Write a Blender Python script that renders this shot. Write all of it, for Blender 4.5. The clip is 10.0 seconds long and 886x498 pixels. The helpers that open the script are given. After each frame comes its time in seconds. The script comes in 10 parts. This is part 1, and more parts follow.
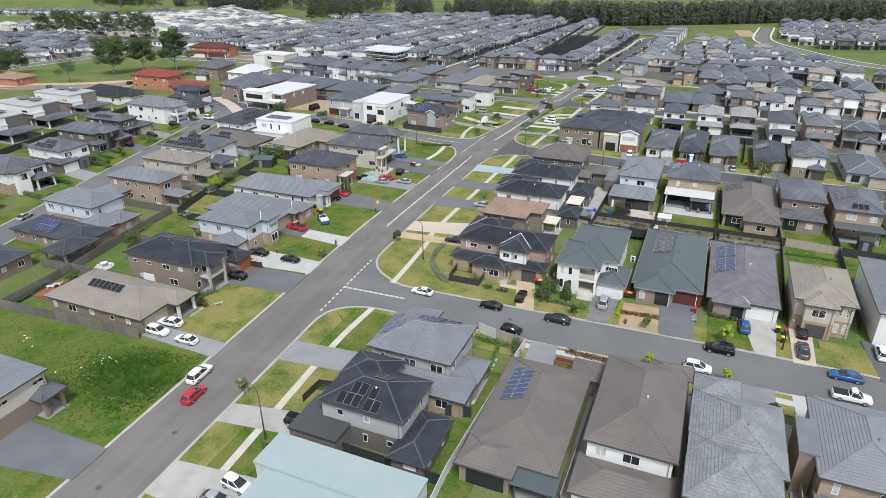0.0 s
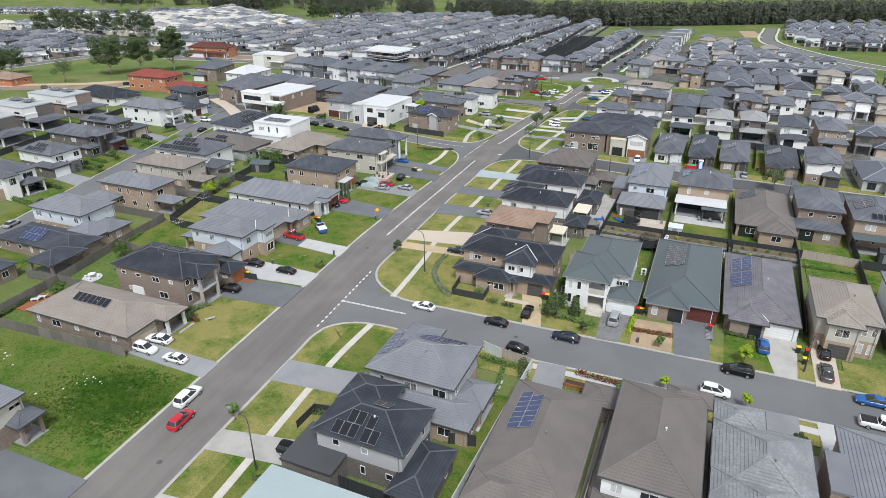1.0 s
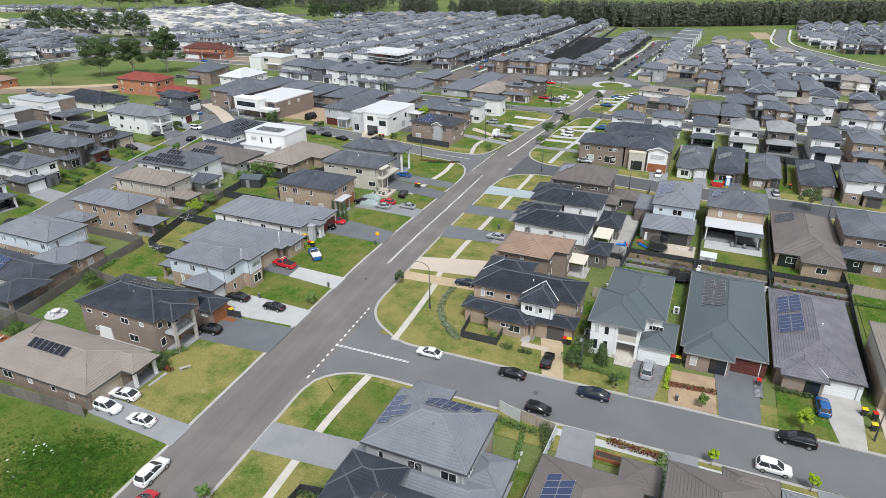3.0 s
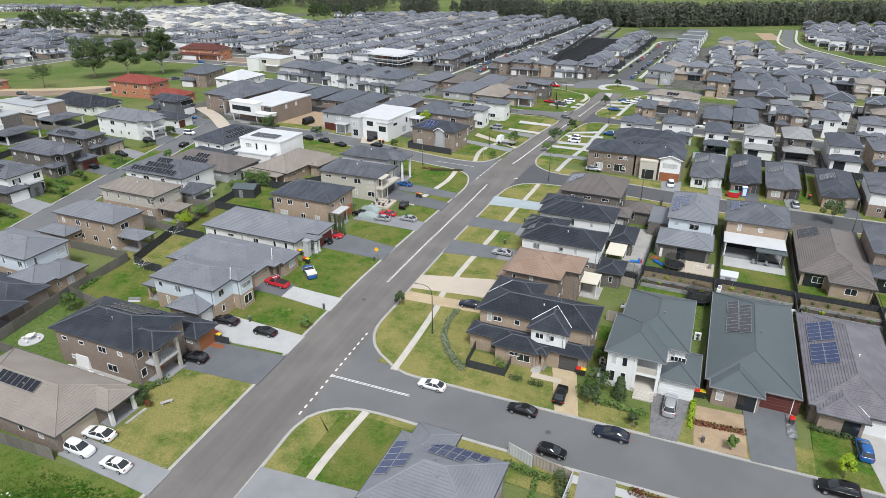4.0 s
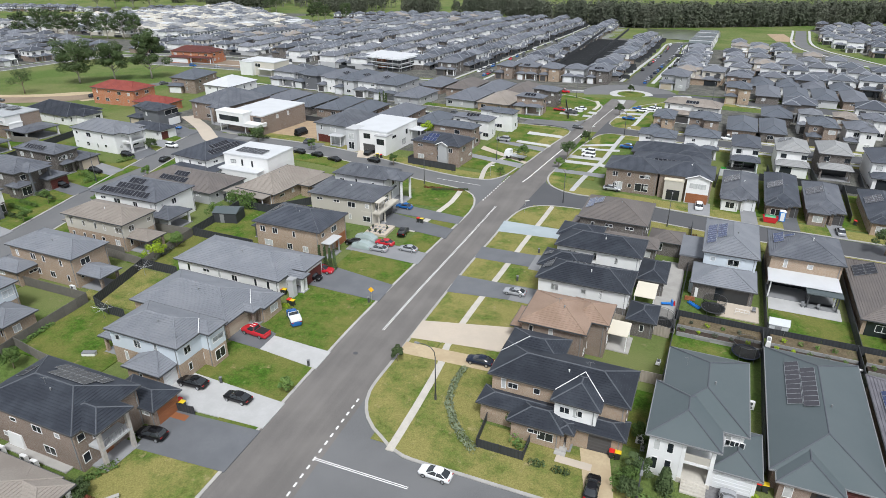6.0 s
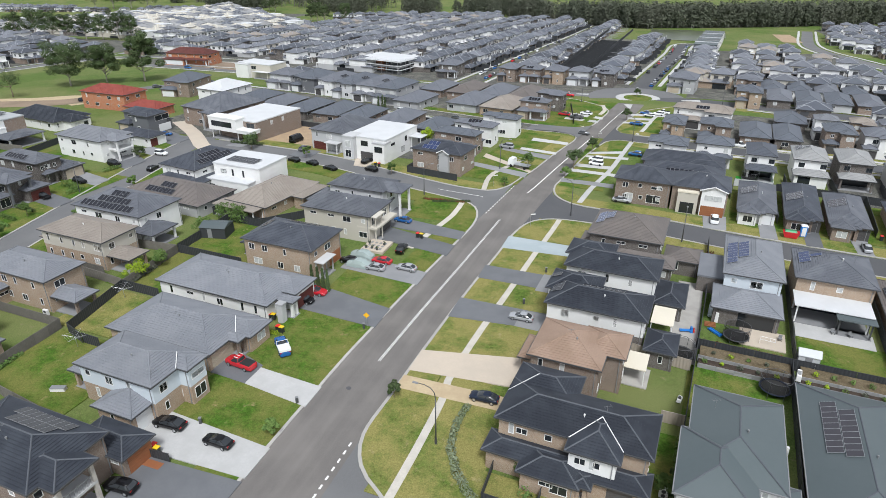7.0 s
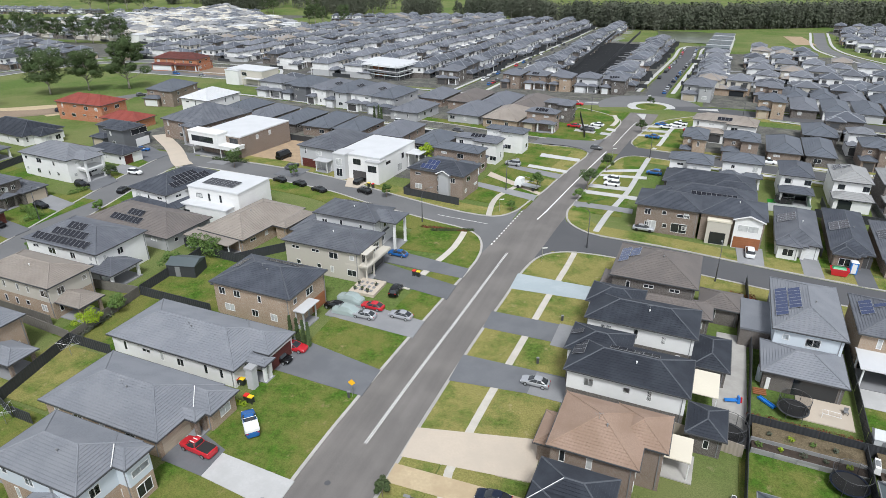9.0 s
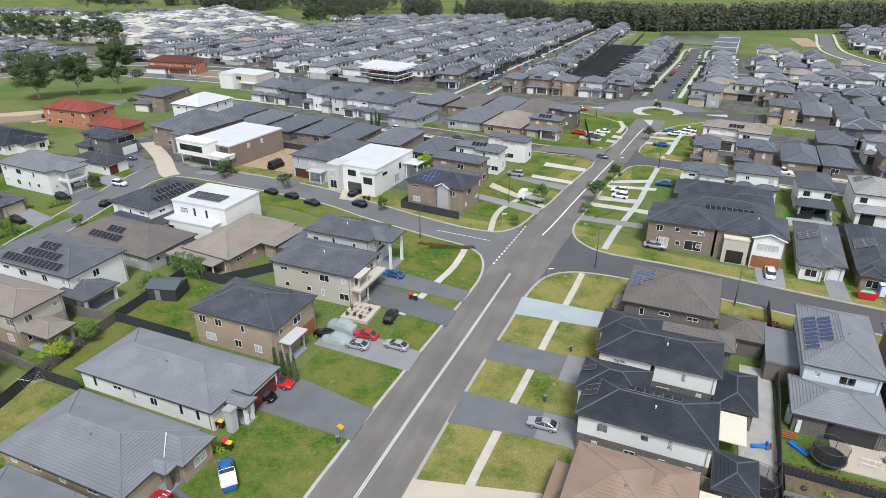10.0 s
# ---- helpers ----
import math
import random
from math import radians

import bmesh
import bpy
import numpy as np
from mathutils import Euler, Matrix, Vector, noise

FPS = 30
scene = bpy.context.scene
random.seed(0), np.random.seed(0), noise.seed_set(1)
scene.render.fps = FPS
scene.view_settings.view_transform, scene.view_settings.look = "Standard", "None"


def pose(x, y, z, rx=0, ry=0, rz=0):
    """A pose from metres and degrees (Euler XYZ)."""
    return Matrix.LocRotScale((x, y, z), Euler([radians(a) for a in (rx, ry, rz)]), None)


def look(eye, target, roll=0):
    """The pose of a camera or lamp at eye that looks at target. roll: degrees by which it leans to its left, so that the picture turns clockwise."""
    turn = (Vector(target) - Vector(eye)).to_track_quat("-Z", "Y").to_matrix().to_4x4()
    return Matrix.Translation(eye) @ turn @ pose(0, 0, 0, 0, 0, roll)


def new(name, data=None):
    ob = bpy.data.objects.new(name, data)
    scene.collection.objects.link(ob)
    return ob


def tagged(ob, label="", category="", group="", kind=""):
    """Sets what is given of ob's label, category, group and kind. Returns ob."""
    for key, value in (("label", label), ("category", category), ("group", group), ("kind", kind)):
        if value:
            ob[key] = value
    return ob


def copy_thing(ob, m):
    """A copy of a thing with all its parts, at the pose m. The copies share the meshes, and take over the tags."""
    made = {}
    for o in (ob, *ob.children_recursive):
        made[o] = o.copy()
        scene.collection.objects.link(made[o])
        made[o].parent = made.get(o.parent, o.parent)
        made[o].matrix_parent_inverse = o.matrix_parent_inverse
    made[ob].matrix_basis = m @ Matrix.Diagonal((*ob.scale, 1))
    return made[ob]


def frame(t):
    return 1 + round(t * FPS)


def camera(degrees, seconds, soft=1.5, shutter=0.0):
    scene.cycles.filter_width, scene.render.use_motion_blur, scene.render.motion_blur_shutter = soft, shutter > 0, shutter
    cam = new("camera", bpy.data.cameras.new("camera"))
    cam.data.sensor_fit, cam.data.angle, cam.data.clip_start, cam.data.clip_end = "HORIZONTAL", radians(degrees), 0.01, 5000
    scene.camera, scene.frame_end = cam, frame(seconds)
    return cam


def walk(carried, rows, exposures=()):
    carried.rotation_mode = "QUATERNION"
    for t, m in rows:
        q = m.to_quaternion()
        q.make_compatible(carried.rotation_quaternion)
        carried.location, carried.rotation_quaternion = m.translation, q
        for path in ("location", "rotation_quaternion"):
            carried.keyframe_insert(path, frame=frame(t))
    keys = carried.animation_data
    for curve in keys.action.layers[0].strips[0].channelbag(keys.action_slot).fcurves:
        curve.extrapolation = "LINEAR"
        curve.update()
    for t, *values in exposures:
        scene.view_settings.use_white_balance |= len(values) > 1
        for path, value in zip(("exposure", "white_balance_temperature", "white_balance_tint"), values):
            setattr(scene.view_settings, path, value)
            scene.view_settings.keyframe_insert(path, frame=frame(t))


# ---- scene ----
# ---- camera and walk ----
cam = camera(70, 10.0, soft=0.5)
PATH = [
    (0.0, (48.84, -91.35, 54.29), (18.80, -6.35, 11.02), -0.39),
    (0.5, (47.89, -89.01, 54.19), (17.80, -4.04, 10.89), -0.31),
    (1.0, (46.75, -86.35, 54.10), (16.61, -1.42, 10.77), -0.24),
    (1.5, (45.46, -83.43, 54.02), (15.28, 1.47, 10.65), -0.18),
    (2.0, (44.07, -80.29, 53.95), (13.85, 4.58, 10.53), -0.13),
    (2.5, (42.61, -76.97, 53.86), (12.35, 7.86, 10.41), -0.10),
    (3.0, (41.11, -73.52, 53.78), (10.81, 11.27, 10.28), -0.07),
    (3.5, (39.60, -69.95, 53.69), (9.25, 14.80, 10.15), -0.04),
    (4.0, (38.07, -66.30, 53.58), (7.68, 18.42, 10.01), -0.03),
    (4.5, (36.56, -62.59, 53.48), (6.13, 22.10, 9.86), -0.02),
    (5.0, (35.06, -58.82, 53.36), (4.59, 25.84, 9.71), -0.02),
    (5.5, (33.58, -55.01, 53.24), (3.06, 29.61, 9.56), -0.03),
    (6.0, (32.12, -51.17, 53.12), (1.56, 33.43, 9.41), -0.04),
    (6.5, (30.68, -47.30, 53.00), (0.08, 37.27, 9.27), -0.05),
    (7.0, (29.27, -43.42, 52.88), (-1.38, 41.13, 9.14), -0.08),
    (7.5, (27.87, -39.52, 52.77), (-2.82, 45.01, 9.02), -0.10),
    (8.0, (26.50, -35.61, 52.66), (-4.24, 48.90, 8.92), -0.13),
    (8.5, (25.16, -31.69, 52.56), (-5.63, 52.80, 8.83), -0.16),
    (9.0, (23.84, -27.78, 52.46), (-7.00, 56.71, 8.76), -0.20),
    (9.5, (22.56, -23.88, 52.38), (-8.34, 60.61, 8.70), -0.23),
    (10.0, (21.33, -20.00, 52.30), (-9.63, 64.49, 8.67), -0.27),
]
walk(cam, [(t, look(eye, target, roll)) for t, eye, target, roll in PATH])

# ---- light: bright overcast ----
world = bpy.data.worlds.new("world")
scene.world = world
world.use_nodes = True
wn, wl = world.node_tree.nodes, world.node_tree.links
sky = wn.new("ShaderNodeTexSky")
sky.sky_type = "NISHITA"
sky.sun_disc = False
sky.sun_elevation, sky.sun_rotation = radians(55), radians(154)
sky.dust_density, sky.ozone_density = 1.0, 1.0
grey = wn.new("ShaderNodeHueSaturation")
grey.inputs["Saturation"].default_value = 0.30
wl.new(sky.outputs[0], grey.inputs["Color"])
back = wn["Background"]
back.inputs["Strength"].default_value = 0.098
wl.new(grey.outputs[0], back.inputs["Color"])
sun = new("sun", bpy.data.lights.new("sun", "SUN"))
sun.data.energy, sun.data.angle, sun.data.color = 1.65, radians(14), (0.955, 0.98, 1.0)
sun.matrix_world = look((28, -58, 92), (0, 0, 0))
scene.view_settings.exposure = 1.03


# ---- materials ----
def material(name, color, rough=0.8, metal=0.0, vary=0.25, grain=12.0, patch=0.6, bump=0.15, second=None, spread=0.0, spec=0.3, per_object=0.0):
    """Noise at two scales over a base colour; second: a colour that shows in patches."""
    m = bpy.data.materials.new(name)
    m.use_nodes = True
    n, l = m.node_tree.nodes, m.node_tree.links
    b = n["Principled BSDF"]
    b.inputs["Roughness"].default_value, b.inputs["Metallic"].default_value = rough, metal
    b.inputs["Specular IOR Level"].default_value = spec
    co = n.new("ShaderNodeTexCoord")
    fine, broad = n.new("ShaderNodeTexNoise"), n.new("ShaderNodeTexNoise")
    fine.inputs["Scale"].default_value, fine.inputs["Detail"].default_value = grain, 5
    broad.inputs["Scale"].default_value, broad.inputs["Detail"].default_value = patch, 4
    geo = n.new("ShaderNodeNewGeometry")
    for tex in (fine, broad):
        l.new(geo.outputs["Position"], tex.inputs["Vector"])
    mixed = n.new("ShaderNodeMix")
    mixed.data_type = "RGBA"
    dark = [c * (1 - vary) for c in color]
    light = [min(1, c * (1 + vary)) for c in color]
    mixed.inputs["A"].default_value, mixed.inputs["B"].default_value = (*dark, 1), (*light, 1)
    l.new(fine.outputs["Fac"], mixed.inputs["Factor"])
    ramp = n.new("ShaderNodeMapRange")
    ramp.inputs["From Min"].default_value, ramp.inputs["From Max"].default_value = 0.42, 0.62
    l.new(broad.outputs["Fac"], ramp.inputs["Value"])
    top = n.new("ShaderNodeMix")
    top.data_type = "RGBA"
    two = second or tuple(c * (1 - 0.5 * vary) for c in color)
    top.inputs["B"].default_value = (*two, 1)
    l.new(mixed.outputs["Result"], top.inputs["A"])
    scale = n.new("ShaderNodeMath")
    scale.operation = "MULTIPLY"
    scale.inputs[1].default_value = 0.75
    l.new(ramp.outputs[0], scale.inputs[0])
    l.new(scale.outputs[0], top.inputs["Factor"])
    out = top.outputs["Result"]
    if per_object:
        info, hsv, mr = n.new("ShaderNodeObjectInfo"), n.new("ShaderNodeHueSaturation"), n.new("ShaderNodeMapRange")
        mr.inputs["To Min"].default_value, mr.inputs["To Max"].default_value = 1 - per_object, 1 + per_object
        l.new(info.outputs["Random"], mr.inputs["Value"])
        l.new(mr.outputs[0], hsv.inputs["Value"])
        l.new(out, hsv.inputs["Color"])
        out = hsv.outputs[0]
    l.new(out, b.inputs["Base Color"])
    if bump:
        bp = n.new("ShaderNodeBump")
        bp.inputs["Strength"].default_value, bp.inputs["Distance"].default_value = bump, 0.05
        l.new(fine.outputs["Fac"], bp.inputs["Height"])
        l.new(bp.outputs[0], b.inputs["Normal"])
    return m


def brick_material(name, color, mortar, per_object=0.0):
    """Brick courses 86 mm high, laid by the height and the run along the wall."""
    m = material(name, color, 0.9, vary=0.3, grain=5, patch=0.5, bump=0.0, per_object=per_object)
    n, l = m.node_tree.nodes, m.node_tree.links
    b = n["Principled BSDF"]
    old = b.inputs["Base Color"].links[0].from_socket
    co, sep, com, add = n.new("ShaderNodeTexCoord"), n.new("ShaderNodeSeparateXYZ"), n.new("ShaderNodeCombineXYZ"), n.new("ShaderNodeMath")
    l.new(co.outputs["Object"], sep.inputs[0])
    l.new(sep.outputs[0], add.inputs[0])
    l.new(sep.outputs[1], add.inputs[1])
    l.new(add.outputs[0], com.inputs[0])
    l.new(sep.outputs[2], com.inputs[1])
    bt = n.new("ShaderNodeTexBrick")
    bt.inputs["Scale"].default_value = 1.0
    bt.inputs["Brick Width"].default_value, bt.inputs["Row Height"].default_value, bt.inputs["Mortar Size"].default_value = 0.24, 0.086, 0.008
    bt.inputs["Mortar"].default_value = (*mortar, 1)
    l.new(com.outputs[0], bt.inputs["Vector"])
    l.new(old, bt.inputs["Color1"])
    l.new(old, bt.inputs["Color2"])
    l.new(bt.outputs["Color"], b.inputs["Base Color"])
    return m


def grass(name, green, dry, bare, edge, coarse=0.16):
    """Mown grass: green and dry in drifts, bare spots, and a fine mottle of tufts."""
    m = bpy.data.materials.new(name)
    m.use_nodes = True
    n, l = m.node_tree.nodes, m.node_tree.links
    b = n["Principled BSDF"]
    b.inputs["Roughness"].default_value, b.inputs["Specular IOR Level"].default_value = 0.95, 0.08
    geo = n.new("ShaderNodeNewGeometry")
    tex = []
    for scale, detail in ((coarse, 6), (0.55, 7), (6.0, 4), (1.7, 5)):
        t = n.new("ShaderNodeTexNoise")
        t.inputs["Scale"].default_value, t.inputs["Detail"].default_value = scale, detail
        t.inputs["Roughness"].default_value = 0.65
        l.new(geo.outputs["Position"], t.inputs["Vector"])
        tex.append(t)

    def mix(fac, a, c, lo, hi):
        r_, x = n.new("ShaderNodeMapRange"), n.new("ShaderNodeMix")
        r_.inputs["From Min"].default_value, r_.inputs["From Max"].default_value = lo, hi
        l.new(fac, r_.inputs["Value"])
        x.data_type = "RGBA"
        l.new(r_.outputs[0], x.inputs["Factor"])
        for key, s in (("A", a), ("B", c)):
            if isinstance(s, tuple):
                x.inputs[key].default_value = (*s, 1)
            else:
                l.new(s, x.inputs[key])
        return x.outputs["Result"]
    rich = mix(tex[3].outputs["Fac"], tuple(0.72 * c for c in green), tuple(1.15 * c for c in green), 0.38, 0.60)
    base = mix(tex[0].outputs["Fac"], rich, dry, edge - 0.14, edge + 0.05)
    spots = mix(tex[1].outputs["Fac"], base, bare, 0.60, 0.74)
    dark = n.new("ShaderNodeMix")
    dark.data_type, dark.blend_type = "RGBA", "MULTIPLY"
    dark.inputs["Factor"].default_value = 1.0
    l.new(spots, dark.inputs["A"])
    l.new(mix(tex[2].outputs["Fac"], (0.66, 0.68, 0.64), (1.27, 1.26, 1.22), 0.30, 0.70), dark.inputs["B"])
    l.new(dark.outputs["Result"], b.inputs["Base Color"])
    bp = n.new("ShaderNodeBump")
    bp.inputs["Strength"].default_value, bp.inputs["Distance"].default_value = 0.6, 0.08
    l.new(tex[2].outputs["Fac"], bp.inputs["Height"])
    l.new(bp.outputs[0], b.inputs["Normal"])
    return m


def glossy(name, color, rough=0.15, metal=0.0, spec=0.5, coat=0.0):
    m = bpy.data.materials.new(name)
    m.use_nodes = True
    b = m.node_tree.nodes["Principled BSDF"]
    b.inputs["Base Color"].default_value = (*color, 1)
    b.inputs["Roughness"].default_value, b.inputs["Metallic"].default_value = rough, metal
    b.inputs["Specular IOR Level"].default_value, b.inputs["Coat Weight"].default_value = spec, coat
    return m


M = {}
M["asphalt"] = material("asphalt", (0.146, 0.136, 0.128), 0.9, vary=0.22, grain=9, patch=0.12, second=(0.186, 0.173, 0.161))
# lengthwise wear: paler wheel tracks and darker oil between them
for lengthwise in ("asphalt",):
    n, l = M[lengthwise].node_tree.nodes, M[lengthwise].node_tree.links
    bs = n["Principled BSDF"]
    was = bs.inputs["Base Color"].links[0].from_socket
    geo, mapping, tex, rng, mul = n.new("ShaderNodeNewGeometry"), n.new("ShaderNodeMapping"), n.new("ShaderNodeTexNoise"), n.new("ShaderNodeMapRange"), n.new("ShaderNodeMix")
    mapping.inputs["Scale"].default_value = (0.55, 0.02, 1.0)
    mapping.inputs["Rotation"].default_value = (0, 0, radians(2))
    tex.inputs["Scale"].default_value, tex.inputs["Detail"].default_value = 1.0, 5
    l.new(geo.outputs["Position"], mapping.inputs["Vector"])
    l.new(mapping.outputs[0], tex.inputs["Vector"])
    rng.inputs["From Min"].default_value, rng.inputs["From Max"].default_value = 0.32, 0.68
    rng.inputs["To Min"].default_value, rng.inputs["To Max"].default_value = 0.90, 1.10
    l.new(tex.outputs["Fac"], rng.inputs["Value"])
    mul.data_type, mul.blend_type = "RGBA", "MULTIPLY"
    mul.inputs["Factor"].default_value = 1.0
    l.new(was, mul.inputs["A"])
    l.new(rng.outputs[0], mul.inputs["B"])
    l.new(mul.outputs["Result"], bs.inputs["Base Color"])
M["asphalt_side"] = material("asphalt_side", (0.140, 0.141, 0.143), 0.9, vary=0.2, grain=9, patch=0.1, second=(0.165, 0.166, 0.168))
M["asphalt_dark"] = material("asphalt_dark", (0.086, 0.088, 0.093), 0.9, vary=0.12, grain=3, patch=0.06, second=(0.102, 0.102, 0.107))
M["concrete"] = material("concrete", (0.4, 0.385, 0.36), 0.9, vary=0.12, grain=4, patch=0.5, second=(0.33, 0.32, 0.3), per_object=0.06)
M["concrete_white"] = material("concrete_white", (0.47, 0.468, 0.46), 0.85, vary=0.10, grain=4, patch=0.4, second=(0.42, 0.417, 0.408), per_object=0.08)
M["concrete_grey"] = material("concrete_grey", (0.25, 0.253, 0.26), 0.85, vary=0.10, grain=4, patch=0.3, second=(0.215, 0.22, 0.228), per_object=0.1)
M["drive_dark"] = material("drive_dark", (0.134, 0.139, 0.148), 0.75, vary=0.10, grain=4, patch=0.25, second=(0.112, 0.117, 0.126), per_object=0.12)
M["drive_tan"] = material("drive_tan", (0.50, 0.43, 0.35), 0.85, vary=0.08, grain=4, patch=0.3, second=(0.46, 0.40, 0.33))
M["concrete_path"] = material("concrete_path", (0.50, 0.47, 0.415), 0.9, vary=0.14, grain=5, patch=0.6, second=(0.43, 0.40, 0.35), per_object=0.06)
M["cobble"] = material("cobble", (0.16, 0.157, 0.16), 0.85, vary=0.75, grain=3.2, patch=0.5, second=(0.2, 0.197, 0.2))
M["drive_blue"] = material("drive_blue", (0.36, 0.41, 0.43), 0.8, vary=0.10, grain=4, patch=0.3, second=(0.32, 0.37, 0.39))
M["soil_dark"] = material("soil_dark", (0.075, 0.072, 0.068), 0.95, vary=0.4, grain=1.5, patch=0.08, second=(0.095, 0.09, 0.082))
M["sleeper"] = material("sleeper", (0.26, 0.26, 0.255), 0.9, vary=0.2, grain=5, patch=0.6, per_object=0.15)
M["bed_soil"] = grass("bed_soil", (0.11, 0.085, 0.055), (0.15, 0.12, 0.08), (0.06, 0.10, 0.025), 0.5, coarse=0.6)
M["mulch"] = material("mulch", (0.06, 0.045, 0.035), 0.95, vary=0.5, grain=9, patch=1.2, bump=0.5, second=(0.04, 0.03, 0.025))
M["plastic_blue"] = glossy("plastic_blue", (0.02, 0.18, 0.55), 0.4)
M["plastic_green"] = glossy("plastic_green", (0.03, 0.25, 0.10), 0.4)
M["dirt_brown"] = material("dirt_brown", (0.26, 0.195, 0.14), 0.95, vary=0.25, grain=2, patch=0.08, second=(0.19, 0.15, 0.105), bump=0.3)
M["dirt"] = material("dirt", (0.38, 0.28, 0.18), 0.95, vary=0.25, grain=3, patch=0.4, second=(0.30, 0.22, 0.15), bump=0.4)
M["dirt_path"] = material("dirt_path", (0.46, 0.37, 0.24), 0.95, vary=0.2, grain=3, patch=0.4, second=(0.40, 0.31, 0.2), bump=0.3)
M["grass_dry"] = grass("grass_dry", (0.092, 0.142, 0.030), (0.235, 0.215, 0.078), (0.33, 0.27, 0.15), 0.50)
M["grass_lawn"] = grass("grass_lawn", (0.062, 0.128, 0.018), (0.150, 0.158, 0.046), (0.27, 0.215, 0.115), 0.535)
M["grass_lush"] = grass("grass_lush", (0.044, 0.102, 0.014), (0.10, 0.145, 0.028), (0.22, 0.20, 0.08), 0.62, coarse=0.10)
M["grass_lot"] = grass("grass_lot", (0.064, 0.130, 0.020), (0.125, 0.150, 0.040), (0.20, 0.18, 0.085), 0.50, coarse=0.13)
M["grass_ground"] = grass("grass_ground", (0.098, 0.150, 0.040), (0.155, 0.175, 0.068), (0.21, 0.19, 0.11), 0.54, coarse=0.03)
M["yard"] = grass("yard", (0.105, 0.104, 0.10), (0.17, 0.165, 0.15), (0.075, 0.12, 0.03), 0.58, coarse=0.25)
M["turf_bright"] = material("turf_bright", (0.03, 0.26, 0.03), 0.9, vary=0.2, grain=8, spec=0.1)
M["leaf"] = material("leaf", (0.085, 0.145, 0.04), 0.8, vary=0.5, grain=3, patch=0.8, second=(0.12, 0.18, 0.05), bump=0, per_object=0.25, spec=0.15)
M["leaf_dark"] = material("leaf_dark", (0.055, 0.084, 0.033), 0.8, vary=0.4, grain=1, patch=0.3, second=(0.078, 0.105, 0.046), bump=0, per_object=0.25, spec=0.15)
M["leaf_olive"] = material("leaf_olive", (0.086, 0.098, 0.070), 0.85, vary=0.2, grain=0.2, patch=0.03, second=(0.108, 0.114, 0.088), bump=0, spec=0.05)
M["leaf_red"] = material("leaf_red", (0.16, 0.045, 0.03), 0.8, vary=0.5, grain=4, patch=0.9, second=(0.10, 0.09, 0.03), bump=0, spec=0.15)
M["leaf_lime"] = material("leaf_lime", (0.26, 0.36, 0.03), 0.8, vary=0.3, grain=4, bump=0, spec=0.15)
M["bark"] = material("bark", (0.20, 0.16, 0.12), 0.95, vary=0.3, grain=6, bump=0.4)
M["bark_gum"] = material("bark_gum", (0.13, 0.125, 0.11), 0.95, vary=0.5, grain=0.2, patch=0.05, second=(0.22, 0.21, 0.185), bump=0)
M["litter_floor"] = grass("litter_floor", (0.045, 0.05, 0.028), (0.06, 0.06, 0.035), (0.08, 0.075, 0.045), 0.5)
M["bark_pale"] = material("bark_pale", (0.36, 0.33, 0.29), 0.95, vary=0.3, grain=2, bump=0.3)
# roofs
M["tile_grey"] = material("tile_grey", (0.175, 0.185, 0.205), 0.62, vary=0.22, grain=6, patch=0.35, second=(0.205, 0.214, 0.232), per_object=0.10)
M["tile_mid"] = material("tile_mid", (0.10, 0.107, 0.124), 0.62, spec=0.25, vary=0.22, grain=6, patch=0.35, second=(0.138, 0.146, 0.163), per_object=0.12)
M["tile_dark"] = material("tile_dark", (0.028, 0.032, 0.041), 0.55, spec=0.2, vary=0.22, grain=6, patch=0.4, second=(0.043, 0.049, 0.06), per_object=0.12)
M["tile_slate"] = material("tile_slate", (0.052, 0.058, 0.072), 0.58, spec=0.22, vary=0.22, grain=6, patch=0.4, second=(0.075, 0.083, 0.1), per_object=0.15)
M["tile_brown"] = material("tile_brown", (0.29, 0.205, 0.155), 0.75, vary=0.22, grain=6, patch=0.3, second=(0.24, 0.165, 0.12))
M["tile_tan"] = material("tile_tan", (0.265, 0.235, 0.205), 0.75, vary=0.22, grain=6, patch=0.3, second=(0.23, 0.20, 0.175), per_object=0.08)
M["tile_umber"] = material("tile_umber", (0.156, 0.138, 0.128), 0.7, vary=0.22, grain=6, patch=0.3, second=(0.130, 0.117, 0.111), per_object=0.06)
M["tile_worn"] = material("tile_worn", (0.225, 0.235, 0.245), 0.75, vary=0.55, grain=3.4, patch=0.5, second=(0.17, 0.178, 0.188))
M["tile_red"] = material("tile_red", (0.25, 0.06, 0.045), 0.7, vary=0.2, grain=3, patch=0.4, second=(0.20, 0.048, 0.04))
M["tile_maroon"] = material("tile_maroon", (0.12, 0.04, 0.033), 0.7, vary=0.2, grain=3, patch=0.4, second=(0.09, 0.035, 0.03))


def vary_islands(mat, amount):
    """Lets each loose piece of a joined mesh differ in tone."""
    n, l = mat.node_tree.nodes, mat.node_tree.links
    b = n["Principled BSDF"]
    old = b.inputs["Base Color"].links[0].from_socket
    g_, mr, hsv = n.new("ShaderNodeNewGeometry"), n.new("ShaderNodeMapRange"), n.new("ShaderNodeHueSaturation")
    mr.inputs["To Min"].default_value, mr.inputs["To Max"].default_value = 1 - amount, 1 + amount
    l.new(g_.outputs["Random Per Island"], mr.inputs["Value"])
    l.new(mr.outputs[0], hsv.inputs["Value"])
    l.new(old, hsv.inputs["Color"])
    l.new(hsv.outputs[0], b.inputs["Base Color"])


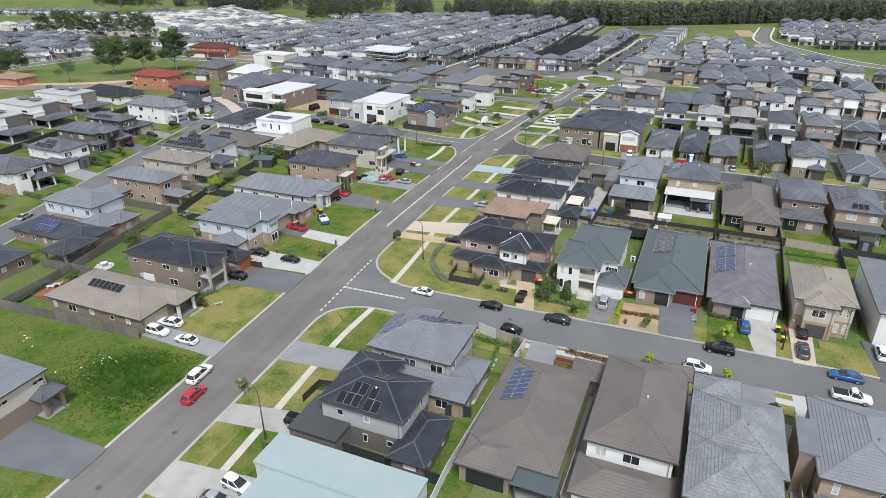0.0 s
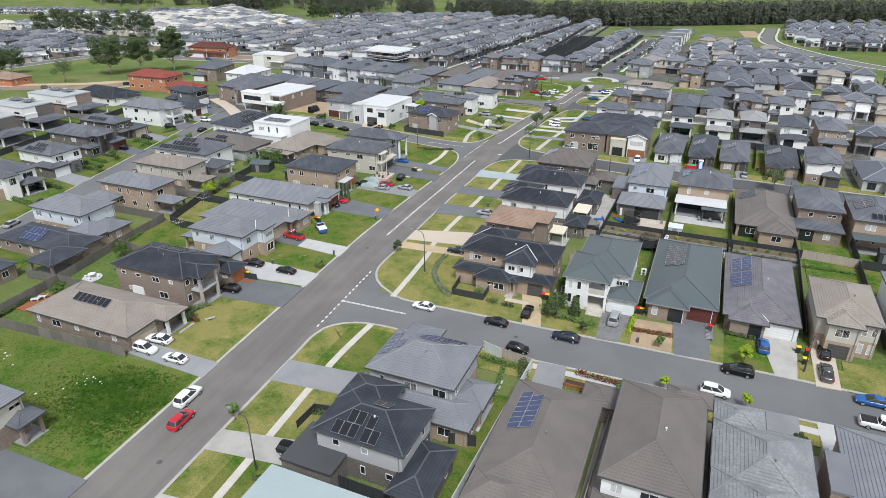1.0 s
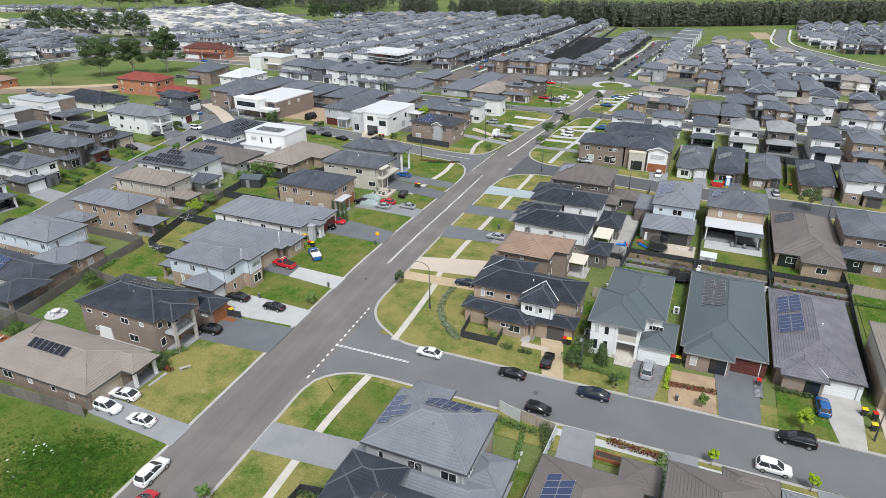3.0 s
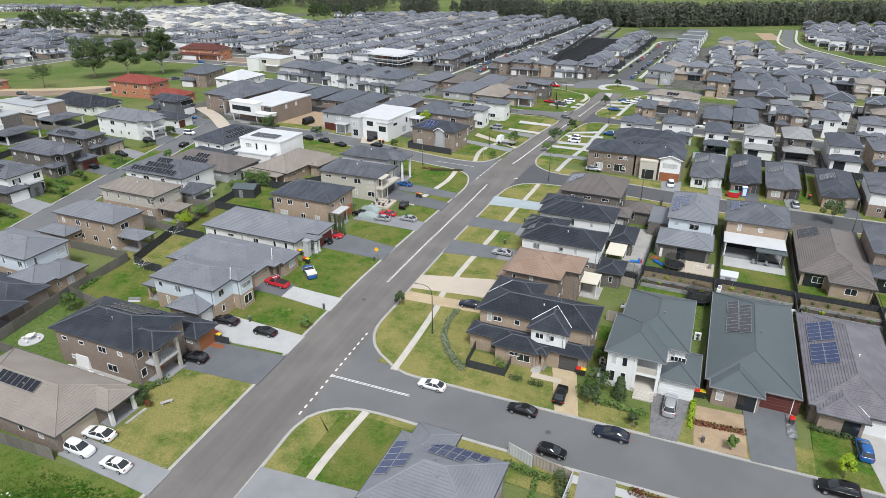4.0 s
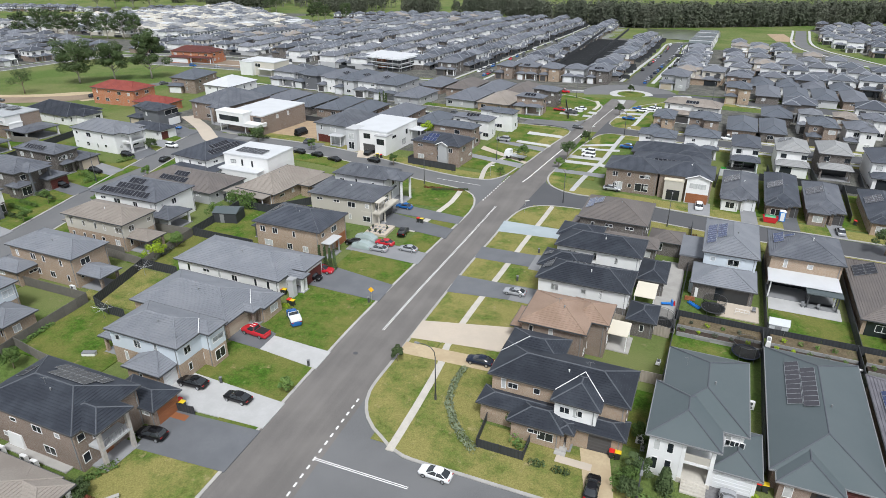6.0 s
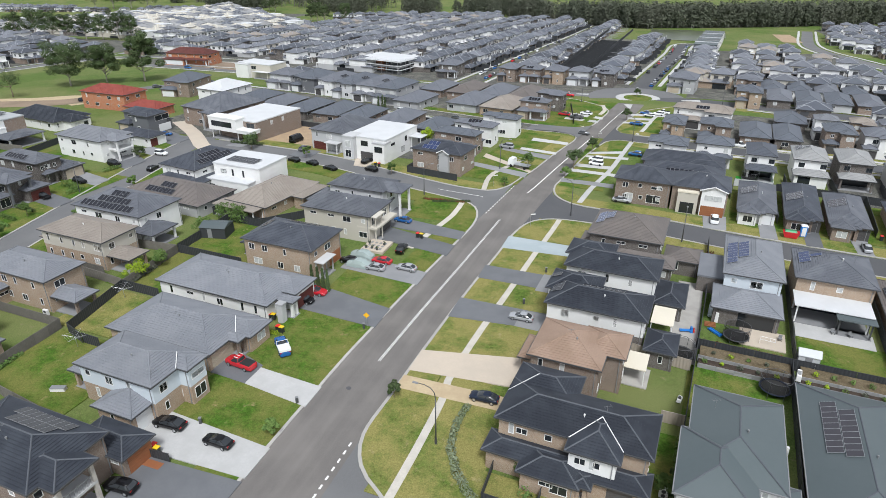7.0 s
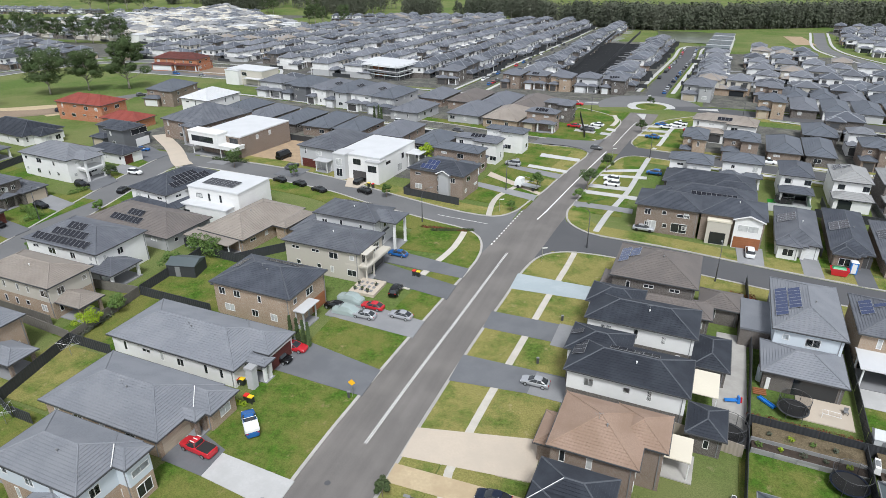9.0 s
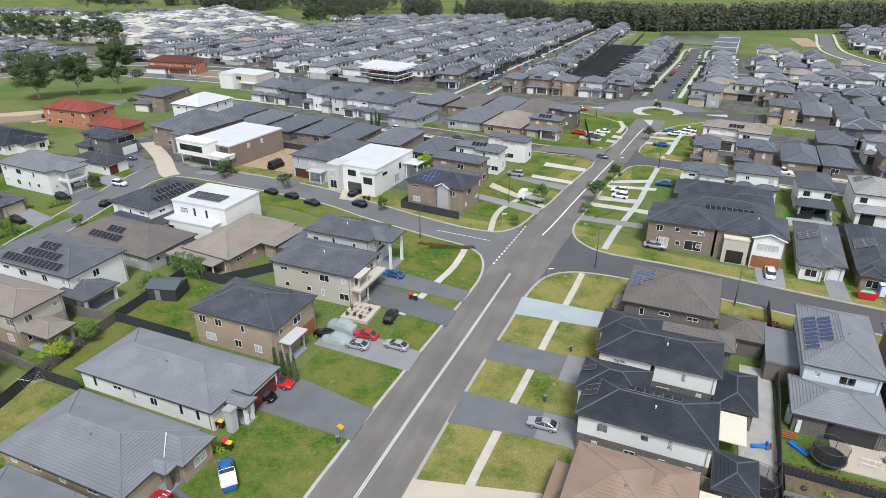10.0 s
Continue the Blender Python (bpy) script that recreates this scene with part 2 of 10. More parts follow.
# far roofs; slate, mid and blue have distance haze mixed into their colour
for key, col in (("estate_slate_haze", (0.082, 0.090, 0.108)), ("estate_mid_haze", (0.142, 0.151, 0.172)), ("estate_blue_haze", (0.112, 0.124, 0.145)), ("estate_pale", (0.27, 0.272, 0.27)), ("estate_cream", (0.46, 0.44, 0.395))):
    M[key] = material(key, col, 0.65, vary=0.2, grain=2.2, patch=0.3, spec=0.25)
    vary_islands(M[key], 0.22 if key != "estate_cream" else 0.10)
M["ridge_grey"] = material("ridge_grey", (0.25, 0.262, 0.285), 0.7, vary=0.15, grain=5)
M["ridge_dark"] = material("ridge_dark", (0.088, 0.096, 0.11), 0.6, vary=0.15, grain=5)
M["metal_grey"] = material("metal_grey", (0.080, 0.100, 0.105), 0.48, vary=0.05, grain=2, patch=0.2, bump=0.03, second=(0.088, 0.107, 0.112), spec=0.38)
M["metal_pale"] = material("metal_pale", (0.31, 0.375, 0.385), 0.45, vary=0.06, grain=2, patch=0.2, bump=0.03, second=(0.34, 0.40, 0.405), spec=0.5)

M["roof_white"] = material("roof_white", (0.56, 0.57, 0.58), 0.5, vary=0.04, grain=2, patch=0.3, bump=0.02, second=(0.52, 0.53, 0.54))
M["roof_pewter"] = material("roof_pewter", (0.36, 0.375, 0.385), 0.5, vary=0.05, grain=2, patch=0.25, bump=0.02, second=(0.33, 0.345, 0.355), spec=0.4)
M["roof_cream"] = material("roof_cream", (0.66, 0.61, 0.50), 0.6, vary=0.05, grain=3, patch=0.3, bump=0.02)
# walls
M["brick_tan"] = brick_material("brick_tan", (0.33, 0.24, 0.17), (0.40, 0.36, 0.30))
M["brick_brown"] = brick_material("brick_brown", (0.22, 0.165, 0.13), (0.30, 0.27, 0.24), per_object=0.15)
M["brick_dark"] = brick_material("brick_dark", (0.115, 0.10, 0.09), (0.22, 0.21, 0.20), per_object=0.15)
M["brick_red"] = brick_material("brick_red", (0.42, 0.15, 0.07), (0.36, 0.28, 0.22))
M["render_white"] = material("render_white", (0.70, 0.70, 0.69), 0.85, vary=0.06, grain=3, patch=0.3, bump=0.04, second=(0.65, 0.65, 0.64))
M["render_grey"] = material("render_grey", (0.40, 0.405, 0.41), 0.85, vary=0.05, grain=3, patch=0.3, bump=0.04, per_object=0.25)
M["render_beige"] = material("render_beige", (0.50, 0.47, 0.41), 0.85, vary=0.05, grain=3, patch=0.3, bump=0.04, per_object=0.12)
M["render_dark"] = material("render_dark", (0.12, 0.125, 0.135), 0.8, vary=0.06, grain=3, patch=0.3, bump=0.04)
M["clad_blue"] = material("clad_blue", (0.52, 0.57, 0.61), 0.7, vary=0.04, grain=3, patch=0.3, bump=0.03)
M["stone_pier"] = material("stone_pier", (0.42, 0.39, 0.36), 0.9, vary=0.35, grain=4, patch=2.0, bump=0.5, second=(0.33, 0.31, 0.29))
M["trim_white"] = glossy("trim_white", (0.72, 0.72, 0.71), 0.5)
M["trim_dark"] = glossy("trim_dark", (0.06, 0.062, 0.066), 0.45)
M["trim_grey"] = glossy("trim_grey", (0.20, 0.205, 0.21), 0.45)
# window glass, and the dark sheets that paint shade into porch openings
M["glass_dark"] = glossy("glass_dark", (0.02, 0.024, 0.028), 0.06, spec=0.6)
M["glass_car"] = glossy("glass_car", (0.03, 0.034, 0.038), 0.06, spec=0.55)
M["net"] = glossy("net", (0.012, 0.012, 0.013), 0.8)
M["net"].node_tree.nodes["Principled BSDF"].inputs["Alpha"].default_value = 0.45
M["tile_mauve"] = material("tile_mauve", (0.145, 0.138, 0.155), 0.66, vary=0.3, grain=5, patch=0.55, second=(0.19, 0.182, 0.198), spec=0.25)
M["leaf_sage"] = material("leaf_sage", (0.20, 0.235, 0.15), 0.85, vary=0.4, grain=5, patch=0.9, second=(0.15, 0.19, 0.10), bump=0, spec=0.1)
M["glass_blind"] = material("glass_blind", (0.50, 0.51, 0.50), 0.25, vary=0.05, grain=1, patch=1.5, bump=0, second=(0.36, 0.37, 0.37))
M["door_red"] = material("door_red", (0.10, 0.030, 0.025), 0.5, vary=0.08, grain=3, bump=0)
M["door_timber"] = material("door_timber", (0.28, 0.11, 0.05), 0.55, vary=0.2, grain=4, bump=0.05)
M["door_white"] = material("door_white", (0.66, 0.67, 0.67), 0.5, vary=0.03, grain=3, bump=0)
M["door_dark"] = material("door_dark", (0.07, 0.068, 0.068), 0.5, vary=0.06, grain=3, bump=0)
M["door_beige"] = material("door_beige", (0.42, 0.36, 0.28), 0.55, vary=0.05, grain=3, bump=0)
M["solar_blue"] = glossy("solar_blue", (0.030, 0.045, 0.11), 0.2, spec=0.6)
M["solar_black"] = glossy("solar_black", (0.016, 0.017, 0.023), 0.25, spec=0.35)
M["solar_pale"] = glossy("solar_pale", (0.045, 0.043, 0.05), 0.25, spec=0.6)
M["alloy"] = glossy("alloy", (0.55, 0.56, 0.57), 0.35, metal=0.8)
M["fence_dark"] = material("fence_dark", (0.042, 0.045, 0.049), 0.55, vary=0.08, grain=3, patch=0.5, bump=0.03)
M["fence_timber"] = material("fence_timber", (0.15, 0.14, 0.125), 0.95, vary=0.25, grain=4, patch=0.8, bump=0.3, per_object=0.2)
M["fence_cream"] = material("fence_cream", (0.36, 0.315, 0.265), 0.65, vary=0.06, grain=3, patch=0.5, bump=0.03)
M["fence_pale"] = material("fence_pale", (0.50, 0.52, 0.52), 0.6, vary=0.06, grain=3, patch=0.5, bump=0.03)
M["paint_white"] = material("paint_white", (0.72, 0.72, 0.70), 0.8, vary=0.15, grain=5, patch=1.0, second=(0.60, 0.60, 0.58), bump=0)
M["rubber"] = glossy("rubber", (0.018, 0.018, 0.018), 0.8)
M["bin_dark"] = glossy("bin_dark", (0.025, 0.03, 0.028), 0.5)
M["lid_red"] = glossy("lid_red", (0.60, 0.02, 0.015), 0.45)
M["lid_yellow"] = glossy("lid_yellow", (0.75, 0.52, 0.02), 0.45)
M["sign_yellow"] = glossy("sign_yellow", (0.80, 0.42, 0.02), 0.5)
M["lamp_red"] = glossy("lamp_red", (0.35, 0.01, 0.01), 0.2)
M["lamp_clear"] = glossy("lamp_clear", (0.6, 0.62, 0.64), 0.12)
M["water"] = material("water", (0.085, 0.095, 0.06), 0.3, vary=0.3, grain=0.3, patch=0.08, second=(0.11, 0.135, 0.06), bump=0.05)
for key, col in (("white", (0.75, 0.76, 0.76)), ("black", (0.006, 0.006, 0.007)), ("red", (0.46, 0.018, 0.028)), ("blue", (0.015, 0.10, 0.30)), ("silver", (0.42, 0.43, 0.45)), ("grey", (0.11, 0.115, 0.12)), ("navy", (0.012, 0.018, 0.035)), ("tarp", (0.30, 0.36, 0.35))):
    M["car_" + key] = glossy("car_" + key, col, 0.22, 0.35 if key in ("silver", "grey") else 0.0, 0.35 if key in ("black", "navy") else 0.5, 0.12 if key in ("black", "navy") else 0.4)


# ---- mesh tools ----
class MB:
    """Collects faces, and becomes one mesh."""

    def __init__(self):
        self.v, self.f = [], []

    def poly(self, *pts):
        i = len(self.v)
        self.v.extend(pts)
        self.f.append(tuple(range(i, i + len(pts))))
        return self

    def box(self, x0, y0, z0, x1, y1, z1, taper=0.0):
        t, i = taper, len(self.v)
        self.v += [(x0, y0, z0), (x1, y0, z0), (x1, y1, z0), (x0, y1, z0), (x0 + t, y0 + t, z1), (x1 - t, y0 + t, z1), (x1 - t, y1 - t, z1), (x0 + t, y1 - t, z1)]
        self.f += [tuple(i + k for k in q) for q in ((3, 2, 1, 0), (4, 5, 6, 7), (0, 1, 5, 4), (1, 2, 6, 5), (2, 3, 7, 6), (3, 0, 4, 7))]
        return self

    def loft(self, rings, caps=True):
        i, n = len(self.v), len(rings[0])
        for r in rings:
            self.v += r
        for k in range(len(rings) - 1):
            for j in range(n):
                a, b = i + k * n + j, i + k * n + (j + 1) % n
                self.f.append((a, b, b + n, a + n))
        if caps:
            self.f.append(tuple(range(i + n - 1, i - 1, -1)))
            self.f.append(tuple(range(i + (len(rings) - 1) * n, i + len(rings) * n)))
        return self

    def bar(self, p, q, w=0.2, h=0.1):
        """A bar of width w and height h from p to q, lying on the line."""
        p, q = Vector(p), Vector(q)
        side = (q - p).cross(Vector((0, 0, 1)))
        side = (side.normalized() if side.length > 1e-6 else Vector((1, 0, 0))) * w / 2
        up = side.cross(q - p).normalized() * h
        if up.z < 0:
            up = -up
        self.loft([[tuple(e - side), tuple(e + side), tuple(e + side * 0.5 + up), tuple(e - side * 0.5 + up)] for e in (p, q)])
        return self

    def tube(self, pts, radii, n=8):
        rings = []
        for k, p in enumerate(pts):
            d = (Vector(pts[min(k + 1, len(pts) - 1)]) - Vector(pts[max(k - 1, 0)])).normalized()
            a = d.cross(Vector((0.3, 0.9, 0.1))).normalized()
            b = d.cross(a)
            rings.append([tuple(Vector(p) + radii[k] * (math.cos(2 * math.pi * j / n) * a + math.sin(2 * math.pi * j / n) * b)) for j in range(n)])
        return self.loft(rings)

    def mesh(self, name, mat, smooth=False):
        me = bpy.data.meshes.new(name)
        me.from_pydata([tuple(p) for p in self.v], [], self.f)
        me.materials.append(M[mat])
        if smooth:
            me.polygons.foreach_set("use_smooth", [True] * len(me.polygons))
        me.update()
        return me


def part(name, mb, mat, parent=None, label="", at=None, smooth=False):
    """One mesh object; mb is an MB or a ready mesh."""
    me = mb.mesh(name, mat, smooth) if isinstance(mb, MB) else mb
    ob = new(name, me)
    if parent:
        ob.parent = parent
    if at is not None:
        ob.matrix_basis = at
    if label:
        ob["label"] = label
    return ob


def terrain(x, y):
    """The land falls gently away to the north-west."""
    s = -0.34 * (x - 48.8) + 0.94 * (y + 91.4) - 250
    drop = 0.0 if s < -40 else (s + 40) ** 2 / 160 if s < 40 else s
    return max(-0.045 * drop, -31.0)


SHARED = {}


def shared(key, make):
    if key not in SHARED:
        SHARED[key] = make()
    return SHARED[key]


# ---- ground and roads ----
def smooth_line(pts, step=3.0):
    """Points along a Catmull-Rom curve through pts."""
    out, p = [], [Vector((*q[:2], 0)) for q in pts]
    for i in range(len(p) - 1):
        a, b, c, d = p[max(i - 1, 0)], p[i], p[i + 1], p[min(i + 2, len(p) - 1)]
        n = max(1, int((c - b).length / step))
        for k in range(n):
            t = k / n
            out.append(0.5 * ((2 * b) + (c - a) * t + (2 * a - 5 * b + 4 * c - d) * t * t + (3 * b - a - 3 * c + d) * t ** 3))
    return out + [p[-1]]


def sides(line):
    """The unit vector to the left of the line at each of its points."""
    out = []
    for i in range(len(line)):
        d = (line[min(i + 1, len(line) - 1)] - line[max(i - 1, 0)]).normalized()
        out.append(Vector((-d.y, d.x, 0)))
    return out


def strip(mb, pts, left, right, z, step=3.0):
    """A flat band along pts, from left to right metres on its left hand, z over the land."""
    line = smooth_line(pts, step)
    s = sides(line)
    for i in range(len(line) - 1):
        q = [line[i] + s[i] * right, line[i + 1] + s[i + 1] * right, line[i + 1] + s[i + 1] * left, line[i] + s[i] * left]
        mb.poly(*[(p.x, p.y, terrain(p.x, p.y) + z) for p in q])
    return mb


def raised(mb, pts, left, right, z0, z1, step=3.0):
    """A band with a top and two side faces."""
    line = smooth_line(pts, step)
    s = sides(line)
    rings = []
    for p, n in zip(line, s):
        a, b, h = p + n * right, p + n * left, terrain(p.x, p.y)
        rings.append([(a.x, a.y, h + z0), (b.x, b.y, h + z0), (b.x, b.y, h + z1), (a.x, a.y, h + z1)])
    return mb.loft(rings)


def sheet(mb, x0, y0, x1, y1, z, rot=0.0, pivot=None, cell=40.0, skirt=0.0):
    """A flat rectangle, turned by rot degrees round its first corner or pivot."""
    c, s = math.cos(radians(rot)), math.sin(radians(rot))
    px, py = pivot or (x0, y0)
    nx, ny = max(1, math.ceil(abs(x1 - x0) / cell)), max(1, math.ceil(abs(y1 - y0) / cell))
    for i in range(nx):
        for j in range(ny):
            q = []
            for a, b in ((i, j), (i + 1, j), (i + 1, j + 1), (i, j + 1)):
                x, y = x0 + (x1 - x0) * a / nx - px, y0 + (y1 - y0) * b / ny - py
                x, y = px + c * x - s * y, py + s * x + c * y
                q.append((x, y, terrain(x, y) + z))
            mb.poly(*q)
    if skirt:
        q = []
        for x, y in ((x0, y0), (x1, y0), (x1, y1), (x0, y1)):
            x, y = px + c * (x - px) - s * (y - py), py + s * (x - px) + c * (y - py)
            q.append((x, y, terrain(x, y) + z))
        for k in range(4):
            a, b = q[k], q[(k + 1) % 4]
            mb.poly(a, (*a[:2], a[2] - skirt), (*b[:2], b[2] - skirt), b)
    return mb


def structure(name, mb, mat, label="", category="ground"):
    return tagged(part(name, mb, mat), label or name.replace("_", " "), category, kind="structure")


g = MB()
xs = [-2600, -1800, -1200, -800, -600, -500] + list(range(-450, 451, 30)) + [500, 600, 800, 1200, 1800, 2600]
ys = [-1500, -800, -400] + list(range(-300, 901, 30)) + [1000, 1150, 1300, 1600, 2000, 3000]
for i in range(len(xs) - 1):
    for j in range(len(ys) - 1):
        g.poly(*[(x, y, terrain(x, y)) for x, y in ((xs[i], ys[j]), (xs[i + 1], ys[j]), (xs[i + 1], ys[j + 1]), (xs[i], ys[j + 1]))])
structure("ground", g, "grass_ground", "grassy ground of a flat housing estate reaching the horizon")

MAIN = [(-4.2, -220), (-4.2, -60), (-4.2, 10), (-3.9, 28), (-2.9, 45), (-1.8, 65), (-0.2, 82), (1.2, 97), (4.2, 118), (8.5, 148), (11.2, 170), (13.6, 188), (15, 202)]
NORTH = [(15.5, 231), (16.2, 247), (21, 304), (27, 375), (31, 436), (46, 446)]
STREET_E1 = [(-1.5, -5.6), (9, -5.6), (30, -6.5), (52, -7.3), (73, -8.2), (120, -11.5), (200, -18)]
STREET_E2 = [(1, 84.6), (12, 85.3), (26, 84.2), (36, 82.6), (46, 80.9), (60, 79.0), (76, 77.6), (110, 75), (200, 67)]
STREET_W2 = [(-2, 88.0), (-14, 88.3), (-36, 93.7), (-51, 98.3), (-70, 101), (-98, 102.5), (-112, 103)]
STREET_WEST = [(-74, -40), (-80, 0), (-85, 22), (-90, 45), (-95, 68), (-99, 88), (-101.5, 105), (-104, 118), (-110, 128), (-124, 134)]
STREET_W3 = [(5.5, 151.5), (-8, 152), (-24, 154.5), (-45, 160), (-75, 166), (-110, 176), (-150, 184), (-176, 180), (-184, 166), (-183, 146), (-189, 133), (-205, 123), (-250, 104), (-320, 80)]
STREET_PARK = [(-297, 60), (-295, 120), (-293, 178), (-293, 215), (-288, 240), (-272, 260), (-250, 267), (-215, 262), (-180, 258), (-165, 240), (-160, 228)]
STREET_E3 = [(8, 149), (16, 149.5), (34, 147), (60, 143.5), (110, 137), (190, 127)]
CROSS_W = [(8, 216), (-6, 216.5), (-24, 214), (-40, 214.5), (-66, 216), (-110, 222), (-170, 228), (-240, 232)]
CROSS_E = [(24, 217), (36, 215), (57, 210.5), (90, 200), (140, 184), (210, 168)]
STREET_NW = [(-58, 214), (-57, 245), (-54, 318), (-51, 400), (-48, 480), (-46, 600)]
STREET_FAR = [(128, 592), (122, 548), (114, 490), (111, 450), (114, 415), (121, 385), (131, 345), (150, 300), (190, 262), (260, 225)]
roads = (
    ("road_main", MAIN, 4.75, 0.030, "asphalt", "worn grey asphalt road with a concrete kerb"),
    ("road_north", NORTH, 4.8, 0.030, "asphalt_dark", "grey asphalt street lined with parked cars"),
    ("road_east", STREET_E1, 4.2, 0.024, "asphalt_side", "pale grey asphalt side street"),
    ("road_east_2", STREET_E2, 3.9, 0.024, "asphalt_dark", "dark new asphalt side street"),
    ("road_west_2", STREET_W2, 3.9, 0.024, "asphalt_side", "pale grey asphalt side street"),
    ("road_west", STREET_WEST, 4.0, 0.018, "asphalt_side", "pale grey asphalt street behind the houses"),
    ("road_west_3", STREET_W3, 3.7, 0.024, "asphalt_side", "grey asphalt side street"),
    ("road_east_3", STREET_E3, 3.7, 0.024, "asphalt_dark", "dark asphalt side street"),
    ("road_cross_west", CROSS_W, 4.6, 0.018, "asphalt_side", "grey asphalt cross street"),
    ("road_cross_east", CROSS_E, 5.5, 0.018, "asphalt_dark", "dark asphalt cross street"),
    ("road_far_east", STREET_FAR, 4.0, 0.03, "asphalt_side", "grey asphalt street past a grass bank"),
    ("road_park", STREET_PARK, 4.0, 0.03, "asphalt_side", "grey asphalt street beside a green park"),
    ("road_north_west", STREET_NW, 4.6, 0.012, "asphalt_side", "asphalt street between rows of houses"),
)
for name, line, half, z, mat, label in roads:
    structure(name, strip(MB(), line, half, -half, z), mat, label, "road")
# junction mouths
for name, pts, mat in (
    ("junction_east", [(-0.5, -19), (0.4, -15.5), (1.8, -12.2), (5, -10.2), (9, -9.7), (9, -1.3), (5.5, 0.6), (2.3, 3.3), (0.3, 7.6), (-0.5, 12)], "asphalt_side"),
    ("junction_east_2", [(2.6, 71), (3.6, 74.5), (6, 78.4), (10, 80.4), (14, 81), (14, 89.8), (10, 91), (6.5, 94.5), (4.4, 101), (2.5, 103)], "asphalt_dark"),
    ("junction_west_2", [(-5.4, 73), (-7, 79), (-9.5, 82.5), (-13, 84.3), (-18, 85), (-18, 92.6), (-11, 91.6), (-7, 92.7), (-4.4, 97), (-3.6, 104)], "asphalt_side"),
    ("junction_west_3", [(3.9, 140), (4.0, 144), (1.6, 147.2), (-3, 148.8), (-10, 148.8), (-10, 155.5), (-2, 155.2), (3.6, 156.2), (6.4, 160)], "asphalt_side"),
    ("junction_east_3", [(10.7, 137), (12.6, 143), (15.5, 145.6), (20, 145.8), (20, 153), (16, 153.6), (14, 157), (13.8, 162)], "asphalt_dark"),
):
    if mat == "asphalt_side" and "west" in name:
        pts = pts[::-1]
    structure(name, MB().poly(*[(x, y, 0.027) for x, y in pts]), mat, "asphalt mouth of a side street", "road")
ring = MB()
for k in range(32):
    a, b = 2 * math.pi * k / 32, 2 * math.pi * (k + 1) / 32
    ring.poly(*[(15.8 + r * math.cos(u), 216 + r * math.sin(u), terrain(16, 216) + 0.036) for r, u in ((6, a), (18.5, a), (18.5, b), (6, b))])
structure("roundabout_road", ring, "asphalt_side", "grey asphalt ring of a roundabout", "road")

KERBS = {
    "kerb_west": [(-8.8, -200), (-8.8, -60), (-8.8, 10), (-8.4, 28), (-7.4, 45), (-6.3, 60), (-5.6, 72), (-7, 79), (-9.5, 82.5), (-13, 84.3), (-20, 85.8), (-36, 90), (-50, 94.4), (-70, 97), (-91, 98.4), (-95.0, 95), (-94.8, 88), (-91.0, 68), (-86.0, 45), (-81.0, 22), (-76.0, 0), (-70.0, -40)],
    "kerb_west_2": [(-96, 106.6), (-70, 105), (-52, 102.2), (-37, 97.6), (-20, 92.8), (-11, 91.6), (-7, 92.7), (-4.4, 97), (-2.8, 104.5), (-1.3, 110.6), (0.7, 123.6), (2.6, 134), (4.0, 141.5), (3.6, 145.6), (1.4, 147.6), (-3.1, 148.8), (-10, 148.9), (-25, 151), (-45, 156.2), (-75, 162.2), (-110, 172)],
    "kerb_west_3": [(-74, 169.8), (-44, 163.8), (-23, 158.2), (-8, 155.6), (-1, 155.2), (4.0, 156.6), (6.3, 161), (7.6, 170), (8.8, 184), (6.2, 192), (-0.5, 199.5), (-9, 205.6), (-24, 208.6), (-40, 210), (-66, 211.3)],
    "kerb_west_4": [(-78, -40), (-84.0, 0), (-89.0, 22), (-94.0, 45), (-99.0, 68), (-103.0, 88), (-105.2, 103)],
    "kerb_east": [(70, -12.4), (52, -11.6), (30, -10.8), (15, -10), (9, -9.7), (5, -10.2), (1.8, -12.2), (0.4, -15.5), (0.3, -24), (0.3, -60), (0.3, -200)],
    "kerb_east_2": [(110, 70.9), (76, 73.5), (60, 74.9), (46, 76.8), (36, 78.5), (26, 80.1), (14, 80.9), (8, 79.8), (4.6, 76.5), (3.0, 70), (2.4, 60), (1.4, 45), (0.7, 28), (0.4, 16), (0.3, 8), (2.3, 3.3), (5.5, 0.6), (9, -1.3), (16, -1.7), (32, -2.4), (53, -3.2), (73, -4.2), (120, -7.4)],
    "kerb_east_3": [(110, 133.2), (60, 139.7), (34, 143.2), (19, 145.7), (15.5, 145.5), (12.7, 143), (10.8, 136), (8.9, 126.5), (7.5, 116), (6.3, 106), (5.6, 100), (6.8, 94.5), (10, 91), (14, 89.4), (26, 88.3), (36, 86.7), (46, 85.0), (60, 83.1), (76, 81.7), (110, 79.1)],
    "kerb_east_4": [(90, 194.4), (57, 204.6), (42, 206.4), (32, 202.6), (24.6, 195.5), (19.2, 187), (15.6, 171), (14, 161), (14.2, 157), (16, 153.8), (20, 153.1), (34, 151), (60, 147.5), (110, 141)],
    "kerb_east_5": [(160, -22.5), (120, -15.6), (90, -13.2), (70, -12.4)],
}
for name, line in KERBS.items():
    structure(name, raised(MB(), line, 0.42, 0.0, -0.05, 0.14, 1.5), "concrete", "weathered pale concrete kerb and gutter beside asphalt", "kerb")
    lawn = raised(MB(), line, 6.0 if name == "kerb_west" else 4.8, 0.40, -0.05, 0.115, 1.5)
    structure("verge", lawn, "grass_dry" if "east" in name or name == "kerb_west_2" else "grass_lawn", "mown patchy grass verge behind the kerb", "grass")

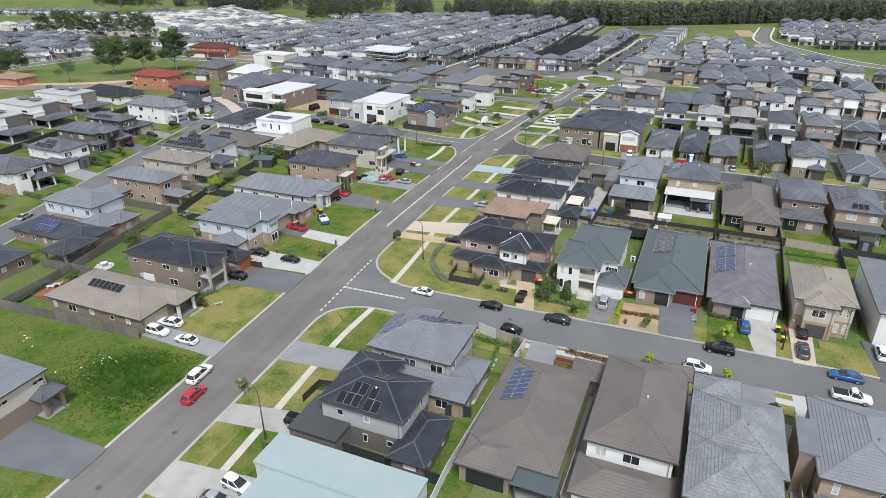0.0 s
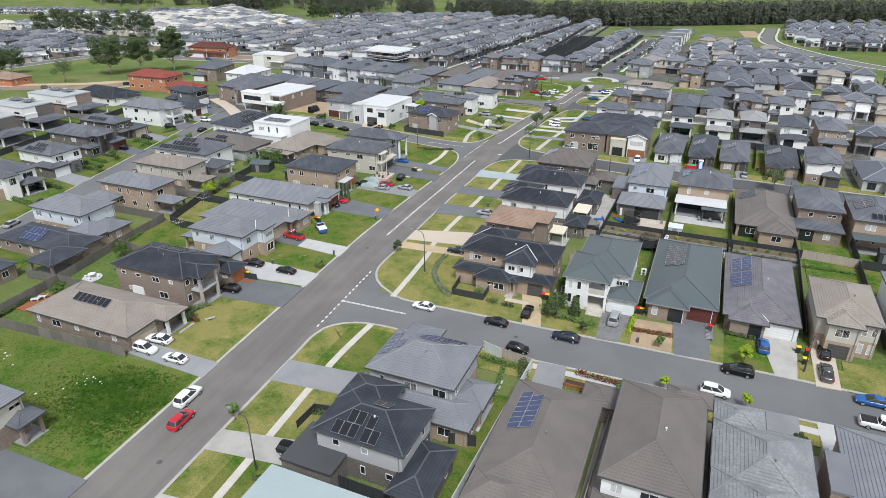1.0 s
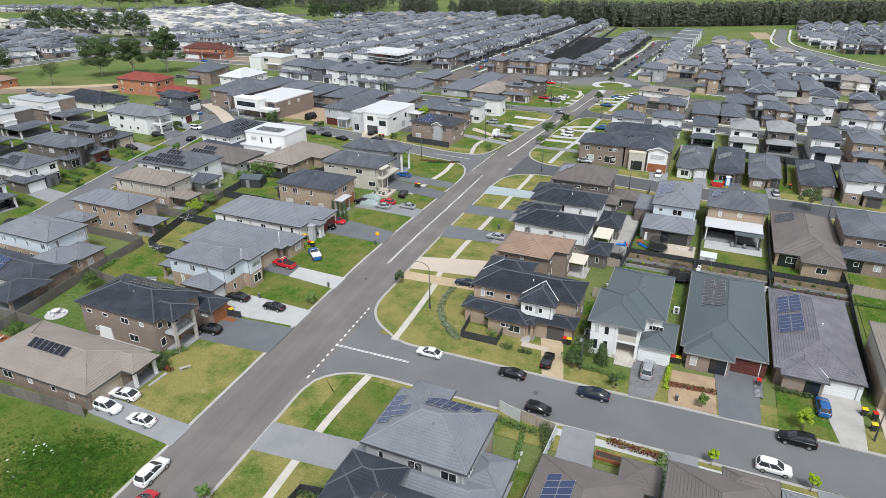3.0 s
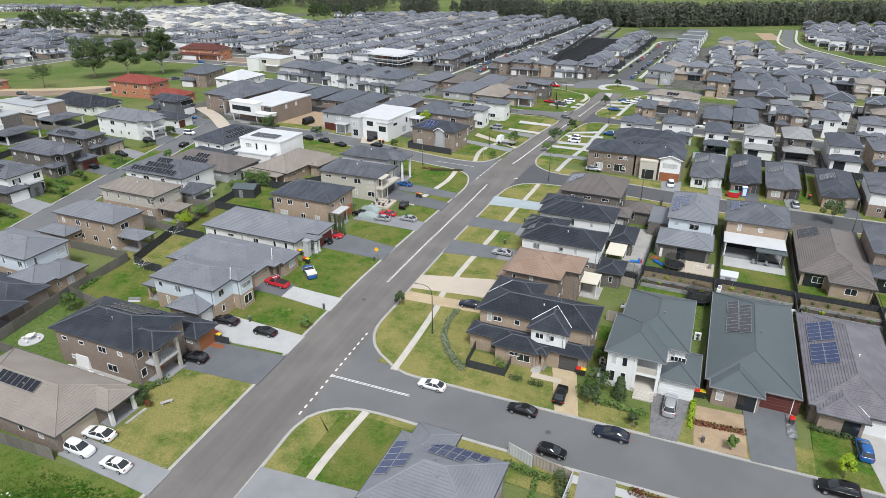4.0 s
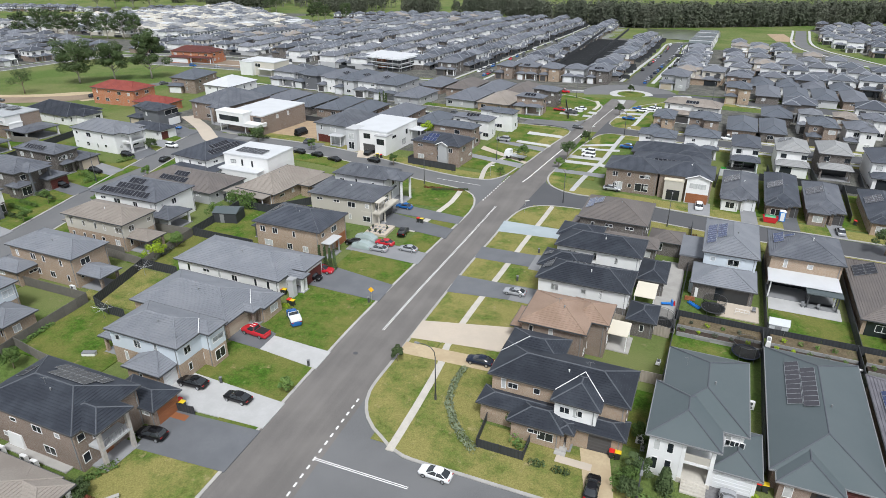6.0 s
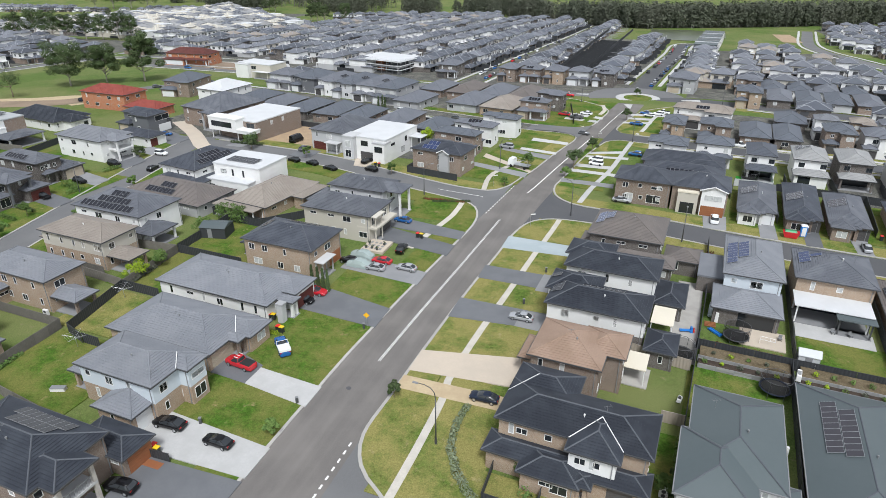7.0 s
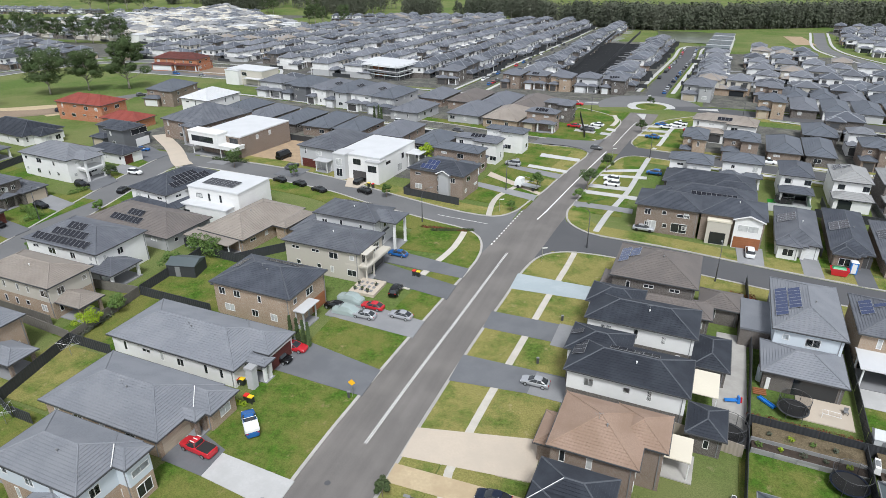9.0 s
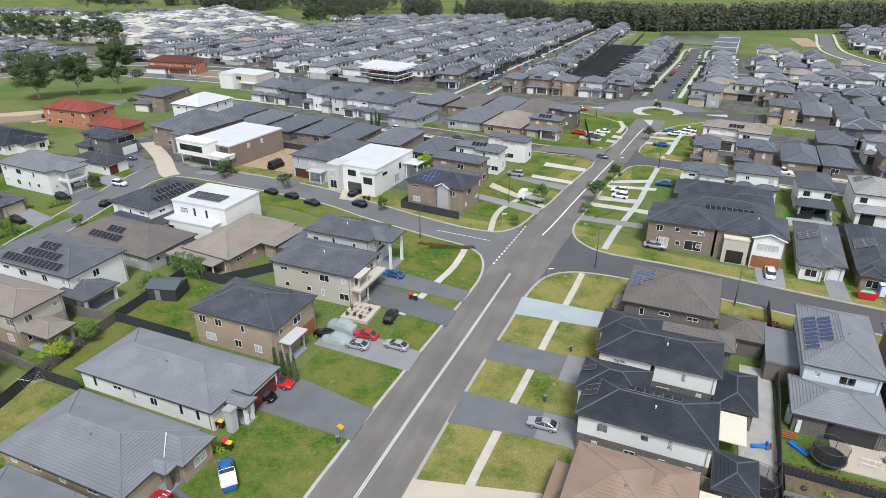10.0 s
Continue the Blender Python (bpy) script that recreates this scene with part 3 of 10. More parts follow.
# roundabout island and splitters
isl = MB()
for r0, r1, z, nm, mt, lb in ((0, 5.4, 0.3, "island_planting", "grass_lawn", "raised grassy centre of the roundabout"), (5.4, 8.4, 0.2, "island_apron", "concrete_white", "pale concrete apron ring of the roundabout")):
    m = MB()
    rings = []
    for r, h in (((r1, 0), (r1, z), (0.05, z + 0.2)) if r0 == 0 else ((r1, 0), (r1, z), (r0, z + 0.05))):
        rings.append([(16.4 + r * math.cos(2 * math.pi * k / 40), 214.8 + r * math.sin(2 * math.pi * k / 40), terrain(16, 216) + h) for k in range(40)])
    structure(nm, m.loft(rings, caps=False), mt, lb, "roundabout")
for x, y, a in ((14.6, 196, -170), (14.4, 236, -4), (36, 215.3, 97), (-4, 216.6, 95)):
    m = MB()
    m.loft([[(-1.6, -3.2, h), (1.6, -3.2, h), (0.3, 3.6, h), (-0.3, 3.6, h)] for h in (0, 0.17)])
    ob = structure("traffic_island", m, "concrete_white", "pale concrete splitter island on the road", "island")
    ob.matrix_basis = pose(x, y, terrain(x, y) + 0.02, 0, 0, a)

# painted lines
line_mesh = MB()
for d in (-0.12, 0.12):
    strip(line_mesh, [(-4.0, 22), (-3.4, 36), (-2.4, 54), (-1.3, 76)], d + 0.055, d - 0.055, 0.042)
    strip(line_mesh, [(-0.2, -4.9), (11.5, -5.3)], d + 0.06, d - 0.06, 0.042)
strip(line_mesh, [(0.6, 93.5), (1.4, 98), (4.0, 117), (8.3, 147.5)], 0.14, -0.14, 0.042)
strip(line_mesh, [(9.5, 154), (11.4, 171), (13.4, 187)], 0.10, -0.10, 0.042)
strip(line_mesh, [(-8.5, 87.8), (-20, 89.0)], 0.08, -0.08, 0.042)
for y in np.arange(-13.4, 6.6, 1.36):
    sheet(line_mesh, -0.34, y, -0.10, y + 0.66, 0.042)
for k in range(14):
    sheet(line_mesh, -5.2 + k * 0.12, 78.5 + k * 1.36, -4.9 + k * 0.12, 79.1 + k * 1.36, 0.042)
structure("road_markings", line_mesh, "paint_white", "worn white painted road lines and dashes", "road marking")
man = MB()
for x, y in ((-5.2, 15.2), (-4.9, -55), (-3.0, -45), (30, -6)):
    man.loft([[(x + 0.35 * math.cos(k * math.pi / 6), y + 0.35 * math.sin(k * math.pi / 6), z) for k in range(12)] for z in (0.03, 0.045)])
structure("manhole_covers", man, "asphalt_dark", "dark round iron covers set in the asphalt", "manhole")


# footpaths on the east side of the main road
def path(name, pts, half, mat="concrete_path", label="pale concrete footpath across the grass", z=0.15):
    structure(name, raised(MB(), pts, half, -half, 0.0, z), mat, label, "footpath")


path("footpath", [(7.0, -75), (6.7, -40), (6.6, -24), (6.9, -17), (7.6, -10.2)], 0.52)
path("footpath", [(7.3, -0.9), (7.4, 7), (7.2, 17), (6.6, 21), (7.1, 33), (8.1, 46), (9.2, 62), (10.3, 75), (10.6, 80)], 0.50)
path("footpath", [(13, 91.2), (14.0, 100), (15.4, 108), (17.0, 117), (18.4, 131), (19.8, 144.5)], 0.6, "concrete_white")
path("footpath", [(20.5, 154), (22, 160), (24.2, 178), (27, 190)], 0.6, "concrete_white")
path("footpath", [(-9.6, 92.2), (-10.6, 98), (-10.6, 104), (-8.4, 111), (-6.6, 116)], 0.6)
path("footpath", [(-12, 158.4), (-4, 157.6), (4, 158.6)], 0.6)
path("footpath", [(6.4, 178), (7.2, 186), (5.4, 195)], 0.7)
path("footpath", [(-13.8, 57), (-12.6, 66), (-11.4, 75), (-11.8, 82.5)], 0.6)
path("footpath", [(33.5, -12.5), (48, -13.2), (66, -14.2), (90, -16)], 0.6, "concrete_white")


# driveways: from the kerb to the garage
def drive(pts, mat, label):
    structure("driveway", MB().loft([[(x, y, z + terrain(x, y)) for x, y in pts] for z in (0.0, 0.156)]), mat, label, "driveway")


for x0, ya, yb, x1, yc, yd, mat, label in (
    (-8.6, -55.2, -50.0, -26, -57, -49.2, "drive_dark", "dark grey coloured concrete driveway"),
    (-8.6, -30.3, -26.6, -23.0, -28.9, -25.6, "concrete_grey", "grey concrete driveway with parked cars"),
    (-8.6, -10.2, -3.2, -21.0, -10.6, -3.6, "drive_dark", "smooth dark grey driveway"),
    (-8.6, -2.7, 2.2, -25.0, -3.0, 3.6, "concrete_white", "pale concrete driveway with parked cars"),
    (-8.6, 9.9, 14.1, -18.6, 11.3, 15.0, "concrete_white", "white concrete driveway"),
    (-18.6, 11.3, 15.5, -24.5, 11.8, 17.5, "drive_dark", "dark paved driveway apron"),
    (-8.2, 29.4, 35.2, -24.5, 30.6, 38.6, "drive_dark", "smooth dark grey driveway"),
    (-7.1, 43.8, 48.6, -22.5, 45.2, 51.0, "concrete_grey", "grey concrete driveway with parked cars"),
    (-6.1, 56.0, 60.8, -21.5, 58.8, 64.6, "drive_dark", "dark blue grey driveway"),
    (-6.0, 63.6, 67.4, -24.0, 65.2, 70.4, "drive_dark", "dark blue grey driveway with a parked car"),
    (0.7, 26.4, 21.4, 15.5, 29.4, 22.6, "drive_tan", "wide pale pinkish concrete driveway"),
    (0.6, 20.2, 17.4, 15.5, 20.2, 17.4, "dirt_path", "bare sandy driveway"),
    (1.2, 42.4, 36.2, 16.0, 42.0, 37.4, "drive_dark", "dark grey driveway"),
    (1.8, 55.0, 50.0, 16.0, 54.6, 49.6, "drive_dark", "dark grey driveway"),
    (2.6, 68.6, 63.0, 16.0, 68.0, 63.4, "drive_blue", "pale blue grey concrete driveway"),
    (0.5, -22.6, -27.6, 16.0, -22.0, -27.0, "concrete_grey", "grey concrete driveway"),
    (0.5, -38.0, -41.6, 14.0, -36.2, -40.6, "concrete", "pale concrete driveway"),
    (0.5, -48.8, -54.0, 14.0, -48.0, -55.0, "concrete", "pale concrete driveway"),
    (6.4, 106.4, 103.6, 19.0, 105.8, 103.2, "concrete_grey", "curved grey concrete driveway"),
    (7.6, 114.4, 112.2, 19.5, 113.6, 111.6, "concrete_white", "pale concrete driveway strip"),
    (8.0, 119.0, 116.6, 16.6, 119.4, 116.8, "concrete_white", "pale concrete driveway"),
    (9.4, 127.0, 125.4, 20.4, 128.6, 126.8, "concrete_white", "pale concrete driveway strip"),
    (9.8, 130.6, 128.8, 18.6, 134.2, 132.0, "concrete_white", "pale concrete driveway strip"),
    (15.0, 169.4, 167.4, 24.0, 171.6, 169.2, "concrete_white", "pale concrete driveway strip"),
    (16.0, 176.6, 174.2, 24.5, 177.2, 174.4, "concrete_white", "pale concrete driveway strip"),
    (16.6, 182.4, 180.2, 29.0, 185.6, 181.6, "concrete_white", "pale concrete driveway strip"),
    (2.6, 137.8, 135.2, -8.2, 139.8, 136.6, "concrete_white", "pale concrete driveway strip"),
    (1.2, 126.8, 124.8, -9.2, 128.8, 126.6, "concrete_white", "pale concrete driveway strip"),
    (0.2, 123.4, 119.6, -14.0, 127.0, 124.6, "concrete_grey", "grey concrete driveway with a parked car"),
    (-2.4, 107.0, 103.4, -20.0, 111.8, 109.2, "concrete_grey", "grey concrete driveway"),
    (-2.0, 109.0, 107.4, -17.0, 119.6, 116.4, "drive_tan", "tan concrete driveway"),
    (8.2, 173.8, 170.6, -4.0, 178.0, 174.6, "concrete_white", "pale concrete driveway with parked cars"),
    (7.4, 168.0, 165.0, -4.0, 170.6, 167.6, "concrete_white", "pale concrete driveway"),
    (-98.4, 63.0, 67.6, -108.4, 64.8, 70.0, "concrete_grey", "grey concrete driveway"),
    (-101.0, 75.2, 82.6, -109.0, 78.0, 87.0, "drive_dark", "dark driveway before a white house"),
    (-103.2, 87.0, 92.6, -110.0, 88.6, 93.6, "concrete_grey", "grey concrete driveway with a white car"),
    (-104.8, 97.0, 104.0, -117.0, 101.4, 110.0, "drive_dark", "dark driveway with a blue car"),
    (-95.2, 49.0, 54.0, -105.4, 51.0, 56.0, "drive_dark", "dark driveway"),
    (-90.0, 24.0, 29.6, -100.4, 26.4, 31.4, "concrete_grey", "grey driveway"),
):
    drive([(x0, ya), (x0, yb), (x1, yd), (x1, yc)] if x1 > x0 else [(x0, yb), (x0, ya), (x1, yc), (x1, yd)], mat, label)
for xa, xb, y0, xc, xd, y1, mat, label in (
    (30.0, 33.0, -2.0, 28.0, 31.4, 7.0, "dirt_path", "sandy gravel driveway"),
    (41.6, 44.8, -2.6, 41.4, 46.2, 6.4, "cobble", "mottled grey block paved driveway"),
    (52.8, 57.6, -3.0, 52.4, 58.2, 7.8, "drive_dark", "dark grey driveway"),
    (66.2, 69.0, -3.8, 65.0, 70.2, 6.4, "concrete", "pale grey concrete driveway"),
    (71.2, 74.2, -4.4, 71.8, 75.0, 5.8, "drive_tan", "pale concrete driveway with parked cars"),
    (82.0, 86.0, -5.4, 81.5, 87.0, 5.0, "drive_dark", "dark driveway"),
    (34.6, 38.6, -11.2, 34.6, 39.0, -19.5, "concrete_grey", "grey concrete driveway"),
    (-67.8, -61.4, 99.6, -67.4, -61.0, 106.0, "drive_dark", "dark driveway with a grey car"),
    (-46.8, -43.4, 97.8, -49.0, -42.6, 103.4, "drive_tan", "brown paved driveway"),
    (-90.0, -84.6, 101.8, -89.0, -84.0, 108.0, "concrete_grey", "grey concrete driveway"),
    (46.6, 50.2, -11.4, 46.4, 50.6, -20.0, "concrete_grey", "grey concrete driveway"),
    (62.4, 68.0, -12.2, 62.4, 67.4, -22.0, "concrete_grey", "grey concrete driveway"),
    (70.0, 72.6, -12.4, 70.0, 72.6, -28.0, "concrete_white", "pale concrete driveway"),
    (39.0, 43.4, 86.0, 38.9, 43.6, 93.4, "concrete_grey", "grey concrete driveway"),
    (49.6, 52.8, 84.6, 49.7, 52.8, 93.0, "concrete_grey", "grey concrete driveway"),
    (57.6, 60.6, 83.4, 57.8, 60.8, 92.5, "drive_dark", "dark driveway"),
    (66.2, 69.0, 82.6, 66.0, 69.0, 91.0, "concrete_grey", "dark driveway"),
    (77.2, 80.6, 81.6, 77.4, 80.6, 89.5, "drive_dark", "dark driveway"),
    (85.0, 90.0, 84.6, 85.0, 90.0, 88.5, "drive_dark", "dark driveway"),
):
    drive([(xa, y0), (xb, y0), (xd, y1), (xc, y1)] if y1 > y0 else [(xc, y1), (xd, y1), (xb, y0), (xa, y0)], mat, label)

# lawns of the lots
for x0, y0, x1, y1, mat, rot, label in (
    (-60, -49.2, -13, -30.6, "grass_lot", 1, "overgrown green and yellow grass of a vacant lot"),
    (-21.5, -26.4, -9.3, -9.8, "grass_dry", 0, "patchy yellowing front lawn"),
    (-24.0, 2.6, -14.0, 12.6, "grass_lawn", 0, "green front lawn with bare spots"),
    (-22.0, 13.6, -13.8, 31.4, "grass_lawn", 0, "bright green front lawn"),
    (-21.0, 34.4, -13.0, 46.2, "grass_lawn", 0, "bright green front lawn"),
    (-21.6, 71.0, -12.0, 82.0, "grass_lawn", 3, "green corner lawn"),
    (4.4, 0.2, 15.4, 22.6, "grass_dry", -3, "patchy corner lawn with a footpath"),
    (14.0, -0.4, 31.0, 7.4, "grass_dry", -3, "green lawn before a brick house"),
    (4.3, 26.0, 15.5, 37.6, "grass_dry", -2, "green front lawn"),
    (4.8, 41.4, 16.5, 50.6, "grass_dry", -2, "patchy front lawn"),
    (5.4, 53.8, 17.0, 64.4, "grass_dry", -2, "patchy front lawn"),
    (6.0, 67.2, 17.5, 79.4, "grass_dry", -2, "dry patchy corner lawn"),
    (28.5, 9.5, 40.0, 20.5, "grass_lawn", -3, "back lawn"),
    (4.4, -23.0, 16.0, -11.0, "grass_lawn", -2, "green corner lawn"),
    (4.4, -37.6, 15.0, -25.8, "grass_dry", -2, "patchy front lawn"),
    (4.4, -49.6, 16.0, -39.2, "grass_lawn", -2, "green front lawn"),
    (26.0, -50.0, 34.0, -20.0, "grass_lawn", -3, "narrow back lawn beside a fence"),
    (36.0, 24.5, 47.0, 36.0, "grass_lawn", -4, "green back lawn"),
    (51.0, 38.5, 73.0, 49.0, "grass_lawn", -4, "green back lawns behind a dark fence"),
    (74.0, 18.0, 100.0, 46.0, "grass_lawn", -4, "green back lawns"),
    (59.5, -3.0, 66.0, 6.5, "grass_lawn", -4, "bright green front lawn"),
    (75.0, -4.4, 81.5, 3.0, "grass_dry", -4, "dry yellow front lawn"),
    (-53.0, -1.0, -36.0, 13.2, "grass_lawn", -2, "green back lawn"),
    (-56.0, 14.0, -44.0, 25.5, "grass_dry", -2, "dry back lawn behind dark fences"),
    (-58.0, 26.6, -39.0, 56.0, "grass_lawn", -2, "bright green back lawn"),
    (-72.2, -18.0, -62.0, 88.0, "grass_lawn", 11.5, "green front gardens along the street"),
    (6.5, 101.0, 17.0, 146.0, "grass_lawn", -3, "green front lawns crossed by paths"),
    (15.0, 156.0, 29.0, 196.0, "grass_lawn", -10, "green front lawns"),
    (-19.0, 100.0, -3.0, 146.0, "grass_lawn", -7, "green front lawns with pale driveways"),
    (-12.0, 160.0, 6.0, 204.0, "grass_lawn", -5, "green corner lawn"),
    (44.0, 90.0, 92.0, 112.0, "grass_lawn", -4, "green lawns"),
):
    structure("lawn", sheet(MB(), x0, y0, x1, y1, 0.117 + 0.0001 * (abs(x0 * 7 + y0) % 40), rot, skirt=0.14), mat, label, "grass")
structure("bare_lot", sheet(MB(), -85, 106, -55, 128, 0.09, 9), "dirt", "bare brown soil of an empty building lot", "ground")
structure("dirt_track", strip(MB(), STREET_W3[8:12] + [(-226, 114)], 6.4, -6.4, 0.045), "dirt_brown", "brown dirt track past the park", "ground")
structure("bare_gravel", sheet(MB(), -214, 234, -180, 256, 0.10, -8, cell=8), "dirt_brown", "bare brown gravel beside a street", "ground")
structure("garden_bed", sheet(MB(), 46.6, -2.6, 52.5, 5.2, 0.16, skirt=0.16), "dirt", "bare sandy front garden with edging", "garden bed")

for x0, y0, x1, y1, rot in ((-256, 236, -62, 640, -2), (-62, 222, 12, 470, -2), (-62, 470, -28, 612, -2), (34, 222, 108, 408, -3), (-480, 130, -302, 336, 0), (-330, 590, -150, 700, 0), (136, 400, 300, 610, 0), (30, 154, 240, 196, -8), (64, 92, 240, 138, -6), (-130, 108, -20, 148, 0), (-135, 166, -12, 208, -8), (-560, 352, -300, 560, 0), (-620, 480, -400, 690, 0), (98, 16, 240, 70, -5)):
    structure("yards", sheet(MB(), x0, y0, x1, y1, 0.05, rot, cell=25), "yard", "mixed paved and grassy yards between houses", "ground")
# footpaths and verges along the farther streets
for line, off, grassy in ((STREET_NW, 5.0, True), (NORTH, 5.1, True), (CROSS_W, 5.0, True), (CROSS_E, 5.9, True), (STREET_W3[:7], 4.1, True), (STREET_FAR, 4.4, False), (STREET_PARK, 4.4, True), (STREET_E3, 4.1, True)):
    far = [p for p in line if (p[0] - 15.8) ** 2 + (p[1] - 216) ** 2 > 21 ** 2 and (abs(p[0] - 3) > 14 or p[1] > 225)]
    if len(far) < 2:
        continue
    for sgn in (1, -1):
        a, b = (off, off + 2.6) if sgn > 0 else (-off - 2.6, -off)
        structure("footpath", strip(MB(), far, off + 2.6 if sgn > 0 else -off - 0.9, off + 0.9 if sgn > 0 else -off - 2.6, 0.145), "concrete_white", "pale concrete footpath along a street", "footpath")
        if grassy:
            structure("verge", strip(MB(), far, max(a, b), min(a, b), 0.10), "grass_lawn", "mown grass verge along a street", "grass")
for x0, y0, x1, y1 in ((-128, -20, -99, 72), (-190, -25, -128, 84)):
    structure("lawn", sheet(MB(), x0, y0, x1, y1, 0.06, -2), "grass_lawn", "green gardens between houses", "grass")
structure("concrete_drive", strip(MB(), [(-123, 121), (-108, 110), (-97, 100), (-94, 98)], 2.2, -2.2, 0.14), "drive_tan", "long tan concrete drive beside bare soil", "driveway")


# ---- houses ----
def hip_roof(mb, x0, y0, x1, y1, z, pitch, course=0.34):
    """A hipped roof over a rectangle, in stepped courses; returns its ridge ends and height."""
    half, tp = min(x1 - x0, y1 - y0) / 2, math.tan(radians(pitch))
    n = max(1, int(half / course / math.cos(radians(pitch)))) if course else 1
    lip = 0.06 if course else 0.0

    def ring(a, h):
        return [(x0 + a, y0 + a, h), (x1 - a, y0 + a, h), (x1 - a, y1 - a, h), (x0 + a, y1 - a, h)]

    rings = [ring(0, z - 0.02), ring(0, z + lip)]
    for k in range(1, n + 1):
        a = half * k / n
        rings.append(ring(a, z + a * tp + (0 if k < n else 0.03)))
        if k < n:
            rings.append(ring(a, z + a * tp + lip))
    mb.loft(rings)
    h = z + half * tp
    if x1 - x0 >= y1 - y0:
        return (x0 + half, (y0 + y1) / 2, h), (x1 - half, (y0 + y1) / 2, h)
    return ((x0 + x1) / 2, y0 + half, h), ((x0 + x1) / 2, y1 - half, h)


def ridge_caps(x0, y0, x1, y1, zt, ra, rb, w, h):
    """The capping of a hip roof: four hips and the ridge, joined where they meet."""
    m, long_x = MB(), x1 - x0 >= y1 - y0
    at_a, at_b = [], []
    for (cx, cy), to_a in (((x0, y0), True), ((x1, y0), not long_x), ((x1, y1), False), ((x0, y1), long_x)):
        e = ra if to_a else rb
        (at_a if to_a else at_b).append(len(m.v) + 6)
        m.bar((cx, cy, zt + 0.03), (e[0], e[1], e[2] + 0.02), w, h)
    if (Vector(ra) - Vector(rb)).length > 0.2:
        at_a.append(len(m.v) + 2)
        at_b.append(len(m.v) + 6)
        m.bar(ra, rb, w, h)
        m.f += [tuple(at_a), tuple(at_b)]
    else:
        m.f.append(tuple(at_a + at_b))
    return m


def wall_frame(block, side, oh):
    """The pose of a wall: x along it seen from outside, y inward, z up; and its length."""
    x0, y0, x1, y1 = block[:4]
    x0, y0, x1, y1 = x0 + oh, y0 + oh, x1 - oh, y1 - oh
    if side == "S":
        return Matrix.Translation((x0, y0, 0)), x1 - x0
    if side == "E":
        return pose(x1, y0, 0, 0, 0, 90), y1 - y0
    if side == "N":
        return pose(x1, y1, 0, 0, 0, 180), x1 - x0
    return pose(x0, y1, 0, 0, 0, 270), y1 - y0


def window_mesh(w, h, trim):
    def make():
        m, t = MB(), 0.065

        def ring(o, y):
            return [(o, y, o), (w - o, y, o), (w - o, y, h - o), (o, y, h - o)]
        m.loft([ring(0, 0.02), ring(0, -0.06), ring(t, -0.06), ring(t, 0.02)], caps=False)
        if w > 1.0:
            m.box(w / 2 - t / 2, -0.045, t, w / 2 + t / 2, 0.02, h - t)
        return m.mesh("window", trim)
    return shared(("win", round(w, 2), round(h, 2), trim), make)


def pane_mesh(w, h, mat):
    return shared(("pane", round(w, 2), round(h, 2), mat), lambda: MB().box(0.04, -0.02, 0.04, w - 0.04, 0.0, h - 0.04).mesh("pane", mat))


def far_window_mesh(w, h, trim, glass):
    def make():
        me = MB().box(0, -0.05, 0, w, 0.02, h).box(0.07, -0.06, 0.07, w / 2 - 0.03, 0, h - 0.07).box(w / 2 + 0.03, -0.06, 0.07, w - 0.07, 0, h - 0.07).mesh("window", trim)
        me.materials.append(M[glass])
        for f in me.polygons[6:]:
            f.material_index = 1
        return me
    return shared(("farwin", round(w, 2), round(h, 2), trim, glass), make)


def add_window(house, at, w, h, trim="trim_white", blind=False, far=False):
    if far:
        part("window", far_window_mesh(w, h, trim, "glass_blind" if blind else "glass_dark"), None, house, at=at)
        return
    win = part("window", window_mesh(w, h, trim), None, house, at=at)
    part("pane", pane_mesh(w, h, "glass_blind" if blind else "glass_dark"), None, win)


def garage_mesh(w, mat):
    def make():
        prof = [(0.02, 0.0)]
        for k in range(5):
            prof += [(-0.04, 0.45 * k + 0.02), (-0.04, 0.45 * k + 0.40), (-0.012, 0.45 * k + 0.42), (-0.012, 0.45 * k + 0.45)]
        prof += [(0.02, 2.25)]
        return MB().loft([[(x, y, z) for y, z in prof] for x in (0.0, w)]).mesh("garage_door", mat)
    return shared(("garage", round(w, 2), mat), make)


def solar_mesh(trim, mat):
    def make():
        me = MB().box(0.0, 0.0, 0.0, 0.98, 1.62, 0.05).box(0.035, 0.035, 0.05, 0.945, 1.585, 0.056).mesh("solar_panel", trim)
        me.materials.append(M[mat])
        for f in me.polygons[6:]:
            f.material_index = 1
        return me
    return shared(("solar", trim, mat), make)


def slope(block, side, pitch):
    """The pose of a roof slope at its lower left corner seen from outside: x along the eave, y up the slope."""
    x0, y0, x1, y1, zb, zt = block[:6]
    at, n = wall_frame(block, side, 0.0)
    return at @ Matrix.Translation((0, 0, zt + 0.08)) @ pose(0, 0, 0, pitch, 0, 0), n


HOUSES = []


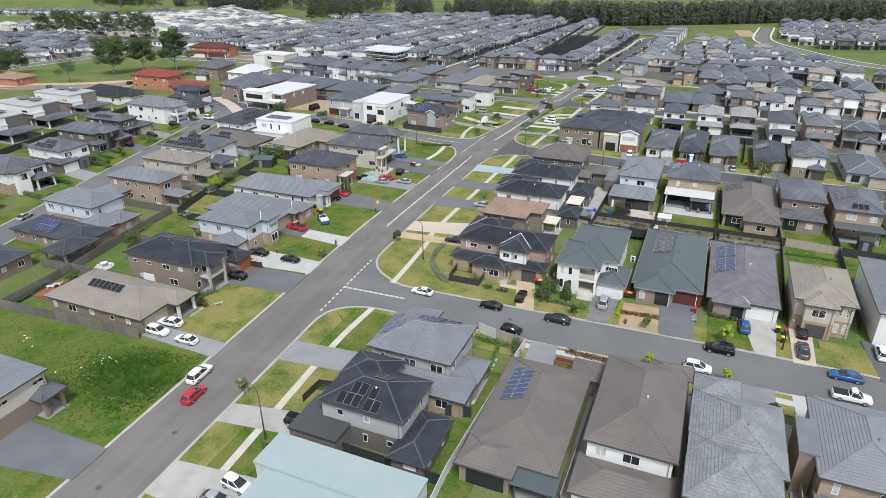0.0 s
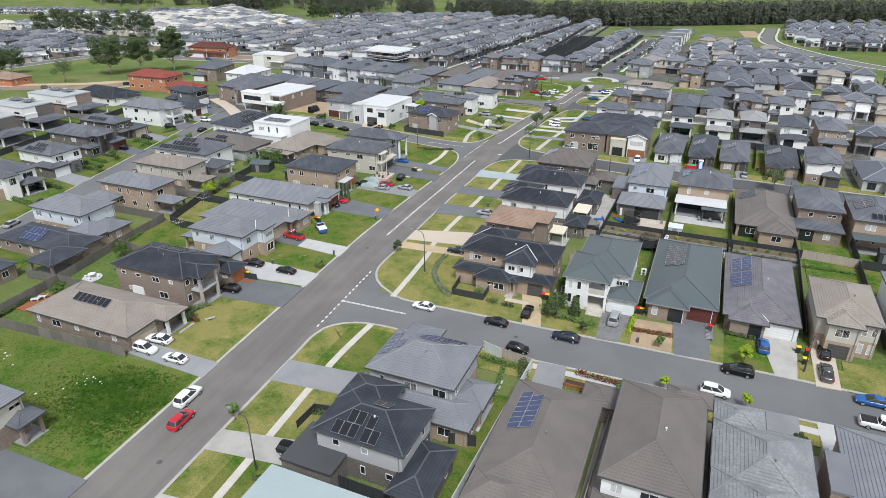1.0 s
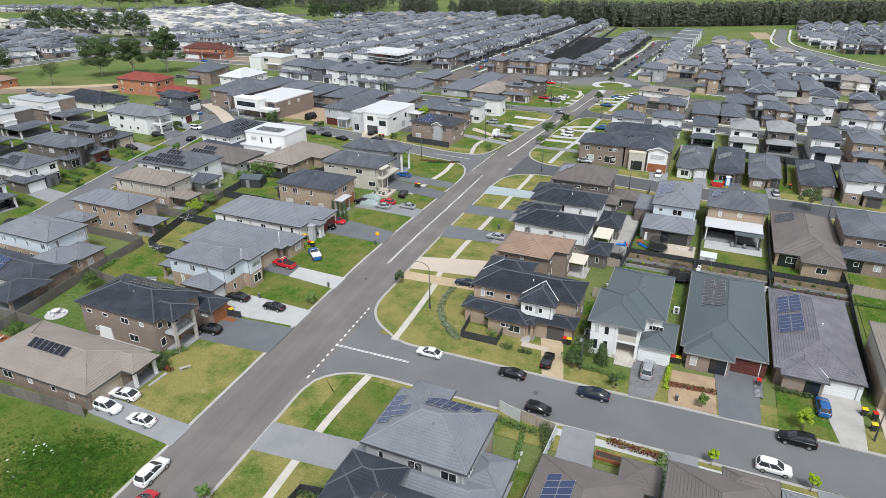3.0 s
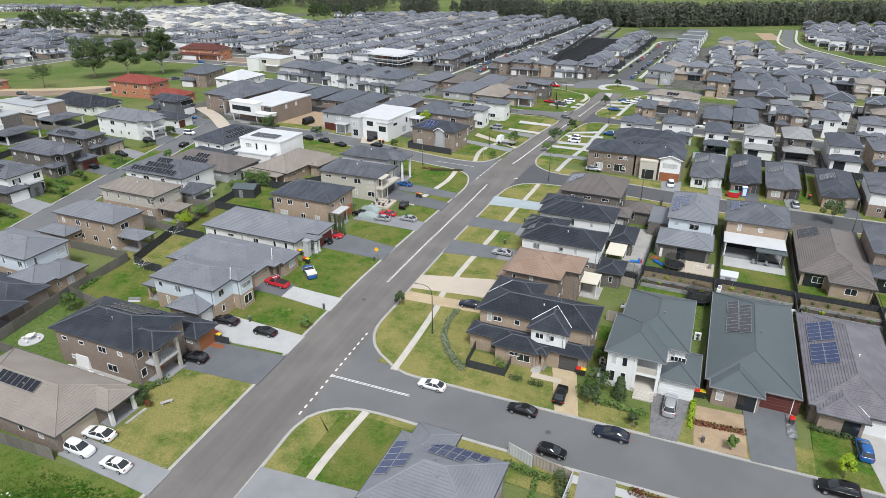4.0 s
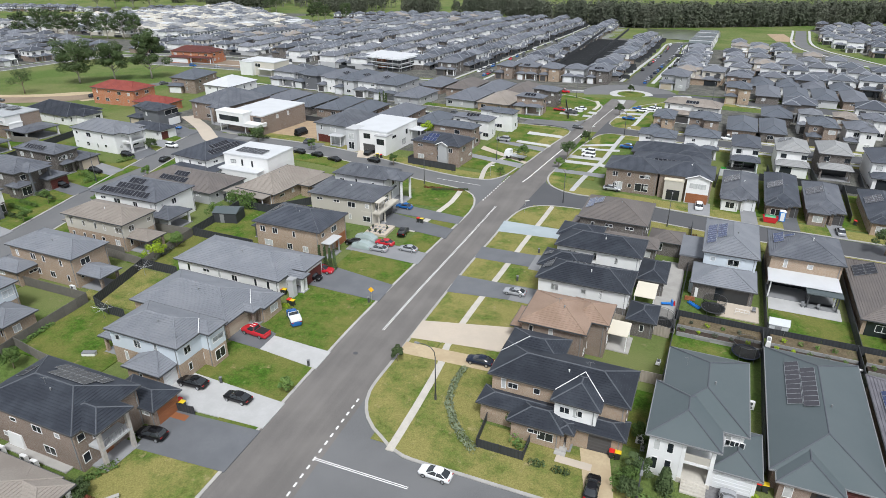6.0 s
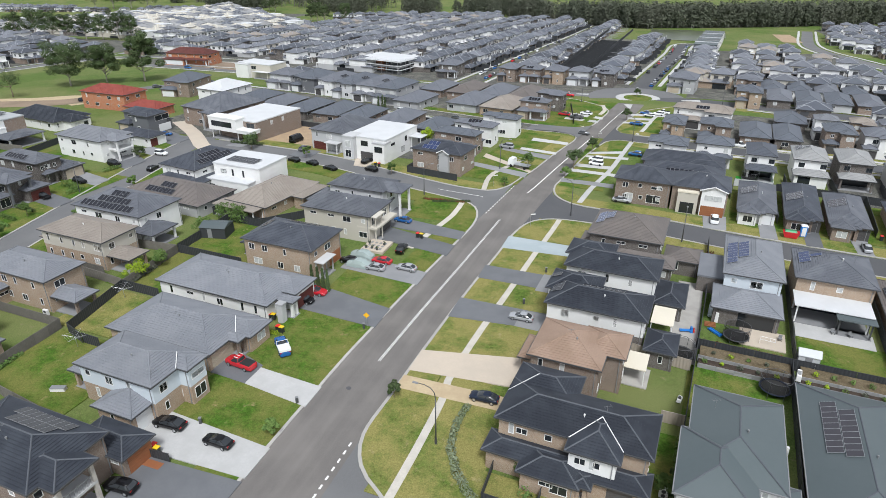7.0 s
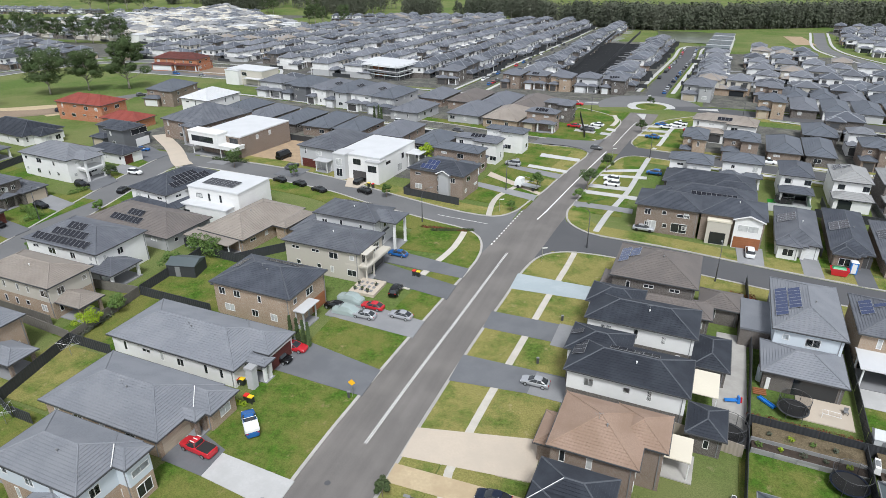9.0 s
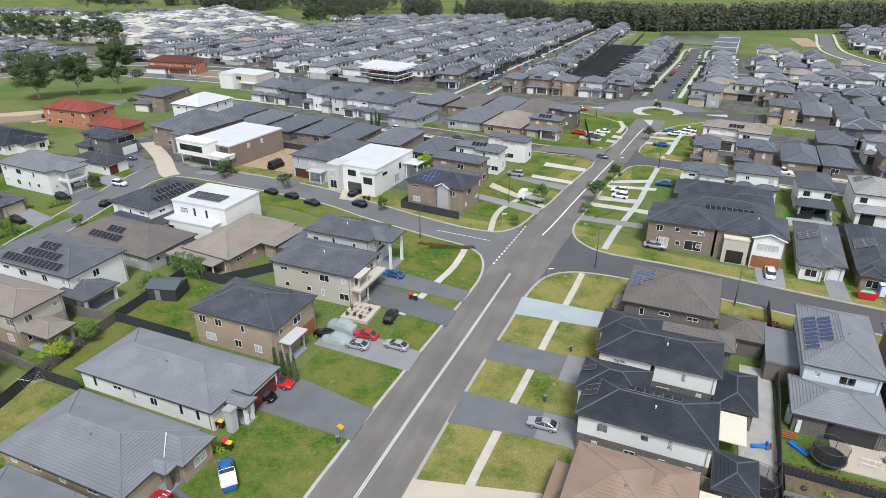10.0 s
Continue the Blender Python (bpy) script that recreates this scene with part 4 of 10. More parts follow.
def house(at, rot, blocks, roof="tile_grey", wall="brick_tan", upper=None, label="", features=(), trim="trim_white", fascia="trim_dark", pitch=22.0, group="", seed=0, detail=2, wins=True):
    """at: the south-east eave corner. blocks: (x0, y0, x1, y1, base, eave, kind); the first is the main one.
    kinds: hip, gable_s, flat, open, openflat. features: see below. detail 2: near, 1: middle, 0: far."""
    rnd = random.Random(seed or int(abs(at[0] * 31 + at[1] * 17)))
    root = new("house")
    z = terrain(*at) + 0.08
    root.matrix_basis = pose(at[0], at[1], z, 0, 0, rot)
    storeys = "two-storey" if blocks[0][5] > 4 else "single-storey"
    tagged(root, label or f"{storeys} house with a tiled hip roof", "house", group)
    metal = roof.startswith("metal")
    for bi, b in enumerate(blocks):
        x0, y0, x1, y1, zb, zt, kind = b[:7]
        rm = b[7] if len(b) > 7 and b[7] else roof
        wm = b[8] if len(b) > 8 and b[8] else wall
        oh = 0.12 if kind == "flat" else 0.42
        wx0, wy0, wx1, wy1 = x0 + oh, y0 + oh, x1 - oh, y1 - oh
        if kind in ("open", "openflat"):
            ps = 0.42 if kind == "open" else 0.2
            for px, py in ((wx0, wy0), (wx1 - ps, wy0), (wx0, wy1 - ps), (wx1 - ps, wy1 - ps)):
                part("post", MB().box(px, py, zb, px + ps, py + ps, zt), b[8] if len(b) > 8 and b[8] else "trim_white", root)
            part("slab", MB().box(wx0 - 0.2, wy0 - 0.2, -0.3, wx1 + 0.2, wy1 + 0.2, 0.10), "concrete_grey", root)
        elif kind == "porch":
            mx_ = wx0 + 0.50 * (wx1 - wx0)
            part("wall", MB().box(wx0, wy0, zb - 0.5, mx_, wy1, zt), wm, root)
            for px in (mx_ + 0.02, wx1 - 0.42):
                part("post", MB().box(px, wy0, 0, px + 0.4, wy0 + 0.4, zt), wm, root)
            part("balcony", MB().box(mx_, wy0 + 0.05, 2.65, wx1, y1, 3.0), wm, root)
            part("railing", MB().box(mx_ + 0.42, wy0 + 0.1, 3.0, wx1 - 0.42, wy0 + 0.16, 4.0), "render_beige", root)
            part("slab", MB().box(mx_, wy0 - 0.1, -0.3, wx1, y1, 0.55), "concrete_path", root)
            for k in range(4):
                part("step", MB().box(mx_ + 0.5, wy0 - 0.1 - 0.36 * (k + 1), -0.2, wx1 - 0.3, wy0 - 0.1 - 0.36 * k, 0.46 - 0.12 * k), "concrete_path", root)
        elif upper and zt > 4 and zb < 1:
            part("wall", MB().box(wx0, wy0, zb - 0.5, wx1, wy1, zb + 2.75), wm, root)
            part("upper_wall", MB().box(wx0 - 0.02, wy0 - 0.02, zb + 2.75, wx1 + 0.02, wy1 + 0.02, zt), upper, root)
        else:
            part("wall", MB().box(wx0, wy0, zb - (0.5 if zb < 1 else 0), wx1, wy1, zt), wm, root)
        r = MB()
        if kind in ("flat", "openflat"):
            if kind == "flat":
                r.box(x0, y0, zt - 0.02, x1, y1, zt + 0.30)
                r.box(x0 + 0.25, y0 + 0.25, zt + 0.25, x1 - 0.25, y1 - 0.25, zt + 0.31)
            else:
                r.box(x0, y0, zt, x1, y1, zt + 0.14)
            part("roof", r, rm, root)
            continue
        p = b[9] if len(b) > 9 else pitch
        if kind == "gable_s":
            h, mx = zt + (x1 - x0) / 2 * math.tan(radians(p)), (x0 + x1) / 2
            for k in (0, 1):
                xa, sgn = (x0, 1) if k == 0 else (x1, -1)
                n = max(2, int((x1 - x0) / 2 / 0.45))
                for j in range(n):
                    a, c = xa + sgn * (x1 - x0) / 2 * j / n, xa + sgn * (x1 - x0) / 2 * (j + 1) / n
                    za, zc = zt + (h - zt) * j / n, zt + (h - zt) * (j + 1) / n
                    q = [(a, y0, za + 0.05), (c, y0, zc + 0.02), (c, y1, zc + 0.02), (a, y1, za + 0.05)]
                    r.poly(*(q if sgn > 0 else q[::-1]))
                    r.poly((a, y0, za - 0.02), (a, y0, za + 0.05), (a, y1, za + 0.05), (a, y1, za - 0.02))
            part("roof", r, rm, root)
            part("gable_wall", MB().loft([[(wx0, yy, zt - 0.01), (wx1, yy, zt - 0.01), (mx, yy, h - 0.25)] for yy in (wy0, wy1)]), upper or wm, root)
            part("barge_board", MB().bar((x0, y0, zt), (mx, y0, h), 0.12, 0.2).bar((mx, y0, h), (x1, y0, zt), 0.12, 0.2), "trim_white", root)
            continue
        ra, rb = hip_roof(r, x0, y0, x1, y1, zt, p, None if metal or rm.startswith("metal") else (0.34 if detail == 2 else 0.5 if detail == 1 else None))
        ro = part("roof", r, rm, root)
        if detail == 0:
            part("ridge_capping", ridge_caps(x0, y0, x1, y1, zt, ra, rb, 0.34, 0.10), "ridge_grey" if rm != "estate_cream" else "roof_cream", ro)
            gm = MB().loft([[(x0 - o, y0 - o, q), (x1 + o, y0 - o, q), (x1 + o, y1 + o, q), (x0 - o, y1 + o, q)] for o, q in ((0.07, zt - 0.18), (0.07, zt + 0.01))], caps=False)
            part("gutter", gm, "trim_white" if rnd.random() < 0.35 else "trim_dark", ro)
        if detail:
            part("ridge_capping", ridge_caps(x0, y0, x1, y1, zt, ra, rb, 0.19, 0.085), "ridge_dark" if rm in ("tile_dark", "tile_slate", "metal_grey", "estate_blue_haze", "estate_slate_haze") else rm, ro)
            gm = MB()
            gm.loft([[(x0 - o, y0 - o, q), (x1 + o, y0 - o, q), (x1 + o, y1 + o, q), (x0 - o, y1 + o, q)] for o, q in ((-0.02, zt - 0.14), (0.09, zt - 0.14), (0.09, zt + 0.03), (-0.02, zt + 0.03))], caps=False)
            part("gutter", gm, fascia, ro)
            if detail == 2 and kind == "hip" and zb < 1:
                for px, py in ((wx1 - 0.4, wy0 - 0.1),) + (((wx1 + 0.02, wy1 - 0.3),) if bi == 0 else ()):
                    part("downpipe", MB().box(px, py, 0.1, px + 0.09, py + 0.09, zt - 0.1), "trim_grey" if fascia == "trim_dark" else "trim_white", root)
            if detail == 2 and bi == 0:
                vx, vy = (ra[0] + rb[0]) / 2 + 0.8, (ra[1] + rb[1]) / 2 - 1.2
                vz = ra[2] - 1.2 * math.tan(radians(p)) - 0.05
                if x1 - x0 < y1 - y0:
                    vz = ra[2] - 0.8 * math.tan(radians(p)) - 0.05
                vent = MB().tube([(vx, vy, vz - 0.1), (vx, vy, vz + 0.35)], [0.06, 0.06], 8).tube([(vx, vy, vz + 0.3), (vx, vy, vz + 0.45)], [0.11, 0.11], 8)
                part("vent_pipe", vent, "trim_grey" if rnd.random() < 0.6 else "trim_white", ro)
        # windows on the walls that can be seen
        if wins and kind == "hip" and zt > 2.5:
            for side in ("S", "E") if at[0] < 42 else ("S",):
                fr, n = wall_frame(b, side, oh)
                for level in range(2 if zt > 4.5 and zb < 1 else 1):
                    base = zb + (0.9 if level == 0 else 3.6) if zt - zb > 2.4 or level == 0 else zb + 0.6
                    if any(ft[0] in ("g", "skip") and ft[1] == bi and ft[2] == side for ft in features) and level == 0 or ("nowin", bi, side) in features:
                        continue
                    u = rnd.uniform(0.8, 2.2)
                    while u < n - 1.6:
                        w, h = rnd.choice(((0.62, 1.2), (1.2, 1.2), (1.8, 1.2), (0.85, 0.85), (1.5, 0.6), (0.62, 1.5)))
                        if base + h > zt - 0.15:
                            h = 0.6
                        add_window(root, fr @ Matrix.Translation((u, 0, base + (1.2 - h if h < 1.2 else 0))), w, h, trim, rnd.random() < 0.35, detail < 2)
                        u += w + (rnd.uniform(1.6, 3.6) if detail == 2 else rnd.uniform(2.6, 5.0))
    for ft in features:
        if ft[0] in ("skip", "nowin"):
            continue
        if ft[0] == "bal":
            bx0, by0, bx1, by1 = ft[1:5]
            part("balcony", MB().box(bx0, by0, 2.6, bx1, by1, 2.9), ft[5], root)
            rail = MB()
            for q in np.linspace(by0 + 0.1, by1 - 0.14, 9):
                rail.box(bx1 - 0.12, q, 2.9, bx1 - 0.08, q + 0.04, 3.85)
            rail.box(bx1 - 0.14, by0 + 0.08, 3.85, bx1 - 0.06, by1 - 0.08, 3.92)
            part("railing", rail, "trim_grey", root)
            continue
        if ft[0] == "fl":
            part("valley_flashing", MB().bar(ft[1], ft[2], 0.11, 0.05), "trim_white", root)
            continue
        b = blocks[ft[1]]
        fr, n = wall_frame(b, ft[2], 0.12 if b[6] == "flat" else 0.42)
        if ft[0] == "g":
            part("garage_door", garage_mesh(ft[4], ft[5]), None, root, at=fr @ Matrix.Translation((ft[3], 0, 0.02)))
        elif ft[0] == "d":
            d = part("door", MB().box(0, -0.05, 0, 1.0, 0.02, 2.1), ft[4], root, at=fr @ Matrix.Translation((ft[3], 0, 0.1)))
            part("door_handle", MB().box(0.85, -0.1, 0.95, 0.9, -0.05, 1.15), "alloy", d)
        elif ft[0] == "w":
            add_window(root, fr @ Matrix.Translation((ft[3], 0, ft[4])), ft[5], ft[6], ft[7] if len(ft) > 7 else trim, rnd.random() < 0.3, detail < 2)
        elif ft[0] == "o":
            # a flat dark sheet on the wall: painted shade of an alfresco or porch opening
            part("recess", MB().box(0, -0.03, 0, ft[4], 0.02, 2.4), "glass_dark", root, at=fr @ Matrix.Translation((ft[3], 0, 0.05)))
        elif ft[0] == "sol":
            sl, _ = slope(b, ft[2], b[9] if len(b) > 9 else pitch)
            _, _, _, u, v, nu, nv, mat = ft
            flat = b[6] in ("flat", "openflat")
            cosp = math.cos(radians(b[9] if len(b) > 9 else pitch))
            deep = min(b[2] - b[0], b[3] - b[1]) / 2
            if flat:
                sl = sl @ Matrix.Translation((0, 0, 0.28))
            for i in range(nu):
                for j in range(nv):
                    inset = (v + j * 1.65 + 1.5) * cosp
                    if not flat and (u + i < inset or u + i + 1.0 > n - inset or inset > deep + 0.05):
                        continue
                    part("solar_panel", solar_mesh("trim_grey" if mat == "solar_black" else "alloy", mat), None, root, at=sl @ Matrix.Translation((u + i * 1.0, v + j * 1.65, 0.06)))
    HOUSES.append(root)
    return root


H1, H2 = 2.8, 5.6
W = -3.0
E_ = -3.5
# west side of the main road
house((-21.5, -49.5), W, [(-14, -14, 0, 4, 0, H2, "hip"), (-6, 1, 1.8, 4.6, 0, 2.9, "open", "tile_mid", "brick_brown")], "tile_grey", "brick_brown", "render_beige",
      "two-storey brown brick house with a grey tiled roof", [("g", 0, "E", 4, 4.8, "door_dark")])
house((-22.3, -29.0), W, [(-21.0, 0, 0, 10.4, 0, H1, "hip"), (-4.5, 5.6, 2.0, 10.2, 0, H1, "open", None, "render_white")], "tile_tan", "brick_brown", None,
      "low brick house with a pale brown tiled roof, white posts",
      [("g", 0, "E", 0.6, 4.6, "door_beige"), ("d", 0, "E", 6.6, "door_dark"), ("sol", 0, "S", 6.5, 3.7, 7, 1, "solar_black")])
house((-22.8, -15.8), W, [(-15.6, 0, 0, 9.4, 0, H2, "hip"), (-4.6, 1.2, 2.2, 6.2, 0, H2, "open", None, "stone_pier"), (-18.4, 2.5, -15.2, 7.5, 0, H1, "hip"), (-6.0, 8.6, 2.0, 13.2, 0, H1, "hip")], "tile_dark", "brick_brown", None,
      "brown brick house with a dark tiled roof and stone piers",
      [("g", 3, "E", 0.5, 3.2, "door_timber"), ("d", 0, "E", 3.0, "door_timber"), ("w", 0, "E", 2.0, 3.1, 2.2, 1.9), ("w", 0, "E", 0.3, 3.9, 0.9, 1.0), ("w", 0, "E", 0.3, 0.9, 0.9, 1.3), ("skip", 0, "E"), ("bal", -0.4, 1.7, 1.8, 5.7, "render_grey"), ("w", 0, "S", 1.2, 3.9, 1.0, 0.6), ("w", 0, "S", 4.4, 3.9, 1.0, 0.6), ("w", 0, "S", 8.0, 3.6, 1.5, 1.0), ("w", 0, "S", 11.6, 3.9, 0.8, 0.7), ("w", 0, "S", 2.2, 1.0, 0.9, 0.7), ("w", 0, "S", 9.0, 0.8, 1.8, 1.2), ("nowin", 0, "S"), ("nowin", 0, "E"), ("sol", 0, "N", 3.0, 1.0, 8, 2, "solar_black"), ("sol", 0, "W", 2.0, 1.4, 4, 1, "solar_black")], trim="trim_white")
house((-23.4, 1.0), W, [(-12.8, 0, 0, 8.0, 0, H2, "hip"), (-7.4, -2.8, -0.9, 3.4, 0, H1, "hip"), (-3.4, 4.2, 1.6, 7.9, 0, H2, "hip"), (-16.2, 1.2, -12.6, 5.6, 0, H1, "open", None, "brick_tan")], "tile_grey", "brick_tan", "clad_blue",
      "two-storey tan brick and pale clad house with a grey tiled roof",
      [("g", 1, "E", 0.5, 4.9, "door_white"), ("skip", 2, "E"), ("w", 2, "E", 0.5, 0.7, 1.9, 1.6), ("w", 2, "E", 0.4, 3.6, 2.2, 0.9), ("fl", (-1.4, 5.9, 6.6), (0.0, 4.0, 5.72))])
house((-24.2, 11.6), W, [(-18.8, 0, 0, 11.0, 0, H1, "hip"), (-5.5, 5.8, 2.4, 10.8, 0, H1, "hip"), (-3.5, 4.2, 1.6, 6.6, 0, H1, "open", None, "brick_brown")], "tile_grey", "brick_tan", None,
      "single-storey tan brick house with a broad grey tiled hip roof", [("g", 0, "E", 0.5, 4.2, "door_beige"), ("sol", 0, "N", 2, 1, 1, 1, "solar_black"), ("fl", (-2.0, 8.3, 4.0), (0.0, 5.6, 2.9))])
house((-24.0, 25.0), W, [(-22.2, 0, 0, 10.6, 0, 3.0, "hip"), (-6.0, 4.4, 2.2, 10.4, 0, 3.2, "hip"), (0.9, 0.8, 2.2, 2.0, 0, 3.0, "flat", "render_grey", "render_grey"), (-1.0, 2.4, 3.0, 4.6, 0, 2.9, "open", None, "render_white")], "tile_grey", "render_white", None,
      "long white rendered house with a grey tiled roof", [("g", 1, "E", 0.4, 4.4, "door_red")])
house((-24.4, 39.2), W, [(-14.8, 0, 0, 10.2, 0, H2, "hip"), (-0.9, 1.0, 1.5, 5.2, 0, 3.0, "openflat", "render_grey", "render_grey"), (-18.2, 3.6, -14.4, 8.6, 0, 2.6, "open", None, "trim_dark"), (-17.8, 4.0, -14.8, 8.2, 0, 2.4, "flat", "tile_slate", "glass_dark")], "tile_slate", "brick_tan", None,
      "two-storey tan brick house with a dark grey tiled roof", [("g", 0, "E", 5.4, 3.6, "door_timber"), ("sol", 0, "N", 3, 1.4, 7, 1, "solar_black"), ("sol", 0, "W", 2, 1.2, 4, 1, "solar_black")])
house((-21.6, 56.0), W, [(-15.6, 0, 0, 9.4, 0, H2, "hip"), (-3.2, 0.4, 1.2, 4.0, 0, 5.4, "openflat", "render_beige", "render_beige"), (-3.2, 0.4, 1.2, 9.0, 2.7, 2.95, "flat", "render_beige", "render_beige")], "tile_mid", "render_beige", None,
      "two-storey beige rendered house with a grey tiled roof and balcony", [("g", 0, "E", 4.2, 4.6, "door_dark"), ("w", 0, "E", 1, 3.2, 1.4, 1.9), ("w", 0, "E", 4.6, 3.4, 2.4, 1.5)])
house((-24.4, 67.6), W, [(-13.6, 0.6, 0, 8.6, 0, 5.9, "hip"), (-17.4, -2.2, -0.2, 6.0, 0, H1, "hip"), (-4.2, 2.0, 3.4, 7.6, 0, 5.7, "open", None, "render_white"), (-9, -3.6, -3.4, 0, 0, H1, "hip")], "tile_mid", "render_grey", None,
      "two-storey grey house with tall white portico columns", [("g", 3, "E", 0.4, 2.6, "door_white"), ("w", 0, "E", 3.2, 3.4, 2.4, 1.8), ("sol", 0, "N", 4, 1, 6, 1, "solar_black")])
# second row to the west
house((-62.8, 41.0), W, [(-18.0, 0, 0, 11.0, 0, H2, "hip"), (-3.6, -1.0, 3.6, 5.6, 0, H1, "open", "tile_mid", "render_white")], "tile_mid", "render_white", None,
      "white house with solar panels on its grey tiled roof", [("sol", 0, "S", 1.0, 0.5, 14, 1, "solar_black"), ("sol", 0, "S", 5.0, 2.3, 8, 1, "solar_black"), ("sol", 0, "S", 7.0, 4.1, 5, 1, "solar_black")])
house((-60.5, 29.7), W, [(-16.0, 0, 0, 8.2, 0, H2, "hip"), (-3.0, 0.8, 4.8, 5.4, 0, H1, "open", None, "brick_tan"), (-19, 2, -15.5, 8, 0, H1, "hip")], "tile_tan", "brick_tan", "render_beige", "two-storey tan house with a pale brown tiled roof")
house((-57.6, 15.8), W, [(-16.2, 0, 0, 7.6, 0, H2, "hip"), (-2.6, 0.6, 5.0, 5.0, 0, H1, "open", None, "brick_brown"), (-17.6, -3.4, -9.6, 1.2, 0, H1, "hip")], "tile_grey", "brick_tan", None, "two-storey tan brick house with grey roof and terrace")
house((-60.0, -0.9), W, [(-15.0, 0, 0, 8.6, 0, H2, "hip"), (-3.0, -3.4, 5.2, 4.6, 0, H1, "hip"), (-1.0, 1.0, 6.0, 6.6, 0, H1, "hip")], "tile_grey", "brick_tan", "clad_blue", "two-storey house with stepped grey tiled roofs")
house((-53.8, -10.4), W, [(-20.0, 0, 0, 8.0, 0, H1, "hip"), (-5.0, -5.0, 1.6, 3.0, 0, H1, "open", None, "brick_brown")], "tile_slate", "brick_brown", None, "single-storey brick house with a dark grey tiled roof", [("sol", 0, "S", 6, 1, 5, 2, "solar_blue")])
house((-60.0, -27.0), W, [(-18.0, 0, 0, 11.0, 0, H1, "hip")], "tile_slate", "brick_brown", None, "single-storey brick house with a dark grey tiled roof")
house((-61.0, 54.8), -6, [(-23.0, 0, 0, 11.6, 0, H1, "hip")], "tile_umber", "render_grey", None, "single-storey house with a brown grey tiled roof", [("sol", 0, "S", 6, 1.6, 8, 1, "solar_black"), ("sol", 0, "S", 9, 3.5, 4, 1, "solar_black")])
house((-47.2, 59.0), -8, [(-11.5, 0, 0, 18.0, 0, H1, "hip"), (-12.5, -2.8, -1.0, 1.0, 0, 2.5, "openflat", "tile_tan", "render_white"), (0, 8, 3.4, 17.0, 0, H1, "hip")], "tile_tan", "brick_tan", None, "single-storey house with a tan tiled roof and white posted verandah")
house((-56.8, 71.4), -3, [(-13.4, 0, 0, 10.6, 0, 6.0, "flat"), (-14.8, -2.6, -1.5, 0.6, 0, 3.0, "flat", "roof_white", "render_white")], "roof_white", "render_white", None,
      "two-storey white cube house with a flat white roof", [("w", 0, "S", 2.0, 4.0, 1.6, 0.9, "trim_dark"), ("w", 0, "S", 5.2, 3.6, 0.5, 1.6, "trim_dark"), ("w", 0, "S", 8.2, 3.6, 0.5, 1.6, "trim_dark"), ("w", 1, "S", 2.0, 1.0, 1.4, 1.0, "trim_dark"), ("w", 0, "E", 3.0, 0.8, 1.0, 1.6, "trim_dark"), ("sol", 0, "S", 2.2, 2.2, 8, 2, "solar_black")], pitch=1.0)
house((-71.2, 67.0), -8, [(-11.8, 0, 0, 16.5, 0, H2, "hip"), (-11.8, -2.2, 1.6, 14.0, 0, H1, "hip")], "tile_slate", "render_white", None, "two-storey white house with a dark tiled roof", [("sol", 0, "E", 2, 1.2, 12, 2, "solar_black")])

# east side of the main road
house((32.9, 8.9), E_, [(-17.0, 0, 0, 7.6, 0, H2, "hip"), (-17.0, 5.0, -9.2, 11.0, 0, H2, "hip"), (-17.6, -2.4, 0.2, 1.2, 0, H1, "hip"), (-8.7, -2.0, -3.0, 4.8, 0, H2, "hip", None, "render_white", 24), (-13.2, -4.0, -6.5, 0.6, 0, H1, "hip"), (-7.4, -3.6, -5.4, -1.4, 0, H1, "open", None, "brick_tan")],
      "tile_dark", "brick_tan", None, "tan brick house with a dark roof and white gabled bay",
      [("g", 2, "S", 13.2, 2.6, "door_dark"), ("w", 3, "S", 0.6, 3.9, 1.2, 0.9), ("w", 3, "S", 2.5, 3.9, 0.8, 0.9), ("w", 0, "S", 2, 3.9, 1.3, 0.8), ("w", 4, "S", 3.2, 0.9, 1.9, 1.2), ("skip", 3, "S"), ("fl", (-5.85, 3.1, 6.92), (-8.7, 0.0, 5.68)), ("fl", (-5.85, 3.1, 6.92), (-3.0, 0.0, 5.68)), ("fl", (-17.0, 5.0, 5.68), (-14.1, 7.9, 6.85))])
house((26.0, 22.2), E_, [(-9.4, 0, 0, 9.4, 0, H2, "hip"), (-3.5, 3.5, 2.4, 9.6, 0, H2, "hip"), (-11.4, 2.8, -8.0, 8.6, 0, H1, "hip")], "tile_brown", "brick_brown", None, "two-storey brown brick house with a brown tiled hip roof", [("g", 2, "W", 0.5, 3.0, "door_dark")])
house((30.6, 35.4), E_, [(-14.6, 0, 0, 8.0, 0, H2, "hip"), (-15.6, 4.4, -7.6, 11.0, 0, H2, "hip"), (0, -2.4, 4.4, 3.4, 0, H1, "hip")], "tile_dark", "brick_dark", "render_white", "dark brick house with a white upper storey, dark roof",
      [("sol", 0, "W", 1.9, 0.3, 4, 1, "solar_black"), ("sol", 0, "W", 3.3, 1.95, 1, 1, "solar_black"), ("sol", 1, "W", 1.3, 0.15, 4, 1, "solar_black"), ("sol", 0, "N", 4, 2.4, 7, 1, "solar_black")], trim="trim_white")
house((31.4, 48.2), E_, [(-14.8, 0, 0, 8.0, 0, H2, "hip"), (-15.6, 4.6, -7.8, 10.8, 0, H2, "hip"), (-0.4, -1.8, 4.4, 6.4, 0, H1, "hip")], "tile_dark", "brick_dark", "render_white", "dark brick house with a white upper storey, dark roof")
